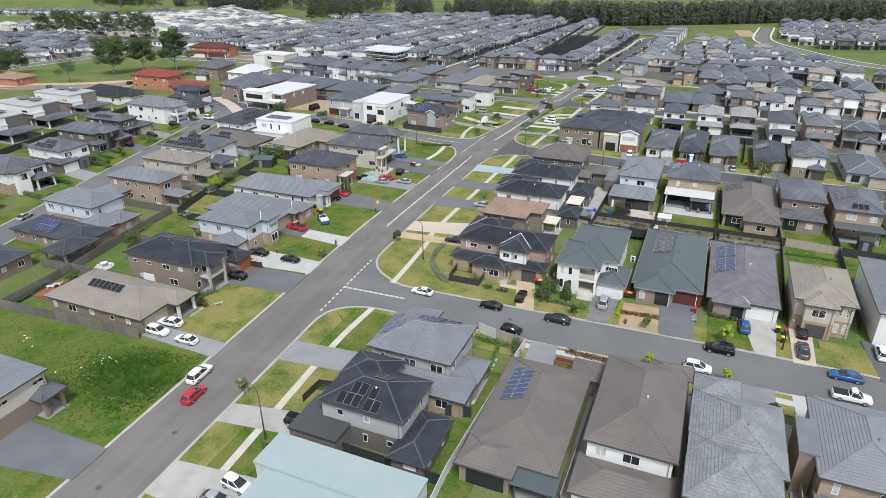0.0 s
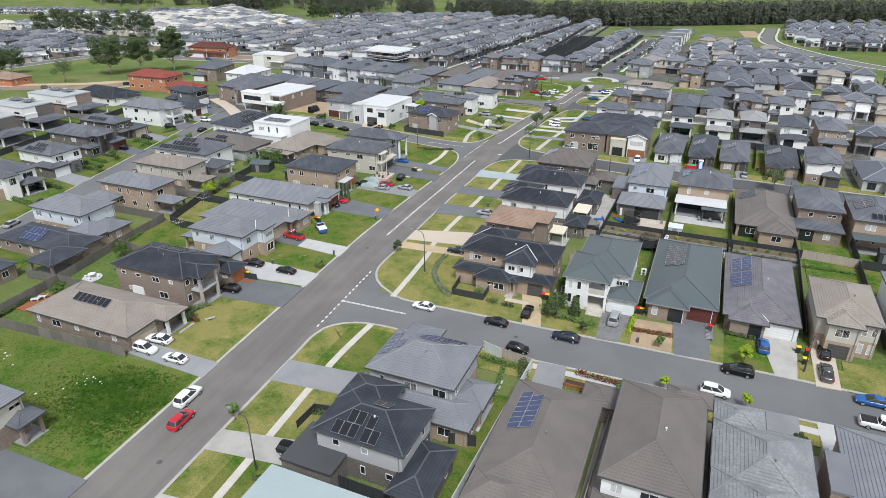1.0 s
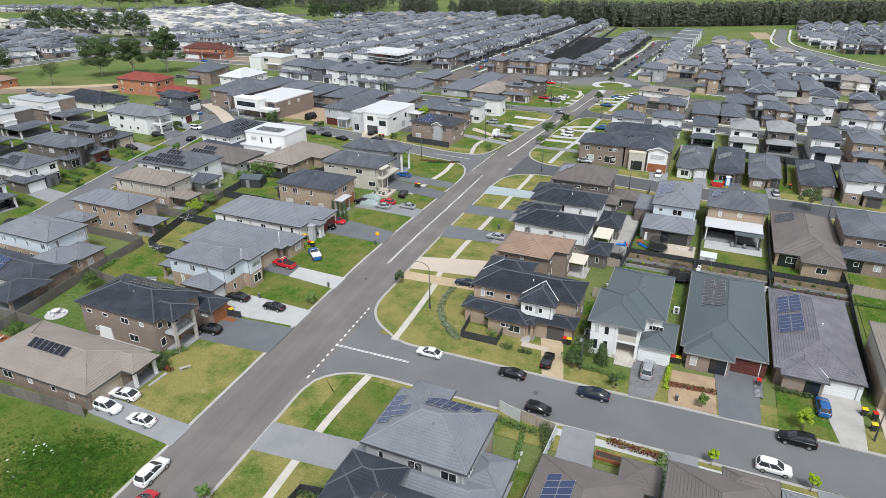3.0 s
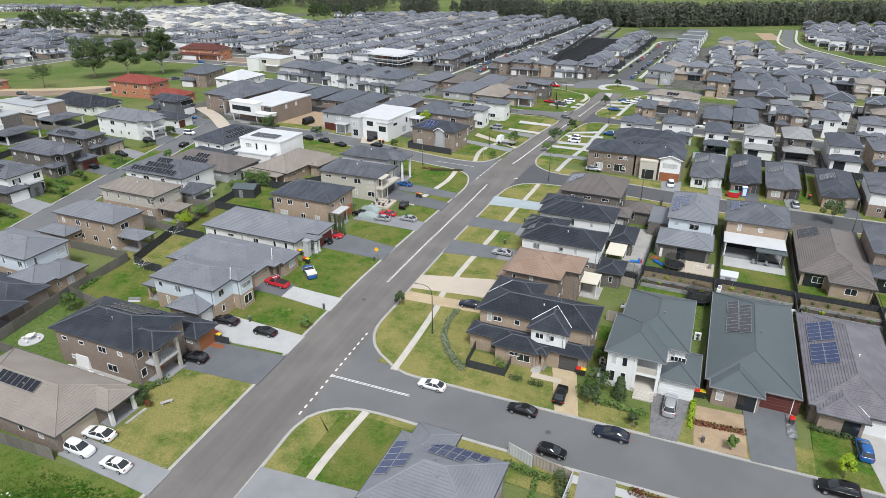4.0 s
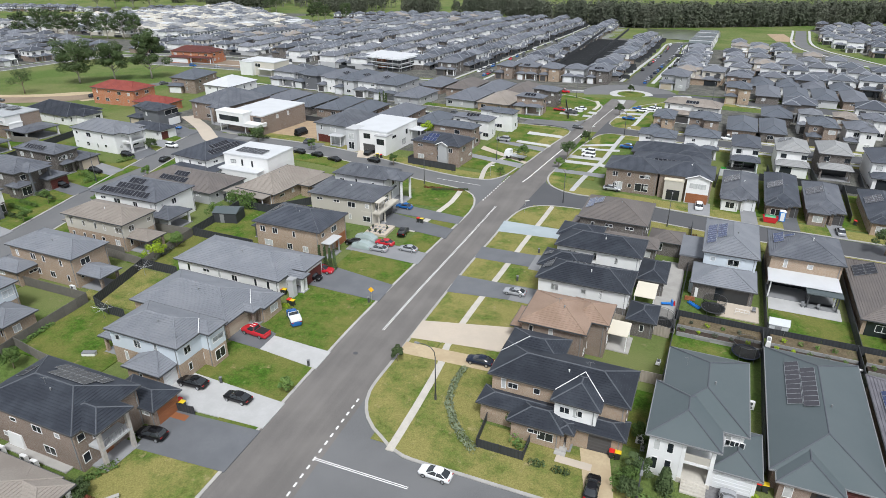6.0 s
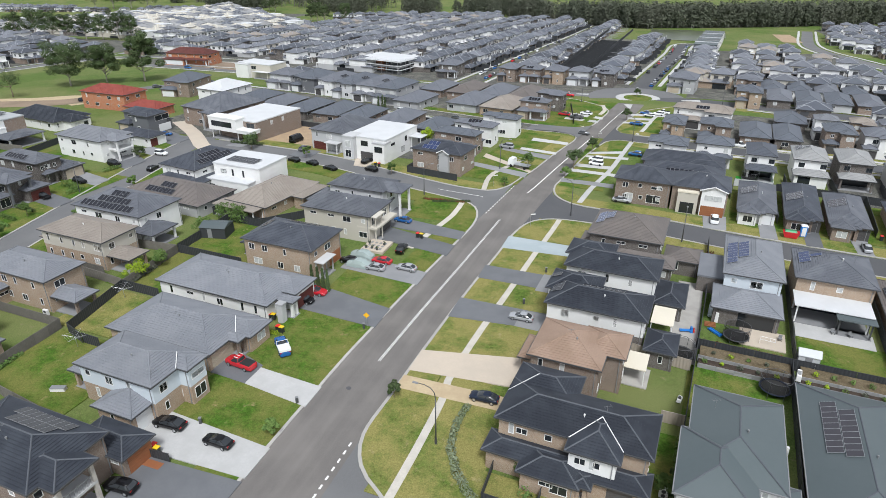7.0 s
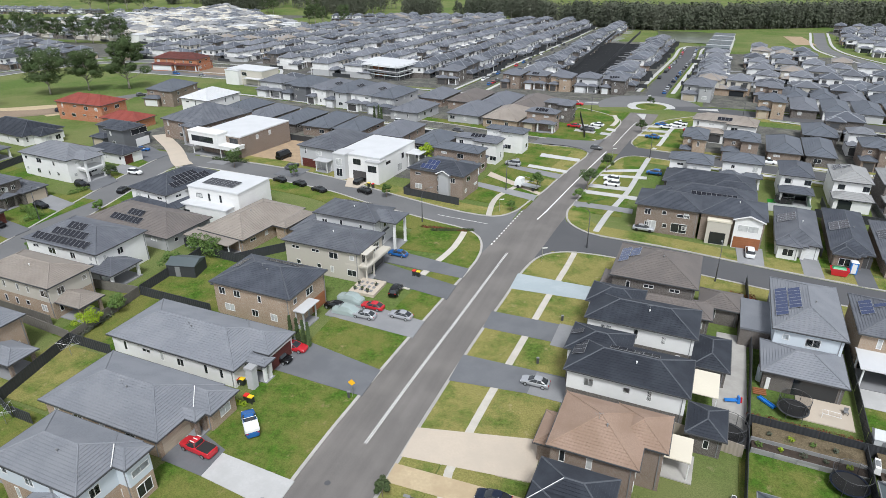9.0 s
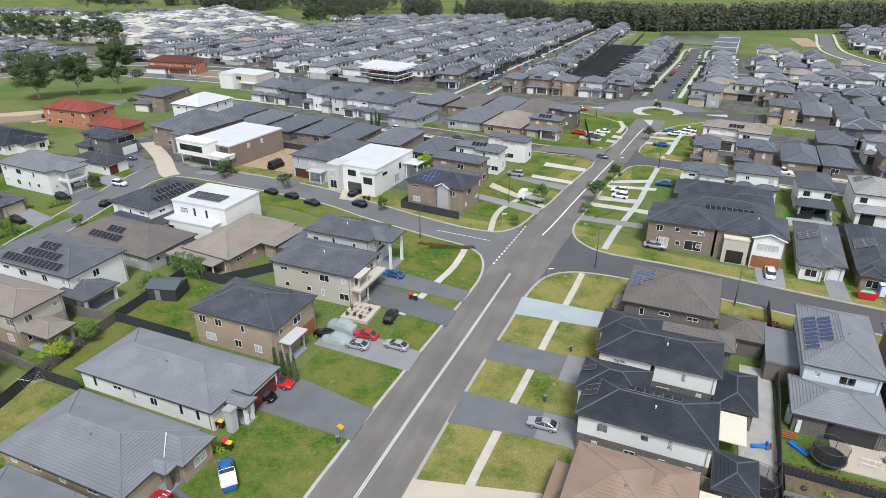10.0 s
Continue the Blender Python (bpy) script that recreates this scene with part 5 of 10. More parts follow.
house((31.4, 62.2), E_, [(-13.0, 0, 0, 12.4, 0, H2, "hip"), (-9.4, -3.4, 2.6, 2.0, 0, H1, "hip"), (0.4, 0.6, 6.6, 6.6, 0, H1, "hip"), (-14.6, 2.0, -12.0, 7.0, 0, H1, "open", None, "render_white")], "tile_umber", "brick_dark", None, "two-storey dark brick house with a grey brown tiled roof",
      [("sol", 0, "W", 3.2, 0.6, 5, 1, "solar_blue"), ("sol", 0, "W", 4.0, 2.3, 3, 1, "solar_blue")])
# north side of the east street
house((45.2, 8.4), E_, [(-9.4, 0, 0, 14.4, 0, H2, "hip"), (-10.2, -3.6, -2.6, 6.4, 0, H2, "porch"), (-3.4, -3.0, 1.8, 4.6, 0, H1, "hip")], "metal_grey", "render_white", None,
      "two-storey white rendered house with a grey metal roof", [("g", 2, "S", 0.2, 4.0, "door_white"), ("w", 1, "S", 0.5, 0.8, 0.7, 1.7), ("w", 1, "S", 1.9, 0.8, 0.7, 1.7), ("w", 1, "S", 0.5, 3.5, 0.7, 1.4), ("w", 1, "S", 1.9, 3.5, 0.7, 1.4), ("d", 0, "S", 4.8, "door_dark"), ("w", 0, "S", 4.4, 3.1, 1.5, 2.0, "trim_dark"), ("w", 0, "S", 6.8, 3.6, 2.0, 0.8, "trim_white"), ("skip", 0, "S")], fascia="trim_grey")
house((58.8, 7.0), E_, [(-11.2, 0, 0, 24.4, 0, H1, "hip"), (-10.6, -1.6, -4.2, 7.0, 0, H1, "hip")], "metal_grey", "brick_brown", None,
      "long single-storey brick house with a grey metal hip roof", [("g", 0, "S", 6.4, 4.4, "door_red"), ("o", 1, "S", 3.0, 2.2), ("w", 1, "S", 0.5, 0.7, 0.9, 1.5, "trim_white"), ("skip", 1, "S"), ("sol", 0, "W", 4.4, 2.2, 9, 1, "solar_pale"), ("sol", 0, "W", 6.0, 3.9, 8, 1, "solar_pale")], fascia="trim_grey", pitch=21)
house((70.2, 5.8), E_, [(-10.8, 0, 0, 23.2, 0, H1, "hip"), (-10.0, -1.4, -4.4, 7.0, 0, H1, "hip")], "tile_mauve", "brick_brown", None,
      "low brick house with weathered roof and blue solar panels", [("g", 0, "S", 5.6, 4.6, "door_white"), ("o", 1, "S", 2.6, 1.8), ("skip", 1, "S"), ("sol", 0, "W", 4.0, 1.0, 5, 2, "solar_blue"), ("sol", 0, "W", 9.8, 1.0, 5, 2, "solar_blue"), ("fl", (-7.2, 3.4, 4.0), (-4.4, 0.0, 2.86))], fascia="trim_dark")
house((80.0, 4.4), E_, [(-8.6, 0, 0, 13.4, 0, H2, "hip"), (-7.4, -1.6, -2.6, 4.0, 0, H2, "hip")], "tile_tan", "brick_tan", "render_beige", "two-storey tan brick house with a pale brown tiled roof", [("g", 1, "S", 0.5, 2.7, "door_dark"), ("w", 1, "S", 0.9, 3.6, 1.8, 1.3, "trim_white"), ("w", 0, "S", 5.6, 3.6, 0.7, 1.4, "trim_white"), ("w", 0, "S", 6.8, 3.6, 0.7, 1.4, "trim_white"), ("w", 0, "S", 5.6, 0.7, 0.7, 1.6, "trim_white"), ("w", 0, "S", 6.8, 0.7, 0.7, 1.6, "trim_white"), ("nowin", 0, "S"), ("nowin", 1, "S")])
house((92.0, 3.4), E_, [(-9.6, 0, 0, 20.0, 0, H2, "hip")], "tile_grey", "render_white", None, "two-storey white house with a grey roof", [("g", 0, "S", 2, 4.8, "door_red")])
house((104.0, 2.4), E_, [(-10.0, 0, 0, 20.0, 0, H1, "hip")], "tile_slate", "brick_brown", None, "single-storey brick house with a dark roof")
# behind them
house((49.8, 54.2), E_, [(-9.0, 0, 0, 15.6, 0, H2, "hip"), (-10.0, -6.6, 0, 1.4, 0, H1, "hip"), (-12.6, 3.0, -8.6, 12.0, 0, H1, "flat", "tile_grey", "brick_dark")], "tile_grey", "brick_dark", "clad_blue", "two-storey pale clad house with stepped grey tiled roofs", [("sol", 0, "W", 4.6, 0.5, 10, 1, "solar_blue"), ("sol", 0, "W", 5.0, 2.2, 7, 1, "solar_blue"), ("o", 1, "S", 3.5, 5.0), ("skip", 1, "S")])
house((62.8, 56.4), E_, [(-11.4, 0, 0, 11.6, 0, H2, "hip"), (-11.2, -4.6, -0.6, 0.6, 0, 3.0, "openflat", "roof_white", "trim_white"), (-5.6, -6.2, -0.4, -3.4, 0, 2.7, "openflat", "metal_grey", "trim_dark")], "tile_mid", "brick_tan", None, "two-storey tan brick house with a white flat awning behind", [("sol", 0, "W", 3.0, 0.8, 4, 1, "solar_blue"), ("sol", 0, "W", 2.4, 2.5, 3, 1, "solar_blue"), ("o", 0, "S", 0.6, 9.0), ("skip", 0, "S")])
house((74.4, 44.0), E_, [(-11.2, 0, 0, 22.0, 0, H1, "hip"), (-7.0, -2.6, 0, 6.0, 0, H1, "hip")], "tile_umber", "brick_tan", None, "single-storey house with a brown grey tiled roof", [("sol", 0, "W", 4, 0.8, 4, 1, "solar_black"), ("sol", 0, "W", 2, 2.5, 6, 1, "solar_black"), ("o", 0, "S", 0.5, 3.0)])
house((83.4, 49.8), E_, [(-8.6, 0, 0, 14.0, 0, H2, "hip"), (-8.8, -4.0, 0, 1.4, 0, H1, "hip")], "tile_mid", "brick_brown", None, "two-storey brick house with stepped grey roofs", [("o", 1, "S", 0.6, 2.6)])
house((93.2, 46.4), E_, [(-9.0, 0, 0, 15.0, 0, H2, "hip"), (-8.8, -3.4, 0, 0.4, 0, 2.8, "openflat", "metal_grey", "trim_dark")], "tile_mid", "brick_tan", None, "two-storey tan house with solar panels on a grey roof", [("sol", 0, "S", 3, 0.7, 5, 1, "solar_black"), ("sol", 0, "W", 5, 1, 5, 2, "solar_pale")])
house((105.0, 45.4), E_, [(-10.0, 0, 0, 15.0, 0, H2, "hip")], "tile_slate", "render_white", None, "two-storey white house with a dark tiled roof")
# south side of the east street, seen from behind
house((43.4, -39.8), E_, [(-11.0, 0, 0, 19.4, 0, H1, "hip"), (-11.0, -2.2, -4.4, 3.0, 0, H1, "hip"), (-4.6, -2.6, 0.4, 0.4, 0, 2.5, "openflat", "metal_grey", "trim_dark"), (-2.8, 18.0, 1.4, 22.4, 0, H1, "hip")], "tile_umber", "brick_brown", None,
      "low brick house, brown grey roof with blue solar panels", [("sol", 0, "W", 3.4, 1.6, 7, 2, "solar_blue"), ("o", 1, "S", 0.8, 4.4), ("o", 0, "S", 6.6, 3.6), ("skip", 0, "S"), ("skip", 1, "S")], pitch=23)
house((55.2, -36.8), E_, [(-9.8, 0, 0, 17.0, 0, H2, "hip"), (-10.2, -5.2, 0.2, 1.0, 0, H1, "hip"), (-4.6, 15.0, 0.6, 18.2, 0, H2, "hip")], "tile_umber", "render_white", None, "two-storey white house with a brown grey tiled roof", [("o", 1, "S", 2.0, 6.0), ("skip", 1, "S")], pitch=24)
house((65.8, -35.6), E_, [(-9.8, 0, 0, 12.0, 0, H2, "hip"), (-9.8, -6.0, -0.6, 4.0, 0, H2, "hip"), (-9.8, 10.0, -4.4, 15.4, 0, H2, "hip")], "tile_worn", "brick_brown", None, "two-storey house with a weathered pale grey tiled roof", pitch=25)
house((78.4, -34.6), E_, [(-9.8, 0, 0, 14.0, 0, H2, "hip"), (-9.6, -4.6, 0, 1.0, 0, H1, "hip"), (-11.4, 3, -9.4, 9, 0, H2, "flat", "tile_grey", "brick_brown")], "tile_grey", "brick_tan", None, "two-storey brick house with a grey tiled roof", pitch=24)
house((91.0, -36.0), E_, [(-10.0, 0, 0, 16.0, 0, H2, "hip")], "tile_mid", "brick_tan", None, "two-storey brick house with a grey tiled roof")
house((27.4, -28.2), E_, [(-12.2, 0, 0, 10.0, 0, H2, "hip"), (-13.6, -3.2, 3.2, 2.4, 0, H1, "hip"), (-1.4, 1.0, 3.4, 6.6, 0, H1, "open", None, "brick_tan"), (-11.0, 6.0, -6.0, 12.0, 0, H2, "hip")], "tile_grey", "brick_tan", "render_grey", "house with two tiers of grey tiled roofs, solar panels",
      [("sol", 0, "W", 2.0, 0.3, 6, 2, "solar_blue"), ("sol", 0, "N", 1.8, 0.4, 9, 2, "solar_blue")], pitch=24)
house((25.9, -40.4), E_, [(-11.4, 0, 0, 8.4, 0, H2, "hip"), (-1.0, -2.6, 3.8, 6.0, 0, H1, "hip"), (-13.8, -3.0, -7.2, 3.6, 0, H1, "flat", "trim_dark", "brick_dark"), (-11.6, 5.6, -5.0, 11.0, 0, H2, "hip")], "tile_dark", "brick_dark", "render_grey", "dark brick house with charcoal roof and solar panels",
      [("sol", 0, "S", 2.4, 0.3, 3, 1, "solar_black"), ("sol", 0, "S", 3.6, 1.95, 2, 1, "solar_black"), ("sol", 0, "S", 6.0, 0.2, 3, 1, "solar_black"), ("sol", 0, "S", 6.0, 1.85, 1, 1, "solar_black"), ("sol", 0, "N", 2, 2.4, 7, 1, "solar_black")])
house((30.2, -45.6), E_, [(-16.6, -16.0, 0, -4.4, 0, 3.0, "flat", "metal_pale"), (-18.2, -4.6, 0.5, 0.4, 0, 3.4, "flat", "metal_pale"), (-18.0, -4.4, -15.8, -0.6, 0, 2.9, "openflat", "metal_pale", "render_white")], "metal_pale", "render_grey", None, "long low house with a pale blue flat metal roof", [("g", 0, "W", 1.5, 4.8, "door_white")])
# across the second east street
house((43.6, 93.4), E_, [(-12.0, 0, 0, 10.0, 0, H2, "hip"), (-24.0, 0, -11.6, 9.4, 0, H2, "hip"), (-6.0, -1.4, -0.4, 4.0, 0, H2, "gable_s", None, "render_white", 20), (-10.4, -1.0, -6.0, 1.0, 0, 4.6, "flat", "roof_cream", "render_beige")], "tile_slate", "brick_brown", None,
      "pair of two-storey dark roofed brick houses with white trim", [("g", 2, "S", 0.2, 4.6, "door_timber"), ("o", 3, "S", 0.7, 2.8), ("w", 2, "S", 0.6, 3.4, 3.6, 1.3), ("w", 1, "S", 2.2, 0.6, 1.8, 1.8), ("w", 1, "S", 6.8, 0.6, 3.0, 1.9), ("w", 1, "S", 7.6, 3.8, 2.4, 0.7), ("skip", 0, "S")])
for sx, sy, w, d, rf, wl_, dr in ((52.7, 91.3, 7.6, 18.6, "tile_mid", "render_white", "door_white"), (60.9, 90.4, 6.9, 21.6, "tile_slate", "brick_brown", "door_dark"), (69.2, 89.0, 7.4, 19.0, "tile_mid", "brick_brown", "door_dark"), (80.7, 87.2, 7.9, 19.0, "tile_slate", "brick_tan", "door_beige")):
    house((sx, sy), E_ - 1, [(-w, 0, 0, d, 0, H1, "hip"), (-w + 0.2, -1.7, -w + 4.4, 4.0, 0, H1, "hip"), (-w + 4.3, -0.9, -w + 5.4, 0.4, 0, H1, "open", None, wl_)], rf, wl_, None, "low brick house, grey roof with pale solar panels",
          [("g", 0, "S", w - 3.2, 2.6, dr), ("skip", 1, "S"), ("skip", 2, "S"), ("w", 1, "S", 0.8, 0.7, 1.8, 1.4, "trim_white"), ("sol", 0, "W", d - 12.6, 0.5, 4, 2, "solar_pale")])
house((89.4, 84.6), E_ - 1, [(-8.0, 0, 0, 13.0, 0, H2, "hip"), (-8.2, -1.6, -4.0, 3.0, 0, H2, "hip"), (-4.2, -2.0, 0.1, 2.0, 0, H1, "hip"), (-7.6, 12.0, -0.6, 16.0, 0, H1, "hip")], "tile_mid", "brick_brown", "render_white", "two-storey brown and white house with a dark garage",
      [("g", 2, "S", 0.6, 2.9, "door_dark"), ("skip", 2, "S")], detail=1)
# dark roofs of the long low houses behind the pair
house((43.0, 105.2), -4, [(-18.6, 0, 0, 10.8, 0, H1 + 0.5, "hip"), (-20.6, 1.6, -14.0, 8.6, 0, H1, "hip")], "tile_slate", "brick_dark", None, "long low brick house with dark roof and solar panels", [("sol", 0, "S", 5.6, 1.6, 9, 1, "solar_black")], detail=1)
house((43.4, 116.2), -4, [(-19.4, 0, 0, 9.6, 0, H1 + 0.5, "hip"), (-9.0, -0.2, 0.2, 5.0, 0, H1 + 0.5, "hip")], "tile_slate", "brick_dark", None, "long low brick house with a dark hipped roof", detail=1)



# ---- houses farther off ----
def simple(at, w, d, rot, roof, wall, storeys, label, group="houses of the estate", extra=(), feats=(), upper=None):
    rnd = random.Random(int(at[0] * 7 + at[1] * 3))
    if storeys == 2 and not extra and roof != "roof_white":
        front = rnd.random() < 0.5
        a = rnd.choice((0.44, 0.5, 0.56)) * w
        blocks = [(-w, 2.6, 0, d - 2.2, 0, H2, "hip"), (-w - 0.1, 0, -w + a, 4.4, 0, H1, "hip"), (-w + a - 0.3, 0.9, 0.1, 4.2, 0, H2 if front else H1, "hip" if front else "open"), (-w + 0.6, d - 4.6, -0.6, d, 0, H1, "hip")]
        more = [("g", 1, "S", 0.5, max(2.4, a - 1.9), rnd.choice(("door_white", "door_dark", "door_beige", "door_dark"))), ("skip", 1, "S"), ("skip", 1, "E")]
        if rnd.random() < 0.3:
            more.append(("sol", 0, "E" if d - 4.8 > w else "S", max(d - 4.8, w) / 2 - 2.0, 0.6, 4, 1, "solar_black"))
        return house(at, rot, blocks, roof, wall, upper, label, [*feats, *more], group=group, detail=1)
    return house(at, rot, [(-w, 0, 0, d, 0, H2 if storeys == 2 else H1, "hip"), *extra], roof, wall, upper, label, feats, group=group, detail=1)


G_LABEL = "two-storey house with a grey tiled hip roof"
house((-39.4, 102.3), -7, [(-12.6, 0, 0, 17.0, 0, 6.0, "flat"), (-12.9, -1.4, -9.2, 3.0, 0, 6.07, "flat", "render_grey", "render_grey"), (-3.6, -1.2, 0.2, 2.4, 0, 5.2, "flat", "render_grey", "render_white"), (0, 12, 4.0, 16.4, 0, 4.2, "openflat", "roof_white", "render_white")], "roof_white", "render_white", None, "two-storey white modern house with a flat roof",
      [("g", 0, "S", 4.4, 4.4, "door_dark"), ("w", 0, "S", 4.6, 3.8, 2.2, 1.4, "trim_dark"), ("w", 2, "S", 0.6, 2.9, 2.4, 1.6, "trim_dark"), ("w", 0, "E", 2.6, 3.9, 2.0, 0.7, "trim_dark"), ("w", 0, "E", 10.0, 3.4, 1.0, 1.4, "trim_dark"), ("w", 0, "E", 8.0, 0.8, 1.8, 1.6, "trim_dark"), ("w", 1, "S", 0.8, 0.6, 1.8, 2.0), ("w", 1, "S", 0.8, 3.3, 1.8, 1.8)], detail=1)
simple((-53.6, 106.1), 12.0, 17.0, -8, "tile_mid", "render_grey", 2, "two-storey grey rendered house with a tiled roof", extra=[(-5.6, -2.0, -1.2, 1.0, 0, 2.9, "openflat", "render_grey", "render_white")], feats=[("g", 0, "S", 0.6, 4.4, "door_red")])
house((-83.3, 108.1), -8, [(-14.6, 0, 0, 20.0, 0, 5.6, "flat"), (-16.2, -3.0, -5.0, 1.0, 2.7, 6.4, "flat", "render_white", "render_white"), (-5.2, -3.0, 0.6, 1.0, 2.7, 3.5, "flat", "render_white", "render_white"), (-16.0, -2.8, -4.8, 0.8, 0, 2.7, "openflat", "render_white", "render_white")], "roof_white", "brick_brown", None, "brown brick house with a flat white roof and balcony",
      [("g", 0, "S", 8.0, 4.6, "door_red"), ("w", 1, "S", 1.2, 3.9, 8.0, 1.6, "trim_dark"), ("w", 1, "W", 0.8, 3.9, 2.4, 1.6, "trim_dark"), ("w", 0, "S", 10.6, 3.2, 3.0, 2.0, "trim_dark"), ("w", 0, "E", 6, 3.8, 1.0, 1.2), ("w", 0, "E", 11, 3.8, 1.0, 1.2)], detail=1)
simple((-110.1, 77.4), 18.0, 10.6, -6, "tile_grey", "render_white", 2, "two-storey white house with balcony portico, grey roof", extra=[(-4.0, 2.2, 3.4, 8.0, 0, H2, "open", "tile_grey", "render_white"), (-3.6, 2.6, 3.0, 7.6, 2.5, 2.9, "flat", "render_white", "render_white")], feats=[("d", 0, "E", 4.4, "door_dark"), ("sol", 0, "N", 4, 1, 6, 1, "solar_black")])
simple((-118.9, 102.6), 13.0, 11.0, -6, "tile_slate", "render_dark", 2, "two-storey charcoal house with a dark tiled roof", feats=[("w", 0, "E", 1.0, 3.5, 5.4, 1.6), ("g", 0, "E", 2, 4.6, "door_white")])
simple((-108.6, 92.6), 14.0, 6.6, -6, "tile_slate", "render_white", 1, "single-storey white and blue house with a dark roof", feats=[("g", 0, "E", 0.3, 2.4, "door_red")])
simple((-101.8, 116.0), 18.0, 20.0, -10, "tile_mid", "brick_brown", 2, "large two-storey brown house with a grey roof", extra=[(-6, -3, -1, 2, 0, H2, "open", "tile_mid", "render_grey")])
simple((-17.3, 98.2), 14.4, 9.0, -8, "tile_slate", "brick_brown", 2, "two-storey grey brick corner house with a dark roof", extra=[(-6.4, -1.0, -3.0, 3.0, 0, H2, "gable_s", "tile_slate", "render_grey", 28)], feats=[("sol", 0, "S", 3, 0.6, 4, 2, "solar_blue")])
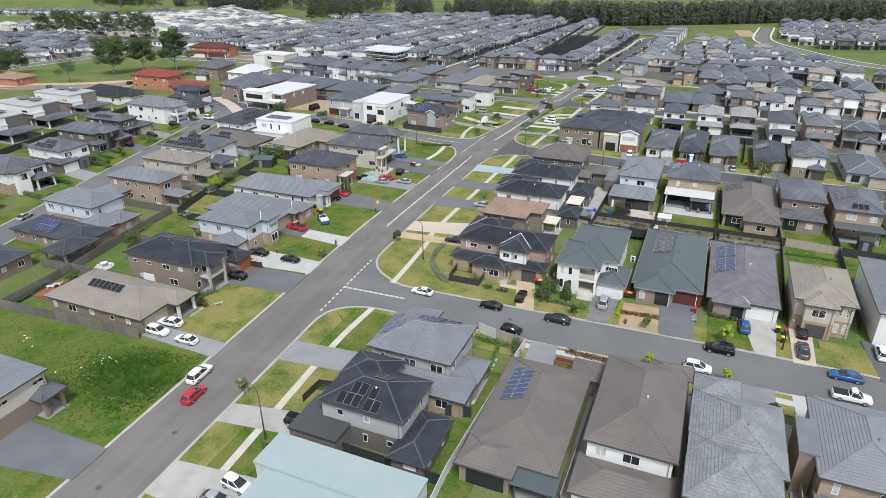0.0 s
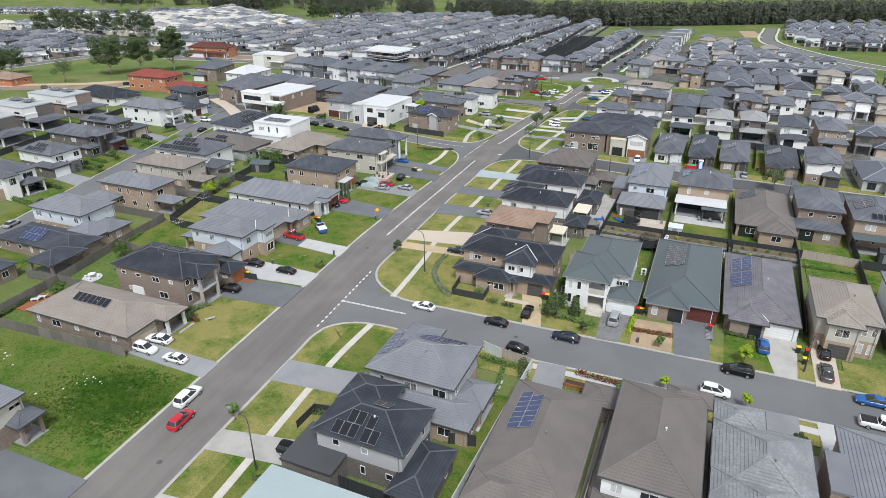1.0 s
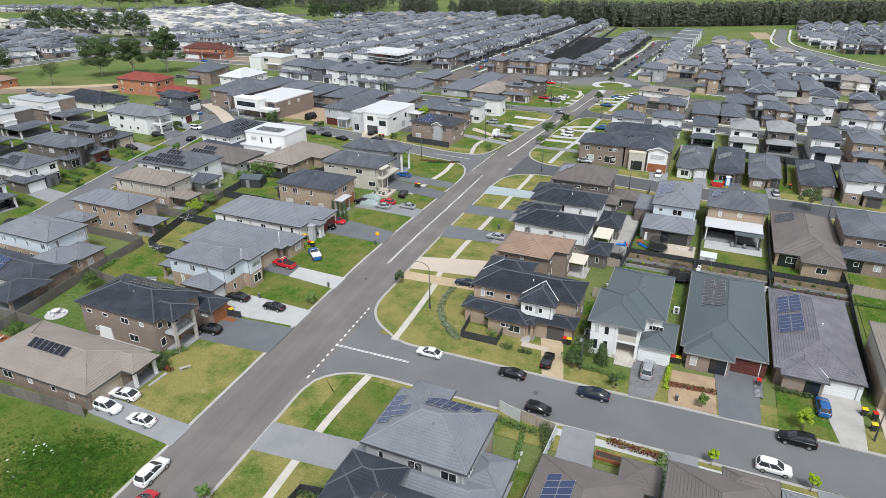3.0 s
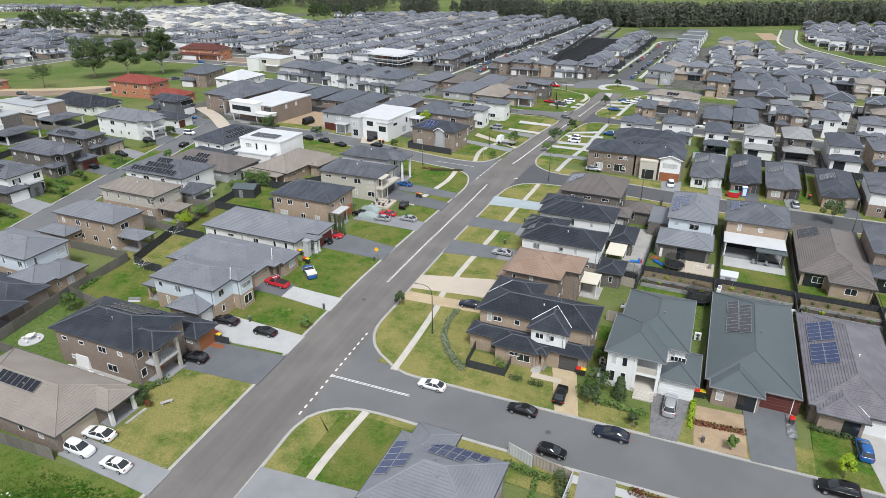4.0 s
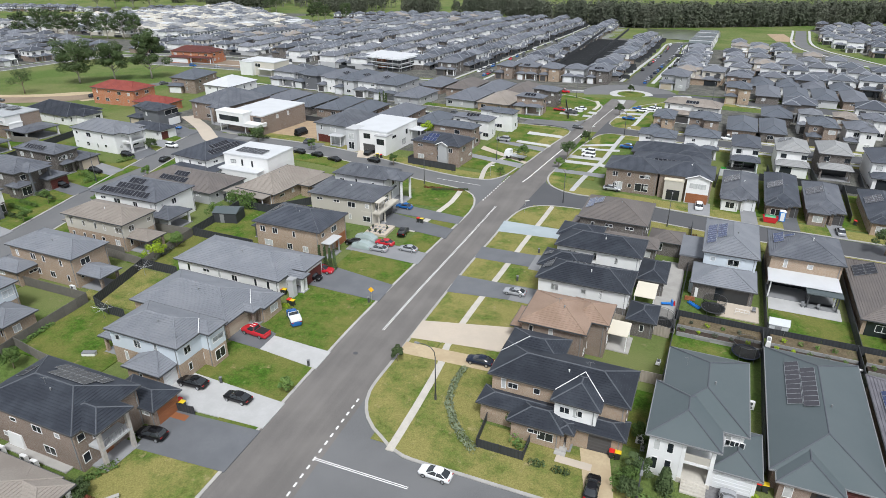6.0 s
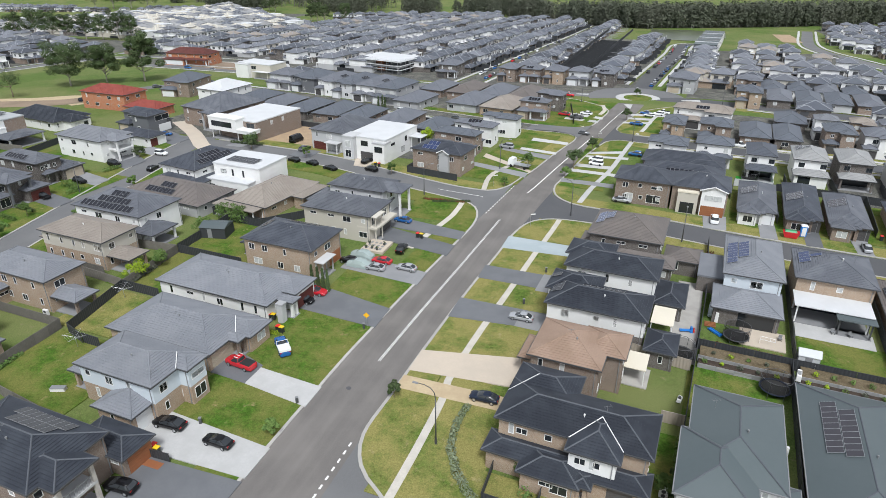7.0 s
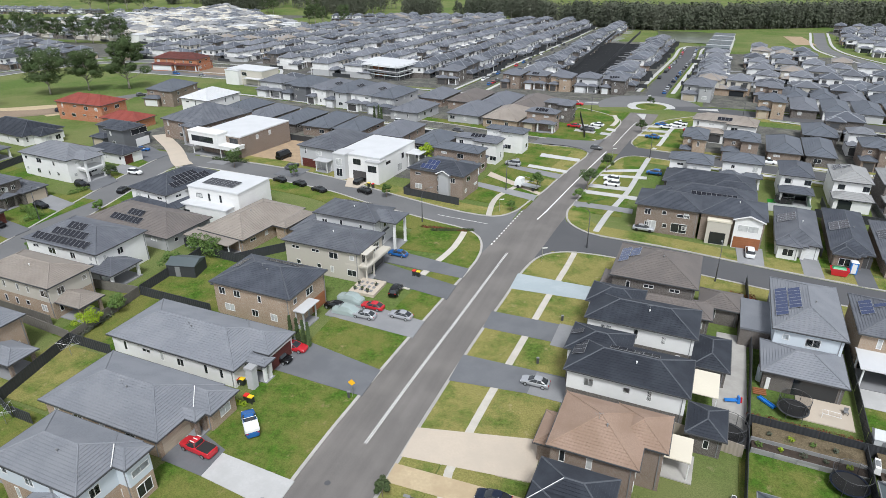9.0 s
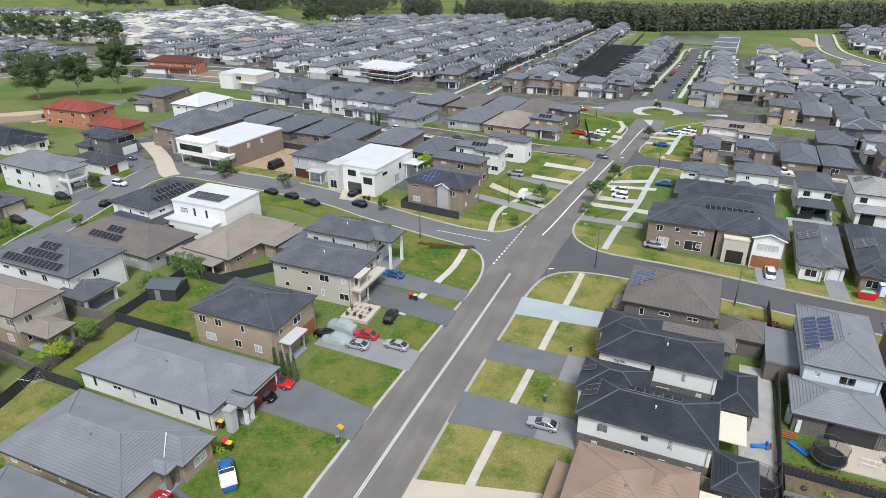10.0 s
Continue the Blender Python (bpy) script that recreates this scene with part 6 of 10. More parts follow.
for name, x, y, w, d, r, roof, wall, st in (
    ("", -71.7, 135.1, 10, 17.8, -3, "tile_slate", "brick_brown", 1), ("", -61.0, 134.4, 10, 15, -5, "tile_slate", "brick_brown", 1), ("", -47.1, 132.6, 10.6, 16, -5, "tile_mid", "brick_brown", 1),
    ("", -33.6, 127.6, 9.6, 14, -7, "tile_slate", "brick_dark", 1), ("", -84, 136, 10, 18, -6, "tile_slate", "brick_dark", 1), ("", -96.5, 139, 10.5, 18, -6, "tile_mid", "brick_brown", 1), ("", -110, 144, 11, 18, -6, "tile_slate", "brick_brown", 1), ("", -124, 146, 13, 16, -6, "roof_white", "render_white", 2),
    ("", -19.5, 113.0, 13, 10.4, -8, "tile_slate", "brick_brown", 2), ("", -17.4, 124.6, 13, 9.0, -7, "tile_mid", "render_white", 2), ("", -13.1, 136.0, 12, 8.6, -7, "tile_slate", "render_white", 2), ("", -9.5, 160.6, 10, 10.0, -8, "tile_mid", "brick_brown", 2),
    ("", -20.6, 162.0, 12.5, 18, -8, "tile_tan", "brick_tan", 1), ("", -34.0, 165.0, 12, 18, -8, "tile_mid", "render_grey", 1), ("", -18.3, 183.0, 11, 20, -6, "tile_umber", "brick_brown", 1), ("", -30.1, 184.0, 11, 20, -6, "tile_mid", "brick_brown", 1), ("", -42.4, 186.5, 11, 20, -6, "tile_umber", "brick_brown", 1), ("", -7.0, 176.4, 10, 10, -8, "tile_mid", "brick_dark", 2),
    ("", -54.7, 163.0, 11, 16, -8, "tile_mid", "render_grey", 1), ("", -66.4, 167.5, 10, 22, -8, "tile_slate", "render_grey", 2), ("", -76.5, 170.5, 9.4, 24, -8, "tile_mid", "render_white", 2), ("", -87.0, 174.0, 9.6, 24, -8, "tile_slate", "render_grey", 2), ("", -97.4, 177.5, 9.0, 22, -8, "tile_mid", "render_white", 2), ("", -107.9, 181.0, 12, 20, -8, "tile_slate", "render_dark", 2), ("", -122, 184.5, 12, 16, -8, "tile_mid", "render_grey", 2),
    ("", -55.5, 189.0, 11, 17, -7, "tile_mid", "brick_brown", 1), ("", -149.1, 156.5, 12.5, 20, 6, "tile_slate", "brick_brown", 2),
    ("", 45.6, 126.4, 9.2, 12.0, -4, "tile_slate", "render_white", 2), ("", 34.5, 124.0, 10.0, 11.0, -4, "tile_slate", "render_white", 2), ("", 46.4, 147.8, 9.0, 12.0, -4, "tile_slate", "brick_brown", 2), ("", 33.5, 146.0, 6.4, 14.0, -5, "tile_slate", "brick_tan", 2),
    ("", 57.2, 151.0, 8.6, 17.0, -4, "tile_slate", "brick_brown", 1), ("", 65.0, 150.4, 7.4, 18.0, -4, "tile_slate", "brick_dark", 1), ("", 69.0, 172.4, 9.2, 14.0, -5, "tile_slate", "brick_dark", 1), ("", 46.6, 164.6, 17.6, 12.0, -10, "tile_tan", "render_white", 2),
    ("", 77.8, 150.4, 7.8, 14.0, -3, "tile_slate", "brick_brown", 2), ("", 87.0, 148.4, 7.8, 14.0, -3, "tile_mid", "render_white", 2), ("", 98.4, 144.0, 7.4, 14.0, -8, "tile_mid", "render_white", 2), ("", 76.0, 164.2, 6.6, 11.0, -3, "tile_grey", "render_white", 2), ("", 84.7, 163.0, 6.4, 11.0, -6, "tile_tan", "brick_tan", 2), ("", 92.6, 163.0, 6.6, 12.0, -6, "tile_mid", "render_white", 2), ("", 104.0, 158.6, 6.6, 12.0, -5, "tile_tan", "brick_tan", 2),
    ("", 36.8, 229.5, 11, 16, -8, "tile_mid", "render_grey", 2), ("", 59.0, 205.0, 8.8, 14.0, -4, "tile_slate", "brick_tan", 2), ("", 61.2, 235.0, 9.6, 12.0, -5, "tile_mid", "brick_brown", 2),
    *[("", 69.4 + 9.4 * k, 209.6 - 0.8 * k + 24 * q, 8.4, 19.0, -5, "tile_slate" if (k + q) % 3 else "tile_mid", ("brick_dark", "render_white", "render_grey", "brick_brown")[k], 1) for q in (0, 1) for k in range(4)],
    ("", -93.0, -8.0, 15, 11, -8, "tile_mid", "brick_brown", 2), ("", -88.0, -25.0, 15, 11, -8, "tile_slate", "brick_tan", 1),
    ("", -128.0, 18.0, 15, 11, -5, "tile_slate", "brick_brown", 2), ("", -124.0, 2.0, 15, 11, -5, "tile_mid", "brick_tan", 2),
    ("", -38.4, 236.7, 8.8, 14, -5, "tile_mid", "brick_brown", 2), ("", -27.6, 236.4, 9.2, 14, -5, "tile_mid", "brick_brown", 2), ("", -16.8, 236.0, 9.4, 14, -5, "tile_mid", "brick_tan", 2), ("", -6.2, 235.6, 9.4, 14, -5, "tile_mid", "render_grey", 2), ("", 4.6, 235.0, 9.6, 14, -5, "tile_mid", "brick_dark", 2), ("", -67.1, 238.1, 9.6, 16, -4, "tile_mid", "brick_dark", 2),
):
    # past y 100 slate and mid tiles turn paler and bluer, haze painted in
    tone = {"tile_slate": "estate_blue_haze", "tile_mid": "estate_mid_haze"}.get(roof, roof) if y > 100 else roof
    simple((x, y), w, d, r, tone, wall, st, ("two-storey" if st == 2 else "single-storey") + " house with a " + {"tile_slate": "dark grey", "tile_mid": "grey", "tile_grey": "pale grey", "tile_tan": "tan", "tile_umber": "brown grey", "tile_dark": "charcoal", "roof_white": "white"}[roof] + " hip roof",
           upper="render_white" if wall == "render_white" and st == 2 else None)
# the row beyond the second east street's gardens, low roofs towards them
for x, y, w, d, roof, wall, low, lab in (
    (55.4, 123.0, 7.0, 11.0, "estate_slate_haze", "render_white", "open", "two-storey white house with a dark verandah roof"), (66.6, 122.6, 7.8, 12.0, "estate_pale", "render_white", "hip", "two-storey white house with stepped grey roofs"),
    (76.2, 123.2, 7.6, 12.0, "estate_pale", "brick_dark", "open", "two-storey dark brick house with a pale grey roof"), (87.0, 119.4, 7.8, 13.0, "estate_slate_haze", "render_white", "hip", "two-storey white house with a dark hip roof"), (96.8, 118.0, 7.8, 13.0, "estate_mid_haze", "brick_tan", "hip", "two-storey tan house with a grey hip roof"),
):
    house((x, y), -3, [(-w, 0, 0, d, 0, H2, "hip"), (-w + 0.2, -3.6, 0.2, 1.2, 0, H1, low, None, wall), (-w + 1.0, d - 1.0, -0.6, d + 3.6, 0, H1, "hip")], roof, wall, None, lab,
          [("w", 0, "S", 0.9, 3.7, 1.3, 1.1, "trim_dark"), ("w", 0, "S", w - 2.2, 3.7, 1.3, 1.1, "trim_dark"), ("skip", 1, "S"), ("skip", 0, "S"), ("o", 1, "S", 0.8, 2.6) if low == "hip" else ("o", 0, "S", 1.0, w - 2.0)] + ([("sol", 0, "W", 2.4, 0.8, 3, 2, "solar_pale")] if x in (66.6, 96.8) else []), group="houses of the estate", detail=1)
# the row across the western street
house((-105.8, 44.0), -4, [(-16.0, 0, 0, 9.4, 0, H2, "hip"), (-5.0, 2.0, 2.2, 8.0, 0, H2, "open", None, "render_dark"), (-5.2, 5.6, 2.6, 11.4, 0, H1, "hip"), (-3.0, -1.0, 1.6, 3.4, 0, H1, "hip")], "tile_mid", "brick_dark", None, "two-storey dark brick house with tall piers, grey roof",
      [("g", 2, "E", 0.5, 4.4, "door_red"), ("w", 3, "E", 0.7, 0.5, 2.2, 1.9), ("w", 0, "E", 1.2, 3.5, 1.2, 1.3), ("skip", 3, "E")], detail=1)
house((-109.8, 58.2), -4, [(-15.4, 0, 0, 7.0, 0, H2, "hip"), (-9.0, 5.0, 1.6, 11.4, 0, H1, "hip"), (-5.0, 1.0, 1.0, 4.6, 0, H1, "open", None, "brick_dark")], "tile_mid", "brick_dark", None, "two-storey dark brick house, grey roof with solar panels",
      [("g", 1, "E", 0.6, 4.6, "door_beige"), ("sol", 0, "S", 3.6, 0.7, 7, 1, "solar_black"), ("w", 0, "E", 0.8, 3.6, 0.8, 1.0), ("w", 0, "E", 2.4, 3.6, 0.8, 1.0), ("w", 0, "E", 4.0, 3.6, 0.8, 1.0)], detail=1)
house((-100.3, 27.6), -6, [(-14.2, 0, 0, 9.0, 0, H2, "hip"), (-6.2, -1.6, 1.4, 4.0, 0, H1, "hip"), (-1.6, 3.8, 1.6, 6.8, 0, 3.2, "flat", "render_grey", "render_dark")], "tile_mid", "brick_dark", "render_white", "two-storey white and dark brick house with solar panels",
      [("g", 1, "E", 0.6, 4.2, "door_white"), ("d", 2, "E", 0.8, "door_dark"), ("sol", 0, "S", 3.2, 0.6, 7, 1, "solar_black"), ("sol", 0, "S", 5.4, 2.3, 4, 1, "solar_black"), ("w", 0, "E", 1.0, 3.6, 2.0, 1.3), ("w", 0, "E", 6.0, 3.6, 1.6, 1.3), ("w", 0, "E", 6.4, 0.6, 1.6, 1.8), ("skip", 1, "E")], detail=1)
house((-97.6, 9.6), -8, [(-15.0, 0, 0, 10.6, 0, H2, "hip"), (-4.0, 5.4, 2.2, 10.8, 0, H1, "open", "tile_mid", "render_white"), (-2.6, 1.4, 1.8, 5.2, 0, H2, "hip", None, "render_white")], "tile_mid", "brick_tan", "render_white", "two-storey brick and white house with a grey roof",
      [("w", 0, "E", 6.6, 3.5, 0.9, 1.3, "trim_dark"), ("w", 0, "E", 8.0, 3.5, 0.9, 1.3, "trim_dark"), ("o", 0, "E", 5.6, 4.0), ("w", 2, "E", 0.8, 3.4, 1.6, 1.6)], detail=1)
# pale modern houses behind it, with verandahs
for hx, hy, wl_ in ((-150.6, 61.4, "brick_dark"), (-152.4, 79.0, "brick_brown"), (-146.0, 44.0, "brick_dark")):
    house((hx, hy), -6, [(-19.0, 0, 0, 10.6, 0, 6.4, "flat", "roof_pewter", wl_), (-19.3, -0.4, 0.2, 4.4, 4.0, 6.5, "flat", "roof_pewter", "render_white"), (-2.0, -0.6, 8.4, 10.4, 0, H1, "open", "tile_mid", "trim_white"), (-3.2, 0.2, 0.4, 4.4, 0, 4.2, "flat", "render_white", "render_white")], "roof_pewter", wl_, None, "pale two-storey modern house with a grey verandah",
          [("w", 1, "S", 1.4, 4.6, 1.6, 0.6, "trim_dark"), ("w", 1, "S", 15.0, 4.6, 2.6, 0.6, "trim_dark"), ("w", 0, "S", 5.0, 0.8, 1.2, 1.2, "trim_dark"), ("w", 0, "S", 10.0, 0.8, 1.2, 1.2, "trim_dark"), ("sol", 0, "S", 3.0, 5.4, 5, 2, "solar_black"), ("sol", 0, "S", 10.0, 5.4, 4, 2, "solar_black"), ("o", 3, "E", 0.4, 3.0)], detail=1, pitch=3.0)
house((-149.8, 97.0), -8, [(-24.0, 0, 0, 13.0, 0, H1, "hip"), (-4.0, 3.0, 4.0, 10.0, 0, H1, "hip")], "tile_dark", "render_white", None, "single-storey white house with a charcoal tiled roof", [("w", 1, "E", 1.0, 0.7, 2.0, 1.4), ("w", 1, "E", 4.0, 0.7, 1.6, 1.4)], detail=1)
# old brick houses by the park
simple((-151.5, 127.4), 21.0, 11.0, -2, "tile_red", "brick_red", 2, "two-storey orange brick house with a red tiled roof", "old houses", [(2.0, -3.0, 17.0, 6.0, 0, H1, "hip", "tile_red", "brick_red")])
simple((-205.3, 236.1), 26.0, 17.0, 4, "tile_maroon", "brick_red", 2, "two-storey orange brick house with a dark red roof", "old houses")
simple((-228, 118.0), 16.0, 11.0, 0, "tile_brown", "brick_red", 1, "low brick house with a brown tiled roof", "old houses")
house((-146.5, 207.0), -8, [(-20, 2, 0, 13, 0, 6.0, "flat"), (-20, 0, -12, 4, 0, 5.6, "flat", "roof_white", "render_white"), (-9, -0.6, 0, 4, 0, 3.0, "openflat", "roof_white", "render_beige")], "roof_white", "render_beige", None, "two-storey cream rendered house with a flat roof", [("w", 0, "S", 2, 3.6, 3, 1.6), ("w", 0, "S", 8, 3.6, 3, 1.6), ("w", 0, "S", 2, 0.6, 3, 1.8)], detail=1)
house((-97, 243.0), -12, [(-26, 0, 0, 20, 5.4, 5.7, "flat", "roof_white", "render_grey"), (-25.6, 0.4, -0.4, 19.6, 2.7, 3.0, "flat", "render_grey", "render_grey"), (-26, 0, 0, 20, 0, 2.7, "openflat", "render_grey", "render_grey"), (-22, 4, -12, 16, 0, 5.4, "flat", "render_grey", "brick_red"), (-10, 5, -2, 17, 0, 5.4, "flat", "render_grey", "render_dark")], "roof_white", "render_grey", None, "half-built concrete block with scaffolding round it", [], detail=1)
scaffold = new("scaffold")
scaffold.matrix_basis = pose(-97, 243.0, terrain(-97, 243) + 0.1, 0, 0, -12)
tagged(scaffold, "grey steel scaffold along a half-built block", "scaffold")
for k in range(9):
    part("standard", MB().tube([(-26 + 3.25 * k, -1.2, 0), (-26 + 3.25 * k, -1.2, 7.0)], [0.09, 0.09], 6), "alloy", scaffold)
for k in range(6):
    part("standard", MB().tube([(1.2, 4 * k, 0), (1.2, 4 * k, 7.0)], [0.09, 0.09], 6), "alloy", scaffold)
for q in (1.9, 3.8, 5.7):
    part("deck_board", MB().box(-26, -1.5, q, 0.2, -0.5, q + 0.12), "fence_pale", scaffold)
    part("deck_board", MB().box(0.5, -1.0, q, 1.5, 20, q + 0.12), "fence_pale", scaffold)

# rows of like houses: one of each kind, then copies
FAR = []
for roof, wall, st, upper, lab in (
    ("estate_slate_haze", "brick_brown", 2, "render_white", "far two-storey brown brick house with a grey roof"), ("estate_mid_haze", "render_grey", 2, "render_white", "far two-storey grey and white house, grey roof"),
    ("estate_slate_haze", "brick_dark", 2, None, "far two-storey dark brick house with a dark roof"), ("estate_mid_haze", "render_white", 2, None, "far two-storey white house with a grey roof"),
    ("estate_mid_haze", "brick_tan", 1, None, "far single-storey tan brick house with a grey roof"), ("estate_blue_haze", "render_grey", 1, None, "far single-storey grey house with a blue grey roof"),
    ("estate_mid_haze", "brick_tan", 2, "render_beige", "far two-storey tan house with a grey roof"), ("estate_cream", "render_beige", 2, None, "far two-storey cream house with a cream roof"),
    ("estate_blue_haze", "brick_dark", 2, "render_white", "far two-storey white and dark house, slate roof"), ("roof_white", "render_white", 2, None, "far two-storey white house with a pale roof"),
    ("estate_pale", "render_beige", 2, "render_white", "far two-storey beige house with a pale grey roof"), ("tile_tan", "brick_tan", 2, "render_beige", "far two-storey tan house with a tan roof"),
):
    k = len(FAR)
    if st == 2:
        lo, up = (-9.7, -4.6) if k % 2 else (-4.9, 0.2), (-4.9, 0.1) if k % 2 else (-9.7, -4.6)
        bl = [(-9.6, -3.6, 0, 5.6, 0, H2, "hip"), (lo[0], -7.2, lo[1], -1.0, 0, H1, "hip"), (up[0], -5.4, up[1], -1.0, 0, H2 if k % 3 else H1, "hip"), (-8.6, 3.8, -0.8, 8.6, 0, H1, "hip")]
        if k == 9:
            bl = [(-9.6, -5.0, 0, 7.0, 0, 6.0, "flat"), (-9.7, -7.4, -4.6, -3.0, 0, 3.0, "flat"), (-4.4, -6.0, 0, -3.0, 0, 5.6, "flat")]
    else:
        bl = [(-9.6, -7.0, 0, 8.4, 0, H1, "hip"), (-5.0, -8.6, 0.1, -1.0, 0, H1, "hip")]
        lo = (-5.0, 0.1)
    p = house((0, -2000), 0, bl, roof, wall, upper, lab, (), group="houses of the estate", detail=0, wins=False)
    fg, _ = wall_frame(bl[1], "S", 0.42)
    part("garage_door", garage_mesh(3.2, ("door_dark", "door_white", "door_beige")[k % 3]), None, p, at=fg @ Matrix.Translation((0.5, 0, 0)))
    hz = 3.55 if st == 2 else 0.9
    if st == 2 and k != 9:
        px = up[0] + 0.5
        part("porch", MB().box(px, -6.6, 2.7, px + 4.0, -5.0, 3.0).box(px + 0.1, -6.5, 0, px + 0.4, -6.2, 2.7).box(px + 3.6, -6.5, 0, px + 3.9, -6.2, 2.7), "render_white" if k % 2 else "trim_grey", p)
    spots = [(0, "E", 1.4, 1.8), (0, "E", 5.8, 1.2), (0, "W", 1.6, 1.2), (0, "W", 5.4, 1.8), (0, "N", 1.4, 1.8), (0, "N", 5.8, 1.8)]
    if st == 2:
        spots += [(2, "S", 1.0, 2.2)] if k % 3 else [(0, "S", 1.0, 1.8), (0, "S", 5.8, 1.8)]
    spots += [(3, "N", 4.6, 2.2)] if len(bl) > 3 else []
    for bi, side, u, w_ in spots:
        f_, _ = wall_frame(bl[bi], side, 0.42)
        part("window", far_window_mesh(w_, 1.3, "trim_white" if k % 2 else "trim_dark", "glass_dark"), None, p, at=f_ @ Matrix.Translation((u, 0, hz)))
    f_, _ = wall_frame(bl[2 if st == 2 else 0], "S", 0.42)
    part("window", far_window_mesh(1.8, 1.7, "trim_dark", "glass_dark"), None, p, at=f_ @ Matrix.Translation((1.0, 0, 0.5)))
    f_, _ = wall_frame(bl[3 if len(bl) > 3 else 0], "N", 0.42)
    # flat dark sheet painting the shade of a rear alfresco on the wall
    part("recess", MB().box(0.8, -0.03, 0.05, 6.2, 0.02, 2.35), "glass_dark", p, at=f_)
    FAR.append(p)

ROADS = [smooth_line(r[1], 8.0) for r in roads]
TAKEN = [(h.matrix_basis.translation.x - 6, h.matrix_basis.translation.y + 6) for h in HOUSES if h.matrix_basis.translation.y > -1000]
rnd = random.Random(11)


def clear(x, y, near=9.5, road=13.0):
    if any(abs(a - x) < near and abs(b - y) < near for a, b in TAKEN):
        return False
    return all((p.x - x) ** 2 + (p.y - y) ** 2 > road * road for line in ROADS for p in line)


PLACED = []


def row(x0, y0, x1, y1, step, turn, kinds, jitter=1.0, near=9.5, road=12.5):
    n = int(math.hypot(x1 - x0, y1 - y0) / step)
    for k in range(n + 1):
        t = k / max(n, 1)
        x, y = x0 + (x1 - x0) * t + rnd.uniform(-jitter, jitter), y0 + (y1 - y0) * t + rnd.uniform(-jitter, jitter)
        if not clear(x, y, near, road):
            continue
        TAKEN.append((x, y))
        c, s = math.cos(radians(turn)), math.sin(radians(turn))
        PLACED.append((rnd.choice(kinds), pose(x + 4.8 * c, y + 4.8 * s, terrain(x, y) + 0.05, 0, 0, turn + rnd.uniform(-3, 3)) @ Matrix.Diagonal((rnd.uniform(0.90, 1.08), rnd.uniform(0.84, 1.18), rnd.uniform(0.90, 1.10), 1))))


MIX, TWO, PALE, ONE = (0, 1, 2, 3, 8, 8, 1, 5, 6, 3, 11), (0, 0, 1, 2, 2, 8, 8, 6, 3), (7, 10, 9, 10, 1, 3, 7, 10, 8), (4, 5, 5)
# rows along the streets to the north
row(-36, 258, -30, 600, 10.6, 85, TWO)
row(-74, 262, -64, 600, 10.8, -95, TWO)
row(-1, 252, 10, 456, 10.6, -95, TWO)
row(37, 254, 43, 358, 10.6, 85, MIX)
row(-44, 618, -14, 614, 11, -5, TWO)
for k, x in enumerate((-94, -118, -140, -166, -188, -214, -236, -262, -284)):
    row(x, 246 + 3 * k, x + 12, 640, 11.0, 85 if k % 2 else -95, TWO if k < 4 else MIX)
# the cream-roofed quarter
for k in range(14):
    x = -312 - 21 * k
    row(x, 346 + 3 * k, x + 6, 486 + 0.93 * (-x - 300), 11.4, 85 if k % 2 else -95, PALE)
row(-330, 610, -170, 664, 12, 10, TWO)
row(-330, 636, -170, 690, 12, 190, MIX)
for k in range(6):
    row(-660 + 18 * k, 640 + 8 * k, -640 + 30 * k, 650 + 8 * k, 11, 5, TWO)
row(-650, 676, -530, 700, 11.5, 5, TWO)
row(-920, 590, -690, 636, 12, 5, TWO)
row(-930, 612, -760, 650, 12, 185, MIX)
# the dark quarter west of the park
for k, x in enumerate((-312, -338, -358, -386, -406, -434, -454)):
    row(x, 120, x + 4, 262 + 0.42 * (-x - 312), 10.4, 85 if k % 2 == 0 else -95, (2, 2, 8, 0, 1, 3))
for y in (258, 282, 302, 328, 352, 378, 402):
    row(48 if y < 370 else 66, y - 1, 118 if y < 310 else 106 if y < 340 else 99 if y < 360 else 88, y - 14, 10.6, -8 if (y // 25) % 2 else 172, MIX)
for y, x0, x1 in ((166, 108, 240), (186, 72, 240), (205, 110, 240), (228, 112, 240)):
    row(x0, y, x1, y - 0.14 * (x1 - x0), 10.4, -8, TWO if y == 186 else MIX)
for y, x0, x1 in ((90, 98, 240), (122, 104, 240), (146, 110, 240)):
    row(x0, y, x1, y - 0.12 * (x1 - x0), 10.2, -6, ONE if y == 90 else TWO)
for y, x0, x1 in ((60, 108, 240), (14, 112, 240), (-30, 98, 220), (34, 140, 240)):
    row(x0, y, x1, y - 0.10 * (x1 - x0), 11.2, -5, MIX)
row(-86, 226, -150, 232, 10.8, 175, TWO)
row(-130, 208, -160, 210, 12, -5, MIX)
for x, y0, y1 in ((-186, -10, 60), (-214, -10, 70)):
    row(x, y0, x - 4, y1, 13, 85, MIX)
# beyond the grass bank to the north-east
row(130, 600, 230, 622, 13, -10, TWO, 0.2)
for y, x0 in ((570, 146), (546, 140), (520, 134), (496, 131), (470, 130), (446, 131), (420, 134), (396, 142)):
    row(x0, y, 290, y + 0.12 * (290 - x0), 11.4, -8 if (y // 24) % 2 else 172, TWO, 0.3, 9.5, 11.5)

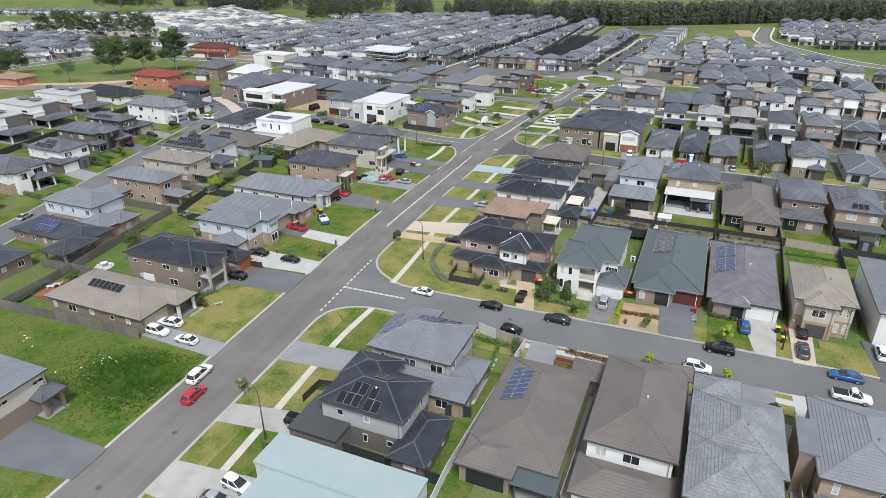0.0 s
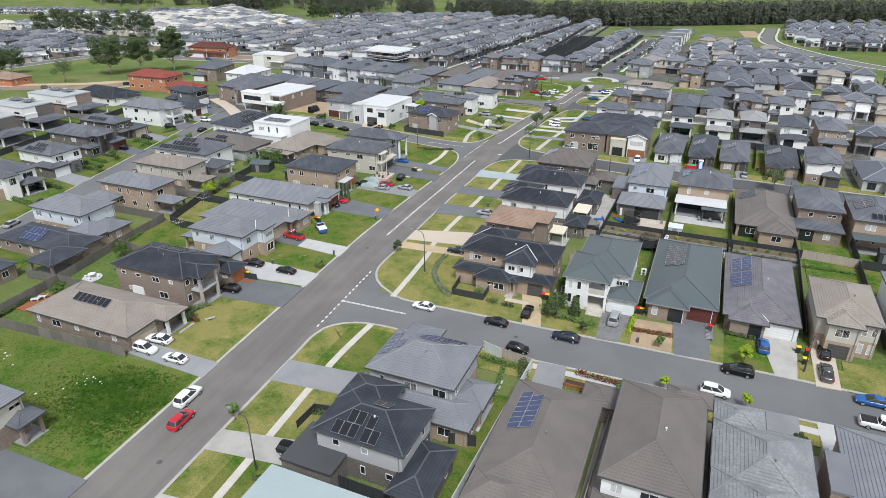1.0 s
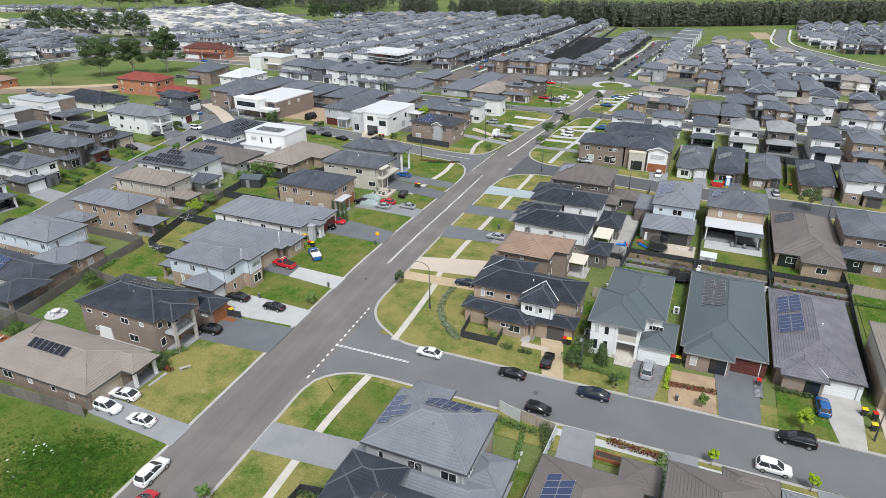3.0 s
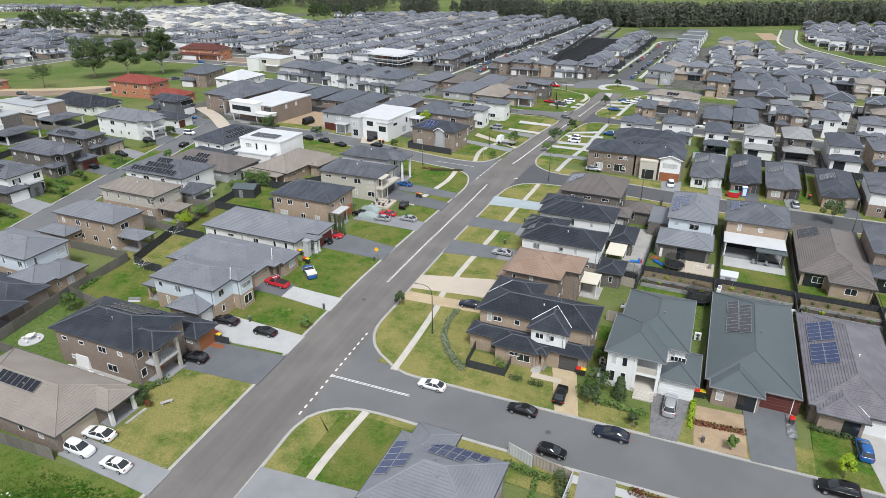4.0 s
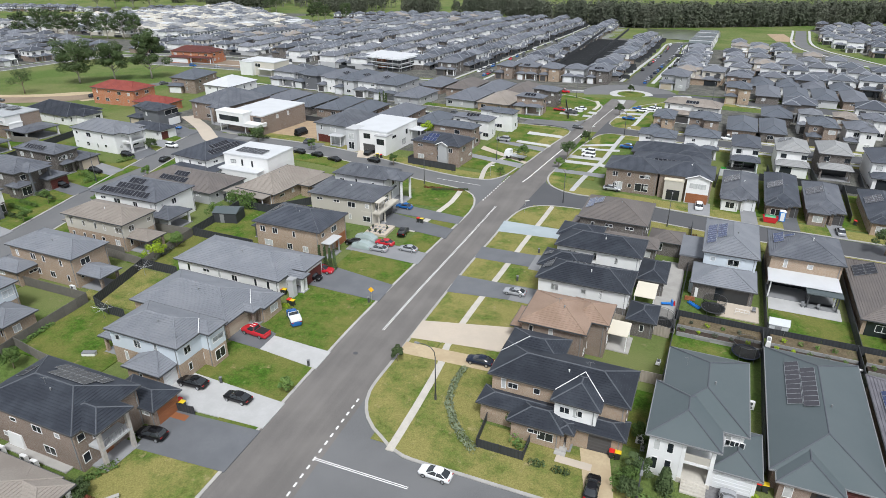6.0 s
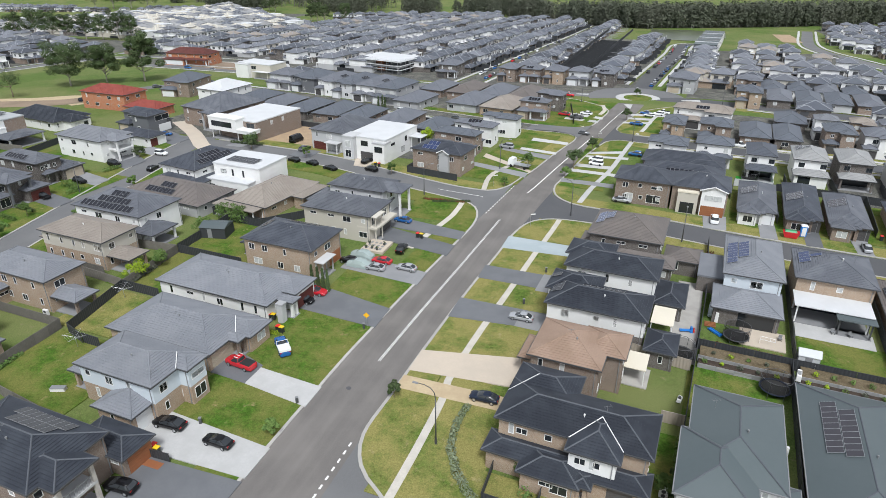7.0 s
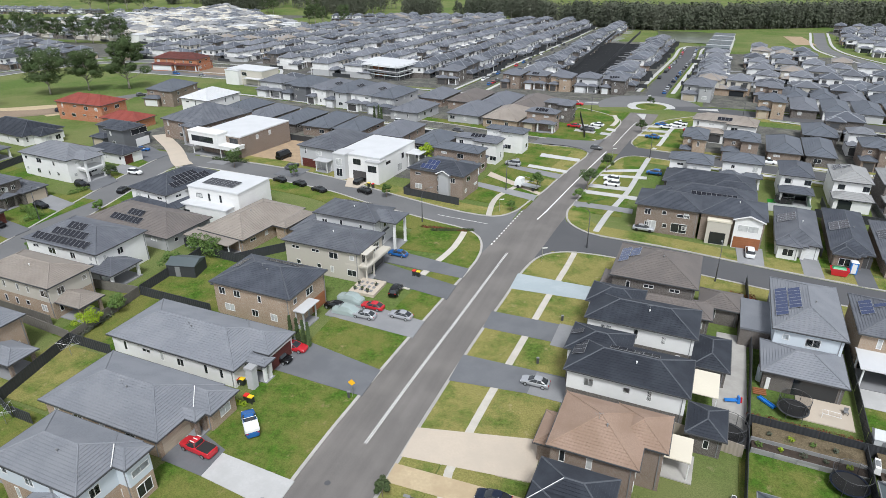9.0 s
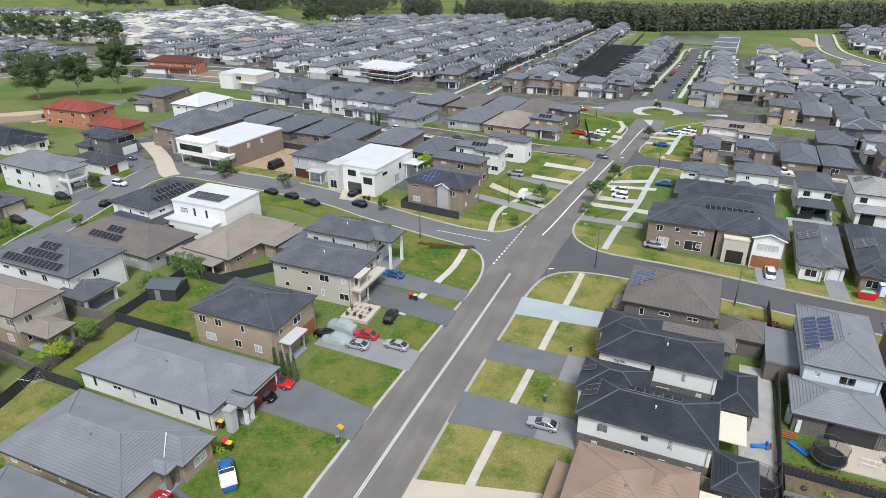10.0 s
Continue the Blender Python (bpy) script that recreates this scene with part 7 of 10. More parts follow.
# terraces with flat roofs by the pond
for k in range(9):
    house((49.0 + 0.9 * k, 372 + 11.0 * k), -5, [(-13.0, 0, 0, 9.6, 0, 6.2, "flat", "metal_grey", "render_white" if k % 2 else "render_dark"), (-13.2, 9.8, 0.2, 10.1, 0, 6.5, "flat", "roof_white" if k % 3 == 0 else "trim_grey", "render_white")], "metal_grey", "render_white", None, "flat-roofed white terrace house with dark metal roofing", [("w", 0, "S", 1.5, 3.6, 2.4, 1.4, "trim_dark"), ("w", 0, "S", 7.5, 3.6, 2.4, 1.4, "trim_dark")], detail=1, group="terraces by the pond")

# the nearest stand as houses of their own; the rest are one far mass
PLACED.sort(key=lambda h: (h[1].translation - Vector((22, -20, 0))).length)
for kind, at in PLACED[:14]:
    copy_thing(FAR[kind], at)
vs, fs, ids, mats = [], [], [], []
PIECES = []


def lo_side(p):
    return FAR.index(p) % 2 == 0 or FAR.index(p) in (4, 5)


for p in FAR:
    got = []
    for o in p.children_recursive:
        m = o.matrix_basis if o.parent == p else o.parent.matrix_basis @ o.matrix_basis
        mat = o.data.materials[0]
        if mat not in mats:
            mats.append(mat)
        got.append(([m @ v.co for v in o.data.vertices], [tuple(f.vertices) for f in o.data.polygons], mats.index(mat)))
    for mat, box in (("fence_dark", (-10.9, 2.0, 0, -10.82, 11.0, 1.8)), ("concrete_grey", (-5.2, -13.0, -0.3, -0.6, -6.6, 0.12) if lo_side(p) else (-9.4, -13.0, -0.3, -4.8, -6.6, 0.12))):
        m = MB().box(*box)
        if M[mat] not in mats:
            mats.append(M[mat])
        got.append(([Vector(v) for v in m.v], m.f, mats.index(M[mat])))
    PIECES.append(got)
for kind, at in PLACED[14:]:
    for pv, pf, mi in PIECES[kind]:
        i = len(vs)
        vs += [tuple(at @ v) for v in pv]
        fs += [tuple(i + k for k in f) for f in pf]
        ids += [mi] * len(pf)
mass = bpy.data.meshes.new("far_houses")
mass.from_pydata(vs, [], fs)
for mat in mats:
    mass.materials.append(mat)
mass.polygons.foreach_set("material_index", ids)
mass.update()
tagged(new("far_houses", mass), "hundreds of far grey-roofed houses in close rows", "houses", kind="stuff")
for p in FAR:
    for o in list(p.children_recursive):
        bpy.data.objects.remove(o)
    bpy.data.objects.remove(p)


# ---- fences ----
def fence_mesh(n, kind):
    def make():
        m, h = MB(), 1.8
        if kind == "fence_timber":
            k = max(2, int(n / 0.16))
            prof = []
            for i in range(k):
                a, b, out = i * n / k, (i + 1) * n / k, -0.02 - 0.012 * ((i * 7) % 3)
                prof += [(a, 0.0), (a + 0.006, out), (b - 0.006, out), (b, 0.0)]
            loop = prof + [(n, 0.04), (0, 0.04)]
            m.loft([[(x, y, z) for x, y in loop] for z in (0.05, h)])
        else:
            prof, k = [], max(4, int(n / 0.2))
            for i in range(k + 1):
                prof.append((i * n / k, -0.025 if i % 2 else 0.025))
            loop = prof + [(x, y + 0.02) for x, y in prof[::-1]]
            m.loft([[(x, y, z) for x, y in loop] for z in (0.05, h)])
            m.box(0, -0.04, h, n, 0.04, h + 0.05)
        return m.mesh("panel", kind)
    return shared(("fence", round(n, 1), kind), make)


def post_mesh(kind):
    return shared(("post", kind), lambda: MB().box(-0.04, -0.04, -0.3, 0.04, 0.04, 1.86).mesh("post", kind))


FENCE_LABEL = {"fence_dark": "dark grey steel panel fence between yards", "fence_timber": "weathered grey timber paling fence", "fence_cream": "beige steel panel fence between yards", "fence_pale": "pale steel panel fence"}


def fence(x0, y0, x1, y1, kind="fence_dark", h=1.0):
    root = new("fence")
    d = math.hypot(x1 - x0, y1 - y0)
    root.matrix_basis = pose(x0, y0, terrain(x0, y0), 0, 0, math.degrees(math.atan2(y1 - y0, x1 - x0))) @ Matrix.Diagonal((1, 1, h, 1))
    tagged(root, FENCE_LABEL[kind], "fence")
    if y0 > 62 or x0 > 78 or x0 < -62:
        part("panel", fence_mesh(round(d, 1), kind), None, root)
        return
    n = max(1, round(d / 2.4))
    w = round(d / n, 1)
    for k in range(n):
        part("panel", fence_mesh(w, kind), None, root, at=Matrix.Translation((k * d / n, 0, 0)))
        if k % 2 == 0:
            part("post", post_mesh(kind), None, root, at=Matrix.Translation((k * d / n, 0, 0)))


D, TI, CR, PA = "fence_dark", "fence_timber", "fence_cream", "fence_pale"
for run in (
    (-58, -29.9, -22.6, -29.7, TI), (-51.0, -29.5, -50.8, -16.0, TI), (-58, -16.1, -50.8, -16.0, TI), (-50.8, -16.0, -52.4, -0.2, TI), (-52.4, -0.2, -46.4, -1.4, TI), (-52.4, -0.2, -53.0, 13.3, TI), (-69, 14.0, -53.0, 13.3, TI),
    (-50.8, 12.7, -53.4, 26.0, D), (-53.4, 26.0, -45.4, 25.6, D), (-53.4, 26.0, -54.2, 40.2, TI), (-66, 39.6, -54.2, 40.2, TI), (-66.0, 27.8, -54.0, 26.4, TI), (-54.2, 40.4, -39.5, 39.6, D), (-54.3, 40.6, -54.4, 56.5, D), (-54.4, 56.5, -39.6, 55.0, D), (-46.5, 11.4, -43.2, 11.2, D), (-50.6, 12.6, -46.5, 11.2, D),
    (-46.4, -1.4, -38.6, -2.6, TI), (-50.8, -15.8, -38.8, -16.6, TI), (-24.6, -3.8, -18.0, -3.4, D, 0.7), (-60, 58.0, -56.5, 70, D), (-47, 55.5, -38, 66, D), (-42.6, 77.5, -38.5, 66.4, D),
    (16.6, 3.1, 16.5, 10.4, D, 0.75), (16.6, 3.1, 22.2, 2.8, D, 0.75), (22.2, 2.8, 22.4, 8.0, D, 0.75), (33.6, 22.3, 36.3, 22.2, CR), (36.2, 20.0, 37.5, 36.0, D), (27.5, 36.0, 36.9, 34.2, CR), (36.2, 20.0, 35.6, 9.0, D), (37.5, 36.0, 39.0, 54.0, D), (39.0, 54.0, 39.8, 78.0, D),
    (37.6, 40.2, 50.2, 39.2, D), (50.2, 39.2, 62.4, 38.6, D), (62.4, 38.6, 75.0, 37.8, D), (75.0, 37.8, 84.4, 36.6, CR), (84.4, 36.6, 96, 35.0, D), (96, 35.0, 120, 33.0, D),
    (47.6, 9.0, 49.8, 39.0, D), (60.2, 8.0, 62.0, 38.4, D), (71.4, 8.0, 74.2, 37.6, D), (74.0, 35.4, 75.1, 62, D), (82.0, 8.0, 84.2, 37.6, D), (84.4, 37.6, 85.6, 62, D), (62.5, 38.8, 64.2, 66, D), (50.4, 39.4, 52.0, 66, D), (94.6, 8, 96, 36, D),
    (34.0, -13.0, 26.4, -11.2, CR, 0.9), (26.4, -11.2, 29.4, -12.4, PA), (34.0, -13.2, 31.2, -41.0, PA), (27.8, -31.2, 31.0, -30.6, D), (31.0, -42.5, 17.5, -41.4, D), (44.0, -41.0, 45.6, -19.6, CR), (55.4, -40, 57.0, -16, CR), (67.6, -40.0, 69.2, -19.0, CR), (80, -40, 81, -20, D), (31.2, -41, 31.0, -60, PA), (44.0, -41.0, 43.0, -60, D),
    (9.2, -34.8, 9.6, -31.2, D, 0.7), (9.6, -31.2, 14.6, -30.6, D, 0.7), (46.0, 115.0, 54.4, 115.0, PA), (54.4, 115.0, 54.8, 123.0, PA), (46.0, 115.0, 44.8, 105.0, D), (55.0, 114.4, 68, 113.0, D), (68, 113.0, 90, 109.0, D), (57.4, 114.2, 57.6, 123, D), (67.6, 113, 67.8, 124, D), (77.2, 112, 78.4, 124, D), (61.3, 100, 62.2, 113.4, D), (71.0, 92, 73, 112, D), (82, 92, 83.6, 110, D), (53.4, 93, 54.4, 114.0, D),
    (-31.5, 97.6, -17.4, 95.4, D), (-31.5, 97.6, -30, 112, D), (-54.5, 118, -53.6, 106, D), (-67.5, 128, -55, 124.5, D), (-88, 130, -20, 122, D), (-110, 150, -40, 150, D), (0.5, 160, -5, 186, D), (66, 190, 130, 176, D), (60, 150, 62, 176, D), (-80, 30, -60, 28.6, TI), (-78, 14, -74, 14, TI), (-130, 26, -138, 96, D), (-138, 74, -112, 72, TI), (-136, 58, -111, 56.4, TI), (-132, 41, -107, 39.6, TI), (-128, 24, -101, 22, TI), (-140, 78, -150, 77, TI),
    (-27, 244, -20, 440, D), (-14, 244, -4, 440, D),
):
    fence(*run)
for k in range(17):
    fence(-36 + k * 0.4, 262 + 11 * k, -2 + k * 0.4, 260 + 11 * k)
for x0, y0, x1, y1 in ((-108, 250, -102, 620), (-156, 250, -150, 620), (-204, 260, -198, 620)):
    structure("bare_yards", sheet(MB(), x0, y0, x1, y1, 0.10, -2), "soil_dark", "dark bare back yards between two rows of houses", "ground")
structure("bare_yards", sheet(MB(), -24, 256, -11, 452, 0.10, -2), "soil_dark", "dark bare back yards between two rows of houses", "ground")


# ---- cars ----
def build_car(kind, paint, plain=False):
    """A car facing +x with its middle at the origin."""
    root = new({"suv": "suv", "ute": "pickup", "trayute": "pickup", "van": "van", "hatch": "hatchback"}.get(kind, "car"))
    L, Wd, roof_z, belt = {"sedan": (4.7, 1.80, 1.44, 0.93), "hatch": (4.15, 1.76, 1.50, 0.95), "suv": (4.65, 1.86, 1.70, 1.05), "ute": (5.2, 1.86, 1.78, 1.08), "trayute": (5.2, 1.84, 1.80, 1.05), "van": (5.5, 1.96, 2.3, 1.15)}[kind]
    w = Wd / 2
    tail = {"sedan": 0.06, "ute": 0.0, "trayute": 0.0}.get(kind, 0.0)
    m, rings = MB(), []
    boot = belt - 0.03 - tail
    for fx, fw, top in ((-0.5, 0.74, boot - 0.26), (-0.495, 0.84, boot - 0.12), (-0.48, 0.91, boot - 0.04), (-0.44, 0.955, boot), (-0.36, 0.99, boot + 0.01), (-0.22, 1.0, belt - 0.01), (0.0, 1.0, belt), (0.16, 1.0, belt - 0.015), (0.25, 0.99, belt - 0.04), (0.34, 0.975, belt - 0.08), (0.41, 0.945, belt - 0.13), (0.455, 0.89, belt - 0.185), (0.482, 0.81, belt - 0.25), (0.496, 0.68, belt - 0.34), (0.5, 0.58, belt - 0.44)):
        x, ww = fx * L, fw * w
        half = [(0.86, 0.24), (0.955, 0.30), (0.985, 0.44), (1.0, 0.62), (0.99, max(0.64, top - 0.14)), (0.955, max(0.66, top - 0.055)), (0.88, max(0.67, top - 0.01)), (0.66, top + 0.015), (0.3, top + 0.035)]
        rings.append([(x, ww * p_, z) for p_, z in half] + [(x, -ww * p_, z) for p_, z in half[::-1]])
    m.loft(rings)
    body = part("body", m, paint, root, smooth=True)
    body.data.set_sharp_from_angle(angle=radians(50))
    a, b, c, d = [q * L for q in {"sedan": (-0.43, -0.25, 0.04, 0.27), "hatch": (-0.485, -0.40, 0.05, 0.31), "suv": (-0.485, -0.42, 0.06, 0.28), "ute": (-0.09, -0.06, 0.12, 0.27), "trayute": (-0.07, -0.05, 0.12, 0.26), "van": (-0.485, -0.475, 0.33, 0.44)}[kind]]

    def outline(x0, x1, hw, z):
        """A rounded plan of the cabin, bowed at the screens: rear, left, front and right in turn."""
        r_, bow = 0.34 * hw, 0.10
        half = [(x0, 0.0), (x0 + bow * 0.3, 0.55 * hw), (x0 + bow + 0.04, 0.86 * hw), (x0 + bow + r_ + 0.1, 0.985 * hw), ((x0 + x1) / 2, hw), (x1 - bow - r_ - 0.1, 0.985 * hw), (x1 - bow - 0.04, 0.86 * hw), (x1 - bow * 0.3, 0.55 * hw), (x1, 0.0)]
        return [(x, y, z) for x, y in half] + [(x, -y, z) for x, y in half[-2:0:-1]]

    levels = []
    for f in (0.0, 0.35, 0.7, 1.0):
        q = f ** 1.15
        levels.append(outline(a + (b - a) * q, d + (c - d) * q, w * (0.93 - 0.17 * q * q - 0.05 * q), belt - 0.06 + (roof_z - 0.13 - belt + 0.06) * f))
    panes = {"rear_window": (0, 1, 14, 15), "windscreen": (6, 7, 8, 9), "side_window": (2, 3, 4, 5), "side_window_right": (10, 11, 12, 13)}
    solid = {"van": ("rear_window",)}.get(kind, ())
    for nm, cols in panes.items():
        m_ = MB()
        for k in range(3):
            for j in cols:
                j2 = (j + 1) % 16
                m_.poly(levels[k][j2], levels[k][j], levels[k + 1][j], levels[k + 1][j2])
        part(nm.replace("_right", ""), m_, paint if nm in solid else "glass_car", root, smooth=True)
    top = levels[3]
    roof_rings = [top]
    for grow, dz in ((0.985, 0.05), (0.92, 0.095), (0.75, 0.12), (0.35, 0.135)):
        mx = (b + c) / 2
        roof_rings.append([(mx + (x - mx) * grow, y * grow, z + dz) for x, y, z in top])
    roof_mb = MB().loft([[(x, y, z - 0.03) for x, y, z in top]] + roof_rings)
    part("roof", roof_mb, paint, root, smooth=True)
    if not plain:
        pil = MB()
        for j in (2, 6, 10, 14) + (() if kind in ("ute", "trayute", "van") else (4, 12)):
            for k in range(3):
                p_, q_ = Vector(levels[k][j]), Vector(levels[k + 1][j])
                out = Vector((0, 0.012 if p_.y > 0 else -0.012, 0))
                pil.tube([tuple(p_ + out), tuple(q_ + out)], [0.045, 0.04], 5)
        part("pillars", pil, paint, root)
    if kind == "ute":
        part("tray", MB().box(-0.47 * L, -w * 0.84, belt - 0.03, -0.1 * L, w * 0.84, belt + 0.04), "rubber", root)
    if kind == "trayute":
        part("tray", MB().box(-0.5 * L, -w, belt + 0.02, -0.075 * L, w, belt + 0.12).box(-0.5 * L, -w, belt + 0.12, -0.075 * L, -w + 0.05, belt + 0.36).box(-0.5 * L, w - 0.05, belt + 0.12, -0.075 * L, w, belt + 0.36).box(-0.5 * L, -w, belt + 0.12, -0.49 * L, w, belt + 0.36), "car_white", root)
        part("headboard", MB().tube([(-0.08 * L, -w, belt), (-0.08 * L, -w * 0.9, roof_z), (-0.08 * L, w * 0.9, roof_z), (-0.08 * L, w, belt)], [0.04] * 4, 6), "car_white", root)
    if kind == "ute":
        part("roof_rack", MB().box(-0.03 * L, -0.6, roof_z, 0.1 * L, -0.52, roof_z + 0.06).box(-0.03 * L, 0.52, roof_z, 0.1 * L, 0.6, roof_z + 0.06).box(-0.03 * L, -0.05, roof_z, 0.1 * L, 0.05, roof_z + 0.05), "trim_white", root)
    def wheel():
        return MB().loft([[(0.33 * math.cos(k * math.pi / 8), y, 0.33 + 0.33 * math.sin(k * math.pi / 8)) for k in range(16)] for y in (-0.11, 0.11)]).mesh("wheel", "rubber")

    def rim():
        return MB().loft([[(0.21 * math.cos(k * math.pi / 8), y, 0.33 + 0.21 * math.sin(k * math.pi / 8)) for k in range(16)] for y in (-0.118, 0.118)]).mesh("rim", "alloy")
    for x in (-0.30 * L, 0.31 * L):
        for s in (-1, 1):
            wh = part("wheel", shared("wheel", wheel), None, root, at=Matrix.Translation((x, s * (w - 0.09), 0)))
            if plain is False:
                part("rim", shared("rim", rim), None, wh)
    for s in () if plain else (-1, 1):
        part("headlight", MB().box(0.465 * L, s * w * 0.62 - 0.18, belt - 0.42, 0.493 * L, s * w * 0.62 + 0.18, belt - 0.28), "lamp_clear", root)
        part("tail_light", MB().box(-0.497 * L, s * w * 0.68 - 0.17, belt - 0.28, -0.48 * L, s * w * 0.68 + 0.17, belt - 0.12), "lamp_red", root)
    return root


CARS = {}
PAINT = {"white": "white", "black": "black", "red": "red", "blue": "blue", "silver": "silver metallic", "grey": "grey metallic", "navy": "dark navy"}
KIND = {"sedan": "sedan", "hatch": "hatchback", "suv": "suv", "ute": "pickup", "trayute": "pickup", "van": "van"}


def car(x, y, heading, kind, colour, where="parked on a concrete driveway", z=0.14):
    key = (kind, colour, y > 84 or x < -80)
    at = pose(x, y, terrain(x, y) + z, 0, 0, heading) @ Matrix.Diagonal((0.9, 0.92, 0.93, 1))
    if key in CARS:
        ob = copy_thing(CARS[key], at)
    else:
        ob = CARS[key] = build_car(kind, "car_" + colour, key[2])
        ob.matrix_basis = at
    return tagged(ob, f"{PAINT[colour]} {KIND[kind]} {where}", "car", "parked cars")


ST, DR = "parked at the kerb of the street", "parked on a concrete driveway"
for x, y, h, k, c, on in (
    (-7.4, -34.6, 90, "suv", "white", ST), (-5.2, -38.6, 90, "hatch", "red", "on the grey asphalt road"), (-20.7, -27.7, -3, "suv", "white", DR), (-20.6, -25.0, 182, "sedan", "white", DR), (-14.9, -28.2, 178, "sedan", "white", DR), (-20.1, -8.4, 184, "hatch", "black", DR), (-22.1, 1.3, 182, "sedan", "black", DR), (-14.6, 0.7, 178, "sedan", "black", DR),
    (13.7, -2.7, 176, "sedan", "white", ST), (26.2, -3.5, 176, "sedan", "black", ST), (30.2, 1.0, 88, "sedan", "black", DR), (31.1, -9.5, -3, "hatch", "black", ST), (37.3, -4.2, 176, "sedan", "navy", ST), (43.7, 3.4, 86, "suv", "silver", DR), (65.2, 2.8, 88, "hatch", "blue", DR), (61.3, -4.8, 176, "suv", "black", ST), (58.2, -10.6, -4, "suv", "white", ST), (73.4, 4.0, 86, "sedan", "black", DR), (72.8, -1.4, 86, "sedan", "grey", DR),
    (77.5, -6.2, 176, "sedan", "blue", ST), (77.2, -11.0, -4, "ute", "white", ST), (83.5, -11.8, -4, "hatch", "red", ST), (83.4, 1.4, 86, "suv", "white", DR), (9.8, -50.0, -10, "hatch", "white", DR), (9.1, -52.6, 0, "sedan", "silver", DR), (11.0, -38.8, 0, "suv", "black", DR), (70.9, -19.5, 86, "suv", "white", DR), (96, -13.6, -4, "suv", "red", ST), (100, -8.2, 176, "sedan", "white", ST),
    (-21.4, 14.4, 173, "ute", "red", DR), (-18.2, 19.8, 134, "trayute", "blue", "with a white tray parked on the grass"), (-22.4, 32.4, -2, "suv", "black", DR), (-22.0, 35.4, 2, "sedan", "red", DR), (-16.3, 46.6, 180, "sedan", "silver", DR), (-16.2, 49.4, 178, "sedan", "red", DR), (-10.9, 48.4, 176, "sedan", "silver", DR), (-22.0, 47.5, 180, "hatch", "black", DR),
    (12.2, 39.2, 178, "sedan", "silver", DR), (12.3, 18.8, 180, "sedan", "navy", DR), (-20.0, 68.0, 176, "sedan", "blue", DR), (-14.8, 55.2, 95, "suv", "black", DR), (21.9, 95.0, -4, "sedan", "silver", "parked on the grass"), (41.2, 90.2, 88, "suv", "white", DR), (12.4, 122.8, 175, "suv", "white", DR), (12.9, 119.4, 175, "suv", "white", DR), (21.9, 131.2, 175, "hatch", "blue", DR), (19.4, 166.3, 172, "sedan", "blue", DR), (49.2, 150.2, -6, "ute", "white", ST),
    (-114.2, 105.0, 20, "sedan", "blue", DR), (-100.9, 88.2, 0, "suv", "white", DR), (-105.8, 76.6, -10, "suv", "black", DR), (-94.0, 77.5, 100, "hatch", "black", ST), (-73.0, 112.4, 80, "van", "black", "parked on bare soil"), (-66.2, 105.6, 80, "sedan", "grey", DR), (-44.5, 101.0, 80, "suv", "black", DR), (-40.6, 95.6, 163, "suv", "black", ST), (-63.4, 95.6, 164, "suv", "black", ST), (-57.4, 94.8, 164, "suv", "black", ST), (-51.0, 92.9, 163, "sedan", "black", ST),
    (-9.8, 210.5, -5, "ute", "red", ST), (2.0, 176.4, 172, "sedan", "white", DR), (-0.2, 169.2, 172, "ute", "grey", DR), (-4.9, 172.6, 172, "sedan", "red", DR), (21.2, 183.9, 172, "sedan", "blue", DR), (22.7, 180.4, 172, "sedan", "white", DR), (25.5, 183.4, 172, "suv", "white", DR), (27.0, 186.6, 172, "ute", "white", DR), (30.0, 178.2, 172, "suv", "red", DR), (-13.1, 126.6, 175, "suv", "silver", DR), (66.0, 63.0, 88, "sedan", "white", DR), (68.0, 85.2, 88, "sedan", "silver", DR), (-86.6, 12.0, 102, "suv", "black", ST), (-96.4, 19.4, -14, "suv", "black", DR), (-102.6, 52.6, -4, "suv", "black", DR), (-103.4, 63.4, -6, "suv", "black", DR), (-74.6, -22, 98, "hatch", "navy", ST), (-77.6, 14.0, 102, "suv", "white", ST),
    (-82.4, 0.6, 100, "sedan", "silver", ST), (97.0, 66.0, -6, "hatch", "white", DR), (106.0, 64.0, -6, "sedan", "white", DR),
):
    car(x, y, h, k, c, on, 0.03 if on == ST or "road" in on else 0.155)
rnd = random.Random(5)
for line, off, n0, n1 in ((NORTH, 3.6, 242, 430), (NORTH, -3.6, 242, 430), (STREET_NW, 3.3, 240, 560), (STREET_NW, -3.3, 240, 560), (CROSS_W, 3.4, -1e3, 1e3), (STREET_W3, 2.8, -1e3, 1e3)):
    pts = smooth_line(line, 6.8)
    for p, s in zip(pts, sides(pts)):
        if n0 < p.y < n1 and rnd.random() < (0.62 if line is NORTH else 0.3) and (p - Vector((15.8, 216, 0))).length > 26:
            q = p + s * off
            car(q.x, q.y, math.degrees(math.atan2(-s.x, s.y)) + (180 if off > 0 else 0), rnd.choice(("sedan", "suv", "hatch", "suv")), rnd.choice(("white", "white", "silver", "black", "grey", "navy", "red", "blue")), ST, 0.04)


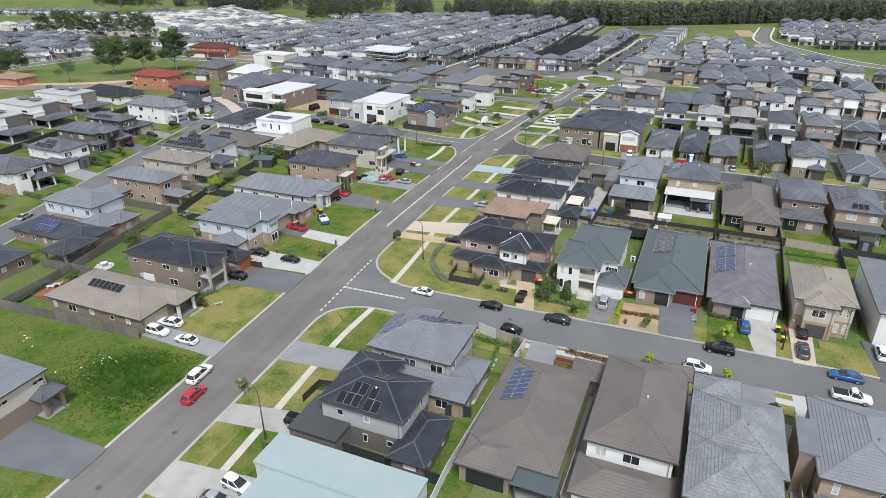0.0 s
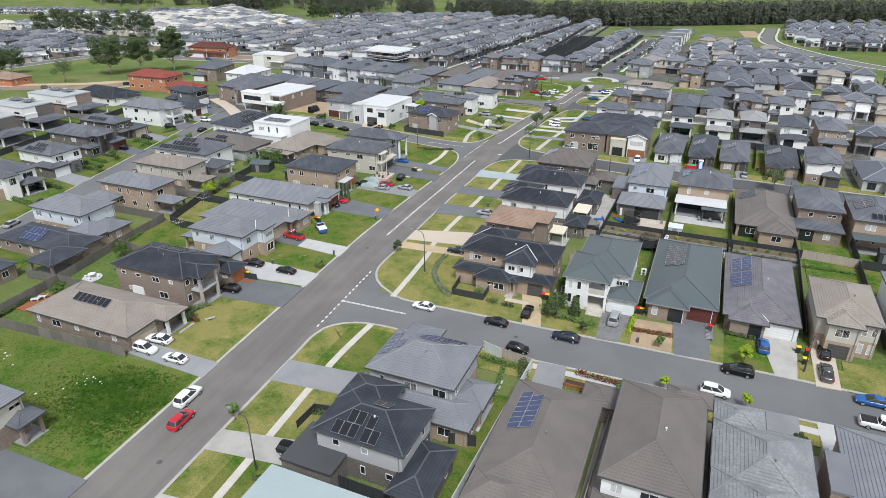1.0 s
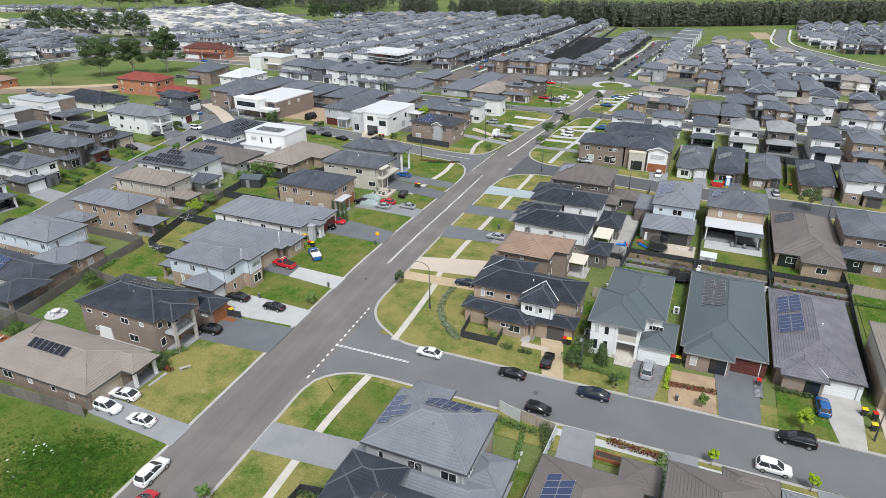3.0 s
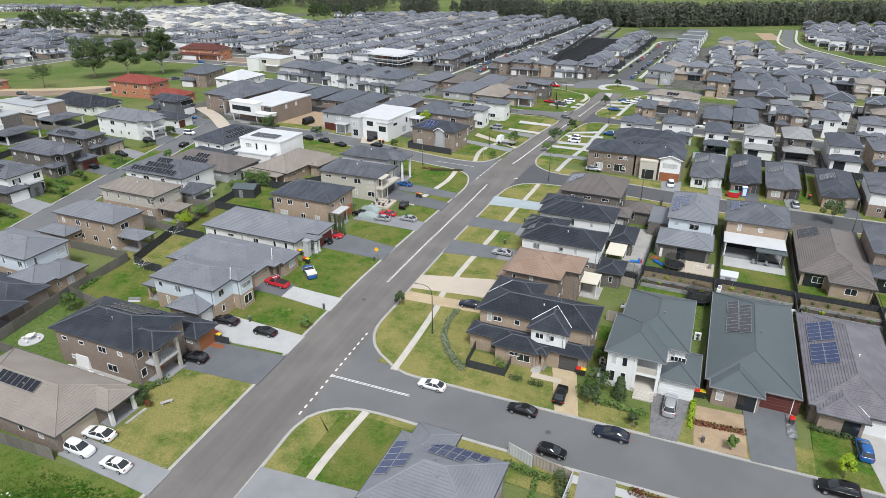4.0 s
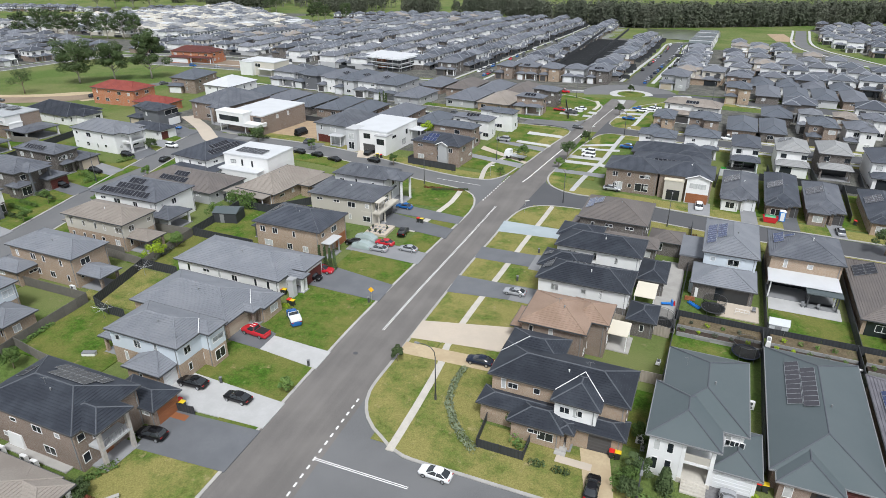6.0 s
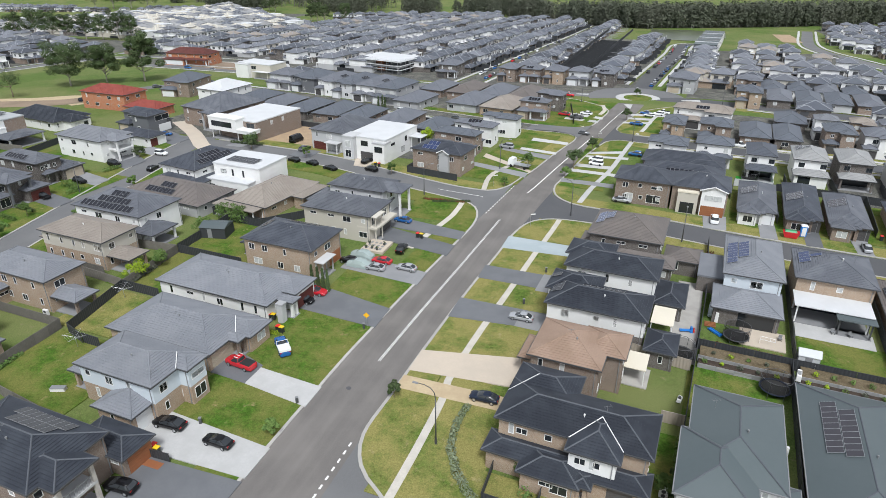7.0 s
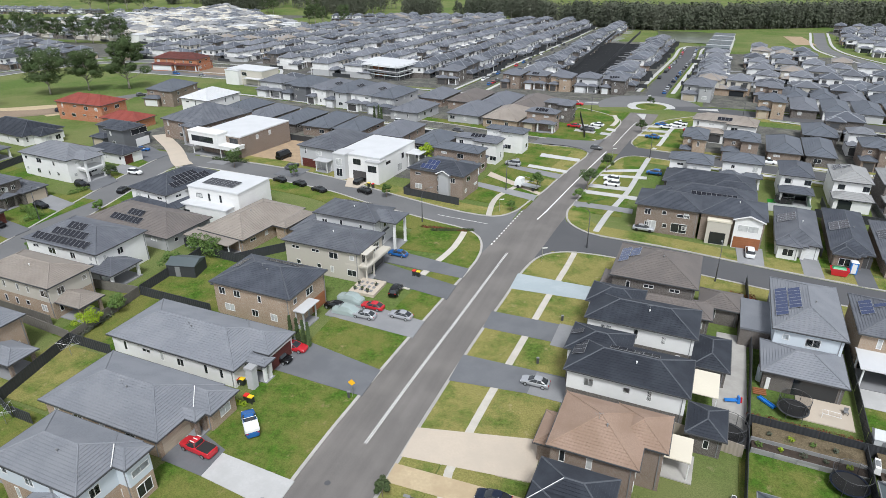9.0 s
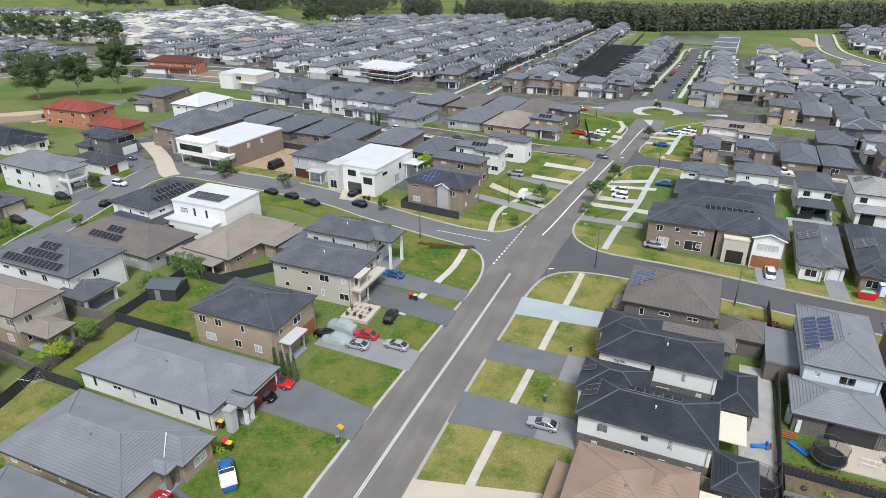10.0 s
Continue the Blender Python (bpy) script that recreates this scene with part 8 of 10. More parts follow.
# ---- trees and planting ----
def leaves(m, centre, radius, count, size, r, flat=0.8):
    """Scattered leaf clusters: small tilted, folded blades round a centre."""
    cx, cy, cz = centre
    for _ in range(count):
        a, u = r.uniform(0, 2 * math.pi), r.uniform(-1, 1)
        k = radius * r.uniform(0.45, 1.0) ** 0.6
        s = math.sqrt(1 - u * u)
        p = Vector((cx + k * s * math.cos(a), cy + k * s * math.sin(a), cz + k * u * flat))
        out = Vector((s * math.cos(a), s * math.sin(a), u + 0.35)) * 0.8 + Vector((r.uniform(-1, 1), r.uniform(-1, 1), r.uniform(-1, 1))) * 0.55
        d = out.cross(Vector((r.uniform(-1, 1), r.uniform(-1, 1), r.uniform(-1, 1)))).normalized()
        e = out.normalized().cross(d)
        z = size * r.uniform(0.6, 1.3)
        m.poly(tuple(p - d * z), tuple(p - e * z * 0.6), tuple(p + d * z), tuple(p + e * z * 0.6))


def tree(x, y, h, spread, leaf="leaf", kind="round", seed=1, bark="bark", label="small leafy street tree on the grass verge", density=1.0):
    r = random.Random(seed)
    root = new("tree")
    root.matrix_basis = pose(x, y, terrain(x, y) + 0.05, 0, 0, r.uniform(0, 360))
    tagged(root, label, "tree", "trees")
    t, c = MB(), MB()
    rad = 0.028 * h if kind != "tall" else 0.022 * h
    if kind == "column":
        t.tube([(0, 0, 0), (0, 0, h * 0.8)], [0.08, 0.03])
        for k in range(12):
            leaves(c, (0, 0, h * (0.08 + 0.075 * k)), spread * (1.0 - 0.055 * k), int(60 * density), 0.16, r, 1.0)
    else:
        tall = kind == "tall"
        base = h * (0.17 if tall else 0.34)
        t.tube([(0, 0, -0.1), (r.uniform(-0.1, 0.1), 0, base * 0.6), (0, 0, base), (0, r.uniform(-0.2, 0.2), h * 0.78)], [rad, rad * 0.8, rad * 0.6, rad * 0.2])
        n = 26 if tall else 11
        for k in range(n):
            a = 2.4 * k + r.uniform(-0.4, 0.4)
            z0 = base * r.uniform(0.9, 1.1) + h * (0.52 if tall else 0.45) * k / n
            z1 = min(h * 0.94, z0 + h * r.uniform(0.12, 0.28))
            d = spread * r.uniform(0.35, 1.0) * (1.0 - 0.35 * k / n)
            end = (d * math.cos(a), d * math.sin(a), z1)
            t.tube([(0, 0, z0), (end[0] * 0.5, end[1] * 0.5, (z0 + z1) / 2 - 0.02 * h), end], [rad * 0.4, rad * 0.25, rad * 0.08], 5)
            leaves(c, end, spread * (r.uniform(0.24, 0.40) if tall else r.uniform(0.26, 0.44)), int((170 if tall else 190) * density), (0.068 if tall else 0.062) * h ** 0.5, r, 0.66 if tall else 0.8)
        leaves(c, (0, 0, h * 0.80), spread * (0.34 if tall else 0.5), int(200 * density), 0.075 * h ** 0.5, r, 0.8)
    part("trunk", t, bark, root, smooth=True)
    part("crown", c, leaf, root)
    return root


for k, (x, y, h, s, lf) in enumerate((
    (0.95, -36.0, 2.7, 0.85, "leaf"), (51.6, -12.1, 2.2, 0.62, "leaf_lime"), (61.7, -12.6, 2.4, 0.62, "leaf_lime"), (63.4, 7.0, 3.0, 1.4, "leaf"), (62.2, -2.3, 3.2, 1.0, "leaf_lime"), (1.2, 15.4, 2.4, 1.1, "leaf_dark"), (-9.6, 4.3, 2.2, 1.0, "leaf"), (-20.6, -18.6, 2.2, 1.5, "leaf_dark"),
    (50.7, -1.8, 2.0, 0.75, "leaf"), (39.5, -1.6, 1.9, 0.7, "leaf_dark"), (33.6, 3.4, 2.2, 1.2, "leaf"), (33.8, 1.2, 2.4, 1.4, "leaf_dark"), (34.6, 4.8, 2.6, 1.4, "leaf_dark"), (7.8, 114.6, 5.2, 2.2, "leaf_dark"), (10.4, 130.0, 4.2, 1.6, "leaf_dark"), (6.8, 107.4, 2.6, 1.4, "leaf"), (15.8, 172.0, 4.0, 1.5, "leaf_dark"), (15.8, 216.0, 3.6, 1.4, "leaf_dark"), (-3.4, 111.5, 3.6, 1.7, "leaf"), (-5.6, 96.0, 2.4, 0.9, "leaf"),
    (-34.0, 119.0, 5.6, 2.6, "leaf_lime"), (-80.5, 101.0, 4.0, 2.0, "leaf_dark"), (-83.5, 104.6, 3.4, 2.2, "leaf"), (-62.0, 99.8, 3.0, 1.4, "leaf"), (-34.5, 94.8, 3.0, 1.3, "leaf"), (-105.0, 84.6, 3.0, 2.0, "leaf_dark"), (-84.6, 46.0, 2.6, 1.2, "leaf"), (-89.4, 66.0, 2.6, 1.3, "leaf"), (-96.6, 43.6, 3.2, 1.2, "leaf"), (-92.4, 34.0, 2.4, 1.2, "leaf"),
    (74.0, 77.0, 5.0, 2.6, "leaf_dark"), (36.5, 13.6, 2.4, 1.4, "leaf_dark"), (34.6, 10.8, 2.2, 1.3, "leaf"), (-56.0, 49.8, 3.0, 2.0, "leaf"), (-52.4, 57.0, 3.2, 2.4, "leaf"), (-56.4, 57.8, 3.0, 2.2, "leaf"), (-54.0, 30.0, 2.6, 2.0, "leaf_lime"), (-53.6, 35.0, 2.8, 1.8, "leaf"), (-48.0, -4.0, 3.0, 1.8, "leaf"), (-47.0, -19.0, 2.2, 1.4, "leaf"), (19.8, 7.8, 2.0, 1.1, "leaf"), (66.8, -19.4, 3.0, 1.0, "leaf_dark"), (74.0, 46.0, 2.0, 1.0, "leaf"), (90.0, 41.0, 2.4, 0.9, "leaf_dark"), (28.0, 164.0, 3.0, 1.6, "leaf"), (-216, 135, 9.0, 5.6, "leaf_dark"), (-17.0, 150.0, 3.0, 1.4, "leaf_dark"),
)):
    tree(x, y, h, s, lf, "round", k + 3, label="small leafy garden tree standing in grass")
for k, (x, y) in enumerate(((-23.7, 37.6), (-22.4, 37.3), (-21.3, 37.1), (-20.3, 36.9))):
    tree(x, y, 4.4, 0.42, "leaf_dark", "column", 70 + k, label="slim dark cypress beside a driveway")
tree(37.4, 3.6, 3.3, 1.15, "leaf_dark", "column", 77, label="dense conical conifer before a white house", density=2.0)
for k, (x, y, h) in enumerate(((-69.5, 161.5, 5), (-68.0, 161.8, 5.4), (-66.8, 161.2, 4.8))):
    tree(x, y, h, 0.6, "leaf_dark", "column", 90 + k, label="slim dark cypress before a house")
for k, (x, y, h, s) in enumerate(((-218, 163.8, 18.5, 9.5), (-210.2, 176, 17, 7.5), (-197, 184.7, 22, 8), (-424, 318, 24, 9), (-412, 322, 22, 8), (-436, 312, 21, 8), (-402, 326, 20, 7), (-390, 331, 21, 8), (-378, 335, 19, 7), (-366, 339, 22, 8.5), (-358, 343, 19, 7), (-272, 268, 11, 4), (-186, 150, 4, 2.0), (-268, 150, 13, 7), (-262, 138, 12, 6.5), (-276, 146, 12, 6), (-746, 676, 32, 15), (-722, 684, 34, 16), (-698, 692, 33, 15), (-676, 700, 30, 14), (-494, 722, 26, 10), (-478, 712, 24, 9), (-426, 725, 25, 10), (-330, 566, 20, 7), (-318, 560, 18, 6), (-300, 572, 20, 7), (-342, 574, 17, 6))):
    tree(x, y, h, s, "leaf_dark", "tall", 200 + k, "bark_pale", "tall spreading gum tree in the green park", 2.6 if k < 3 else 1.4)


def hedge(x0, y0, x1, y1, w, h, leaf="leaf", label="clipped green hedge along the lawn"):
    """A row of dense leaf clusters."""
    m, r = MB(), random.Random(int(x0 * 13 + y0 * 7) & 1023)
    n = max(2, int(math.hypot(x1 - x0, y1 - y0) / 0.45))
    for k in range(n + 1):
        t = k / n
        leaves(m, (x0 + (x1 - x0) * t, y0 + (y1 - y0) * t, h * 0.5), max(w, h) * 0.55, 48, 0.15, r, h / max(w, h))
    tagged(part("hedge", m, leaf), label, "hedge")


for a in (
    (34.7, 1.6, 40.6, 1.0, 1.0, 0.9), (46.2, 0.6, 46.6, 5.8, 0.8, 0.6, "leaf_lime", "yellow green shrubs beside a driveway"), (16.4, 2.3, 14.8, 3.7, 1.2, 0.9, "leaf_sage", "grey green shrub row across the lawn"), (14.6, 3.9, 12.8, 6.1, 1.2, 0.9, "leaf_sage", "grey green shrub row across the lawn"), (12.6, 6.4, 11.0, 9.3, 1.1, 0.8, "leaf_sage", "grey green shrub row across the lawn"), (10.9, 9.8, 10.4, 13.6, 1.0, 0.8, "leaf_sage", "grey green shrub row across the lawn"), (10.4, 14.0, 10.7, 16.8, 1.0, 0.7, "leaf_sage", "grey green shrub row across the lawn"),
    (20.6, 5.2, 21.8, 4.4, 1.2, 1.4, "leaf", "leafy green shrub inside a fenced yard"), (39.0, 62.6, 39.8, 72.4, 1.0, 1.3, "leaf_red", "tall reddish hedge along a yard fence"), (37.0, 72.6, 38.6, 72.4, 1.0, 1.1, "leaf_red", "reddish shrub at a yard corner"), (46.8, 1.6, 52.2, 1.7, 0.9, 0.7, "leaf_red", "dark red low clipped hedge"), (40.4, -12.4, 46.0, -13.0, 1.0, 0.9, "leaf_red", "reddish flowering hedge by the footpath"), (46.4, -13.4, 46.0, -18.0, 1.2, 1.6, "leaf", "tall green hedge beside a driveway"), (32.6, -12.6, 33.4, -16.0, 1.2, 1.6, "leaf_dark", "dense dark green hedge"), (40.2, 71.8, 39.2, 62.4, 1.1, 1.6, "leaf_red", "reddish hedge along a fence"), (38.2, 41.6, 49.6, 40.9, 1.2, 0.9, "leaf_red", "reddish hedge along a fence"),
    (75, 34, 83, 33.6, 0.8, 0.6, "leaf", "green shrubs along a yard fence"), (26.8, -13.0, 31.6, -13.8, 1.0, 1.0, "leaf", "green shrubs along a yard fence"), (-24.2, 22.9, -21.2, 22.8, 0.5, 0.7, "leaf_lime", "low yellow green hedge"), (-10.4, 83.4, -18, 80.8, 0.8, 0.6, "leaf_dark", "low shrubs by the corner"), (-20.5, 81.8, -11.5, 82.6, 0.8, 0.5, "leaf_red", "low shrubs by the corner"), (-58.0, 57.2, -50.6, 55.8, 2.2, 2.2, "leaf", "thick green garden shrubs by a fence"), (-105.4, 60.6, -100.4, 59.8, 1.8, 1.8, "leaf", "leafy green shrubs beside a driveway"), (-104.2, 71.6, -103.0, 75.6, 1.4, 1.1, "leaf", "clipped green hedge beside a lawn"), (-103.0, 39.4, -95.4, 38.0, 1.0, 0.9, "leaf", "clipped green hedge beside a lawn"), (-103.2, 42.0, -97.4, 41.0, 1.0, 0.9, "leaf", "clipped green hedge beside a lawn"), (-103.4, 46.4, -98.0, 46.0, 1.2, 1.0, "leaf_dark", "clipped green hedge beside a lawn"), (-98.6, 35.4, -95.6, 35.0, 1.4, 0.9, "leaf_dark", "low green garden shrubs beside a lawn"), (-97.8, 22.2, -91.4, 21.0, 1.3, 1.0, "leaf_dark", "low green garden shrubs beside a lawn"), (-97.0, 12.0, -89.0, 10.6, 1.4, 1.1, "leaf", "clipped green hedge beside a lawn"), (-99.6, 56.2, -99.2, 60.0, 1.5, 1.6, "leaf", "leafy green shrubs beside a driveway"), (-90, 104.6, -80, 105.4, 1.2, 1.0, "leaf_dark", "low green garden shrubs beside a lawn"),
    (60.2, 5.4, 64.0, 5.0, 1.0, 0.8, "leaf_dark", "dark green shrubs before a house"), (-22.6, -17.6, -20.6, -13.6, 1.2, 1.0, "leaf", "green shrubs beside a lawn"), (35.4, 9.0, 36.4, 17.0, 1.2, 1.4, "leaf_dark", "green shrubs in a side yard"), (9.0, -43.6, 13.0, -42.8, 0.9, 0.7, "leaf_dark", "dark shrubs by a driveway"), (16, -31.0, 9.8, -31.6, 0.8, 0.8, "leaf_dark", "dark shrubs by a fence"),
):
    hedge(*a)

# woods beyond the estate
wood, stems = MB(), MB()
r = random.Random(21)
EDGE = ((-950, 800), (-600, 770), (-420, 735), (-300, 722), (-160, 716), (-60, 612), (-10, 580), (60, 610), (120, 644), (190, 696), (300, 774), (600, 950))
for k in range(3000):
    x = r.uniform(-900, 560)
    j = next(i for i in range(len(EDGE) - 1) if x <= EDGE[i + 1][0])
    (xa, ya), (xb, yb) = EDGE[j], EDGE[j + 1]
    y = ya + (yb - ya) * (x - xa) / (xb - xa) + r.uniform(-5, 5)
    front = k % 5 < 2
    y += r.uniform(0, 14) if front else r.uniform(10, 105)
    if x < -60 and noise.noise(Vector((x * 0.014, y * 0.014, 0))) < (-0.05 if x > -300 else 0.0):
        continue
    z = terrain(x, y)
    h, s = r.uniform(14, 21), r.uniform(2.6, 4.4)
    lean = r.uniform(-1.2, 1.2)
    stems.tube([(x, y, z - 0.5), (x + lean, y, z + h * 0.86)], [0.38, 0.14], 4)
    for j in range(6 if front else 3):
        f = 0.2 + 0.16 * j if front else 0.58 + 0.16 * j
        cz = z + h * (0.08 + 0.86 * f)
        wide = s * (0.55 + 0.5 * min(1.0, 2.2 * f) - 0.55 * max(0.0, f - 0.62) * 2)
        leaves(wood, (x + lean * f + r.uniform(-0.6, 0.6) * s, y + r.uniform(-0.6, 0.6) * s, cz), wide * r.uniform(0.9, 1.6), 46 if front else 22, 0.95 if front else 1.15, r, 1.4)
floor_ = MB()
for (xa, ya), (xb, yb) in zip(EDGE[4:], EDGE[5:]):
    n = 6
    for i in range(n):
        x0, x1 = xa + (xb - xa) * i / n, xa + (xb - xa) * (i + 1) / n
        y0, y1 = ya + (yb - ya) * i / n, ya + (yb - ya) * (i + 1) / n
        floor_.poly(*[(x, y, terrain(x, y) + 0.15) for x, y in ((x0, y0), (x1, y1), (x1, y1 + 112), (x0, y0 + 112))])
structure("wood_floor", floor_, "litter_floor", "dark leaf litter under the gum woods")
tagged(part("far_woods", wood, "leaf_olive"), "dense olive green gum woods beyond the estate", "trees", kind="stuff")
tagged(part("far_tree_trunks", stems, "bark_gum"), "thin trunks of the far gum woods", "trees", kind="stuff")
structure("pond", MB().poly(*[(x, y, terrain(x, y) + 0.3) for x, y in ((8, 476), (50, 466), (60, 500), (62, 548), (34, 572), (2, 572))]), "water", "shallow muddy pond at the edge of the woods", "water")


# ---- street lamps, signs, bins ----
def lamp(x, y, heading, h=8.0):
    root = new("street_lamp")
    root.matrix_basis = pose(x, y, terrain(x, y) + 0.1, 0, 0, heading)
    tagged(root, "dark steel street lamp with a curved arm", "street lamp", "street lamps")
    part("pole", MB().tube([(0, 0, 0), (0, 0, h * 0.8)], [0.10, 0.065], 10), "trim_dark", root, smooth=True)
    part("base", MB().tube([(0, 0, 0), (0, 0, 0.9)], [0.15, 0.13], 10), "trim_dark", root)
    part("arm", MB().tube([(0, 0, h * 0.8), (0.12, 0, h * 0.9), (0.6, 0, h * 0.97), (1.4, 0, h), (2.2, 0, h)], [0.06, 0.055, 0.05, 0.045, 0.04], 8), "trim_dark", root, smooth=True)
    part("lamp_head", MB().box(2.1, -0.14, h - 0.07, 2.8, 0.14, h + 0.05, 0.03), "trim_grey", root)


for a in ((9.2, 9.4, 178, 8.2), (8.4, -42.4, 175, 8.2), (34.8, 1.0, -92, 6.5), (70.1, -1.4, -92, 6.5), (12.4, 83.2, 178, 8.0), (-21.6, 84.2, 60, 7.0), (76.6, 71.4, 88, 7.0), (35.0, 77.2, 88, 6.5), (-98.0, 58.3, 0, 7.5), (-10.0, 108.0, 0, 8.0), (110.4, 48.6, 80, 7.0), (20.0, 145.0, 180, 7.5), (-3.0, 199.0, 0, 8.0), (46, 200.0, 90, 8.0)):
    lamp(*a)


def sign(x, y, heading):
    root = new("road_sign")
    root.matrix_basis = pose(x, y, 0.1, 0, 0, heading)
    tagged(root, "yellow diamond road sign on a thin steel pole", "road sign")
    part("pole", MB().tube([(0, 0, 0), (0, 0, 2.5)], [0.03, 0.03], 8), "alloy", root)
    part("plate", MB().loft([[(-0.5, y_, 2.3), (0, y_, 1.8), (0.5, y_, 2.3), (0, y_, 2.8)] for y_ in (-0.05, -0.02)]), "sign_yellow", root)


sign(-9.2, 28.9, 10)
for x, y in ((5.6, 74.5), (-8.0, 95.0), (10.6, 140.6)):
    root = new("street_sign")
    root.matrix_basis = pose(x, y, 0.1, 0, 0, 30)
    tagged(root, "street name blade on a thin steel pole", "road sign")
    part("pole", MB().tube([(0, 0, 0), (0, 0, 2.9)], [0.03, 0.03], 8), "alloy", root)
    part("blade", MB().box(-0.05, -0.02, 2.65, 0.95, 0.02, 2.85), "trim_white", root)


def wheelie_bin(x, y, heading, lid):
    root = new("wheelie_bin")
    root.matrix_basis = pose(x, y, terrain(x, y) + 0.13, 0, 0, heading)
    tagged(root, f"dark green wheelie bin with a {lid} lid", "bin", "wheelie bins")
    part("bin_body", shared("bin", lambda: MB().loft([[(-0.22, -0.24, 0.05), (0.22, -0.24, 0.05), (0.22, 0.24, 0.05), (-0.22, 0.24, 0.05)], [(-0.29, -0.33, 0.98), (0.29, -0.33, 0.98), (0.29, 0.33, 0.98), (-0.29, 0.33, 0.98)]]).mesh("bin_body", "bin_dark")), None, root)
    part("lid", shared(("lid", lid), lambda: MB().box(-0.31, -0.36, 0.98, 0.31, 0.37, 1.07, 0.04).mesh("lid", "lid_" + lid)), None, root)
    for s in (-1, 1):
        part("wheel", shared("binwheel", lambda: MB().tube([(-0.04, 0, 0.1), (0.04, 0, 0.1)], [0.1, 0.1], 10).mesh("wheel", "rubber")), None, root, at=Matrix.Translation((0.26 * s, 0.27, 0)))


for k, (x, y) in enumerate(((-23.4, -3.3), (-22.6, -3.2), (-20.9, -2.6), (-20.2, -2.9), (-24.6, 26.0), (-23.9, 26.2), (-21.4, 23.6), (-20.7, 23.5), (31.6, 6.7), (32.3, 6.7), (46.9, 7.2), (47.6, 7.2), (57.9, 5.4), (69.9, 3.4), (71.0, 3.0), (75.6, 6.0), (-23.6, -26.4), (70.4, 0.6), (-14.2, 61.8), (-13.4, 61.7), (14.0, -44.0), (46.2, 92.8), (71.6, 91.0), (-23.2, 33.9), (-40.0, 99.0), (-41.2, 99.3))):
    wheelie_bin(x, y, 90 * (k % 4), "yellow" if k % 2 else "red")


# ---- yard things ----
def trampoline(x, y, r_=1.7, blue=False):
    root = new("trampoline")
    root.matrix_basis = pose(x, y, 0.1)
    tagged(root, "round black trampoline with a safety net frame", "trampoline")
    part("mat", MB().tube([(0, 0, 0.78), (0, 0, 0.82)], [r_, r_], 24), "rubber", root)
    part("pad", MB().loft([[(q * math.cos(k * math.pi / 12), q * math.sin(k * math.pi / 12), z) for k in range(24)] for q, z in ((r_, 0.80), (r_ + 0.22, 0.80), (r_ + 0.22, 0.88), (r_, 0.88))], caps=False), "car_navy" if blue else "trim_dark", root)
    part("net", MB().loft([[((r_ + 0.1) * math.cos(k * math.pi / 12), (r_ + 0.1) * math.sin(k * math.pi / 12), z) for k in range(24)] for z in (0.9, 2.4)], caps=False), "net", root)
    for k in range(6):
        a = k * math.pi / 3
        part("pole", MB().tube([((r_ + 0.2) * math.cos(a), (r_ + 0.2) * math.sin(a), 0), ((r_ + 0.2) * math.cos(a), (r_ + 0.2) * math.sin(a), 2.5)], [0.03, 0.03], 6), "trim_dark", root)
    part("ring", MB().tube([((r_ + 0.2) * math.cos(k * math.pi / 10), (r_ + 0.2) * math.sin(k * math.pi / 10), 2.5) for k in range(21)], [0.03] * 21, 6), "trim_dark", root)


for x, y, q in ((35.4, 36.9, 1.7), (43.1, 44.3, 1.6), (47.2, 33.0, 1.7), (49.7, 119.2, 1.7)):
    trampoline(x, y, q, x == 47.2)
structure("play_turf", sheet(MB(), 46.6, 115.6, 54.2, 122.4, 0.14, -2), "turf_bright", "bright green artificial turf yard", "grass")


def carport(x, y, w, d, rot, mat="roof_cream"):
    root = new("carport")
    root.matrix_basis = pose(x, y, 0.1, 0, 0, rot)
    tagged(root, "cream flat roofed patio cover on posts", "carport")
    part("roof", MB().box(0, 0, 2.5, w, d, 2.62), mat, root)
    for px in (0.1, w - 0.2):
        for py in (0.1, d - 0.2):
            part("post", MB().box(px, py, -0.1, px + 0.1, py + 0.1, 2.5), "trim_white", root)


carport(27.6, 28.6, 3.6, 4.0, -4)
carport(31.0, 40.9, 3.2, 5.2, -4)
for x, y, w, d, rot, mat in ((-54.6, 47.2, 5.2, 4.0, 12, "metal_grey"), (50.6, 39.8, 2.6, 1.8, -4, "fence_pale"), (88, 40, 2.4, 2.0, -4, "fence_dark")):
    root = new("garden_shed")
    root.matrix_basis = pose(x, y, 0.1, 0, 0, rot)
    tagged(root, "small steel garden shed with a gabled roof", "shed")
    part("wall", MB().box(0, 0, 0, w, d, 2.2), "fence_dark" if mat != "fence_pale" else mat, root)
    part("roof", MB().loft([[(q, -0.15, 2.2), (q, d / 2, 2.9), (q, d + 0.15, 2.2)] for q in (-0.12, w + 0.12)]), mat, root)
    part("door", MB().box(w * 0.3, -0.03, 0.05, w * 0.3 + 0.9, 0.01, 1.95), "trim_grey", root)


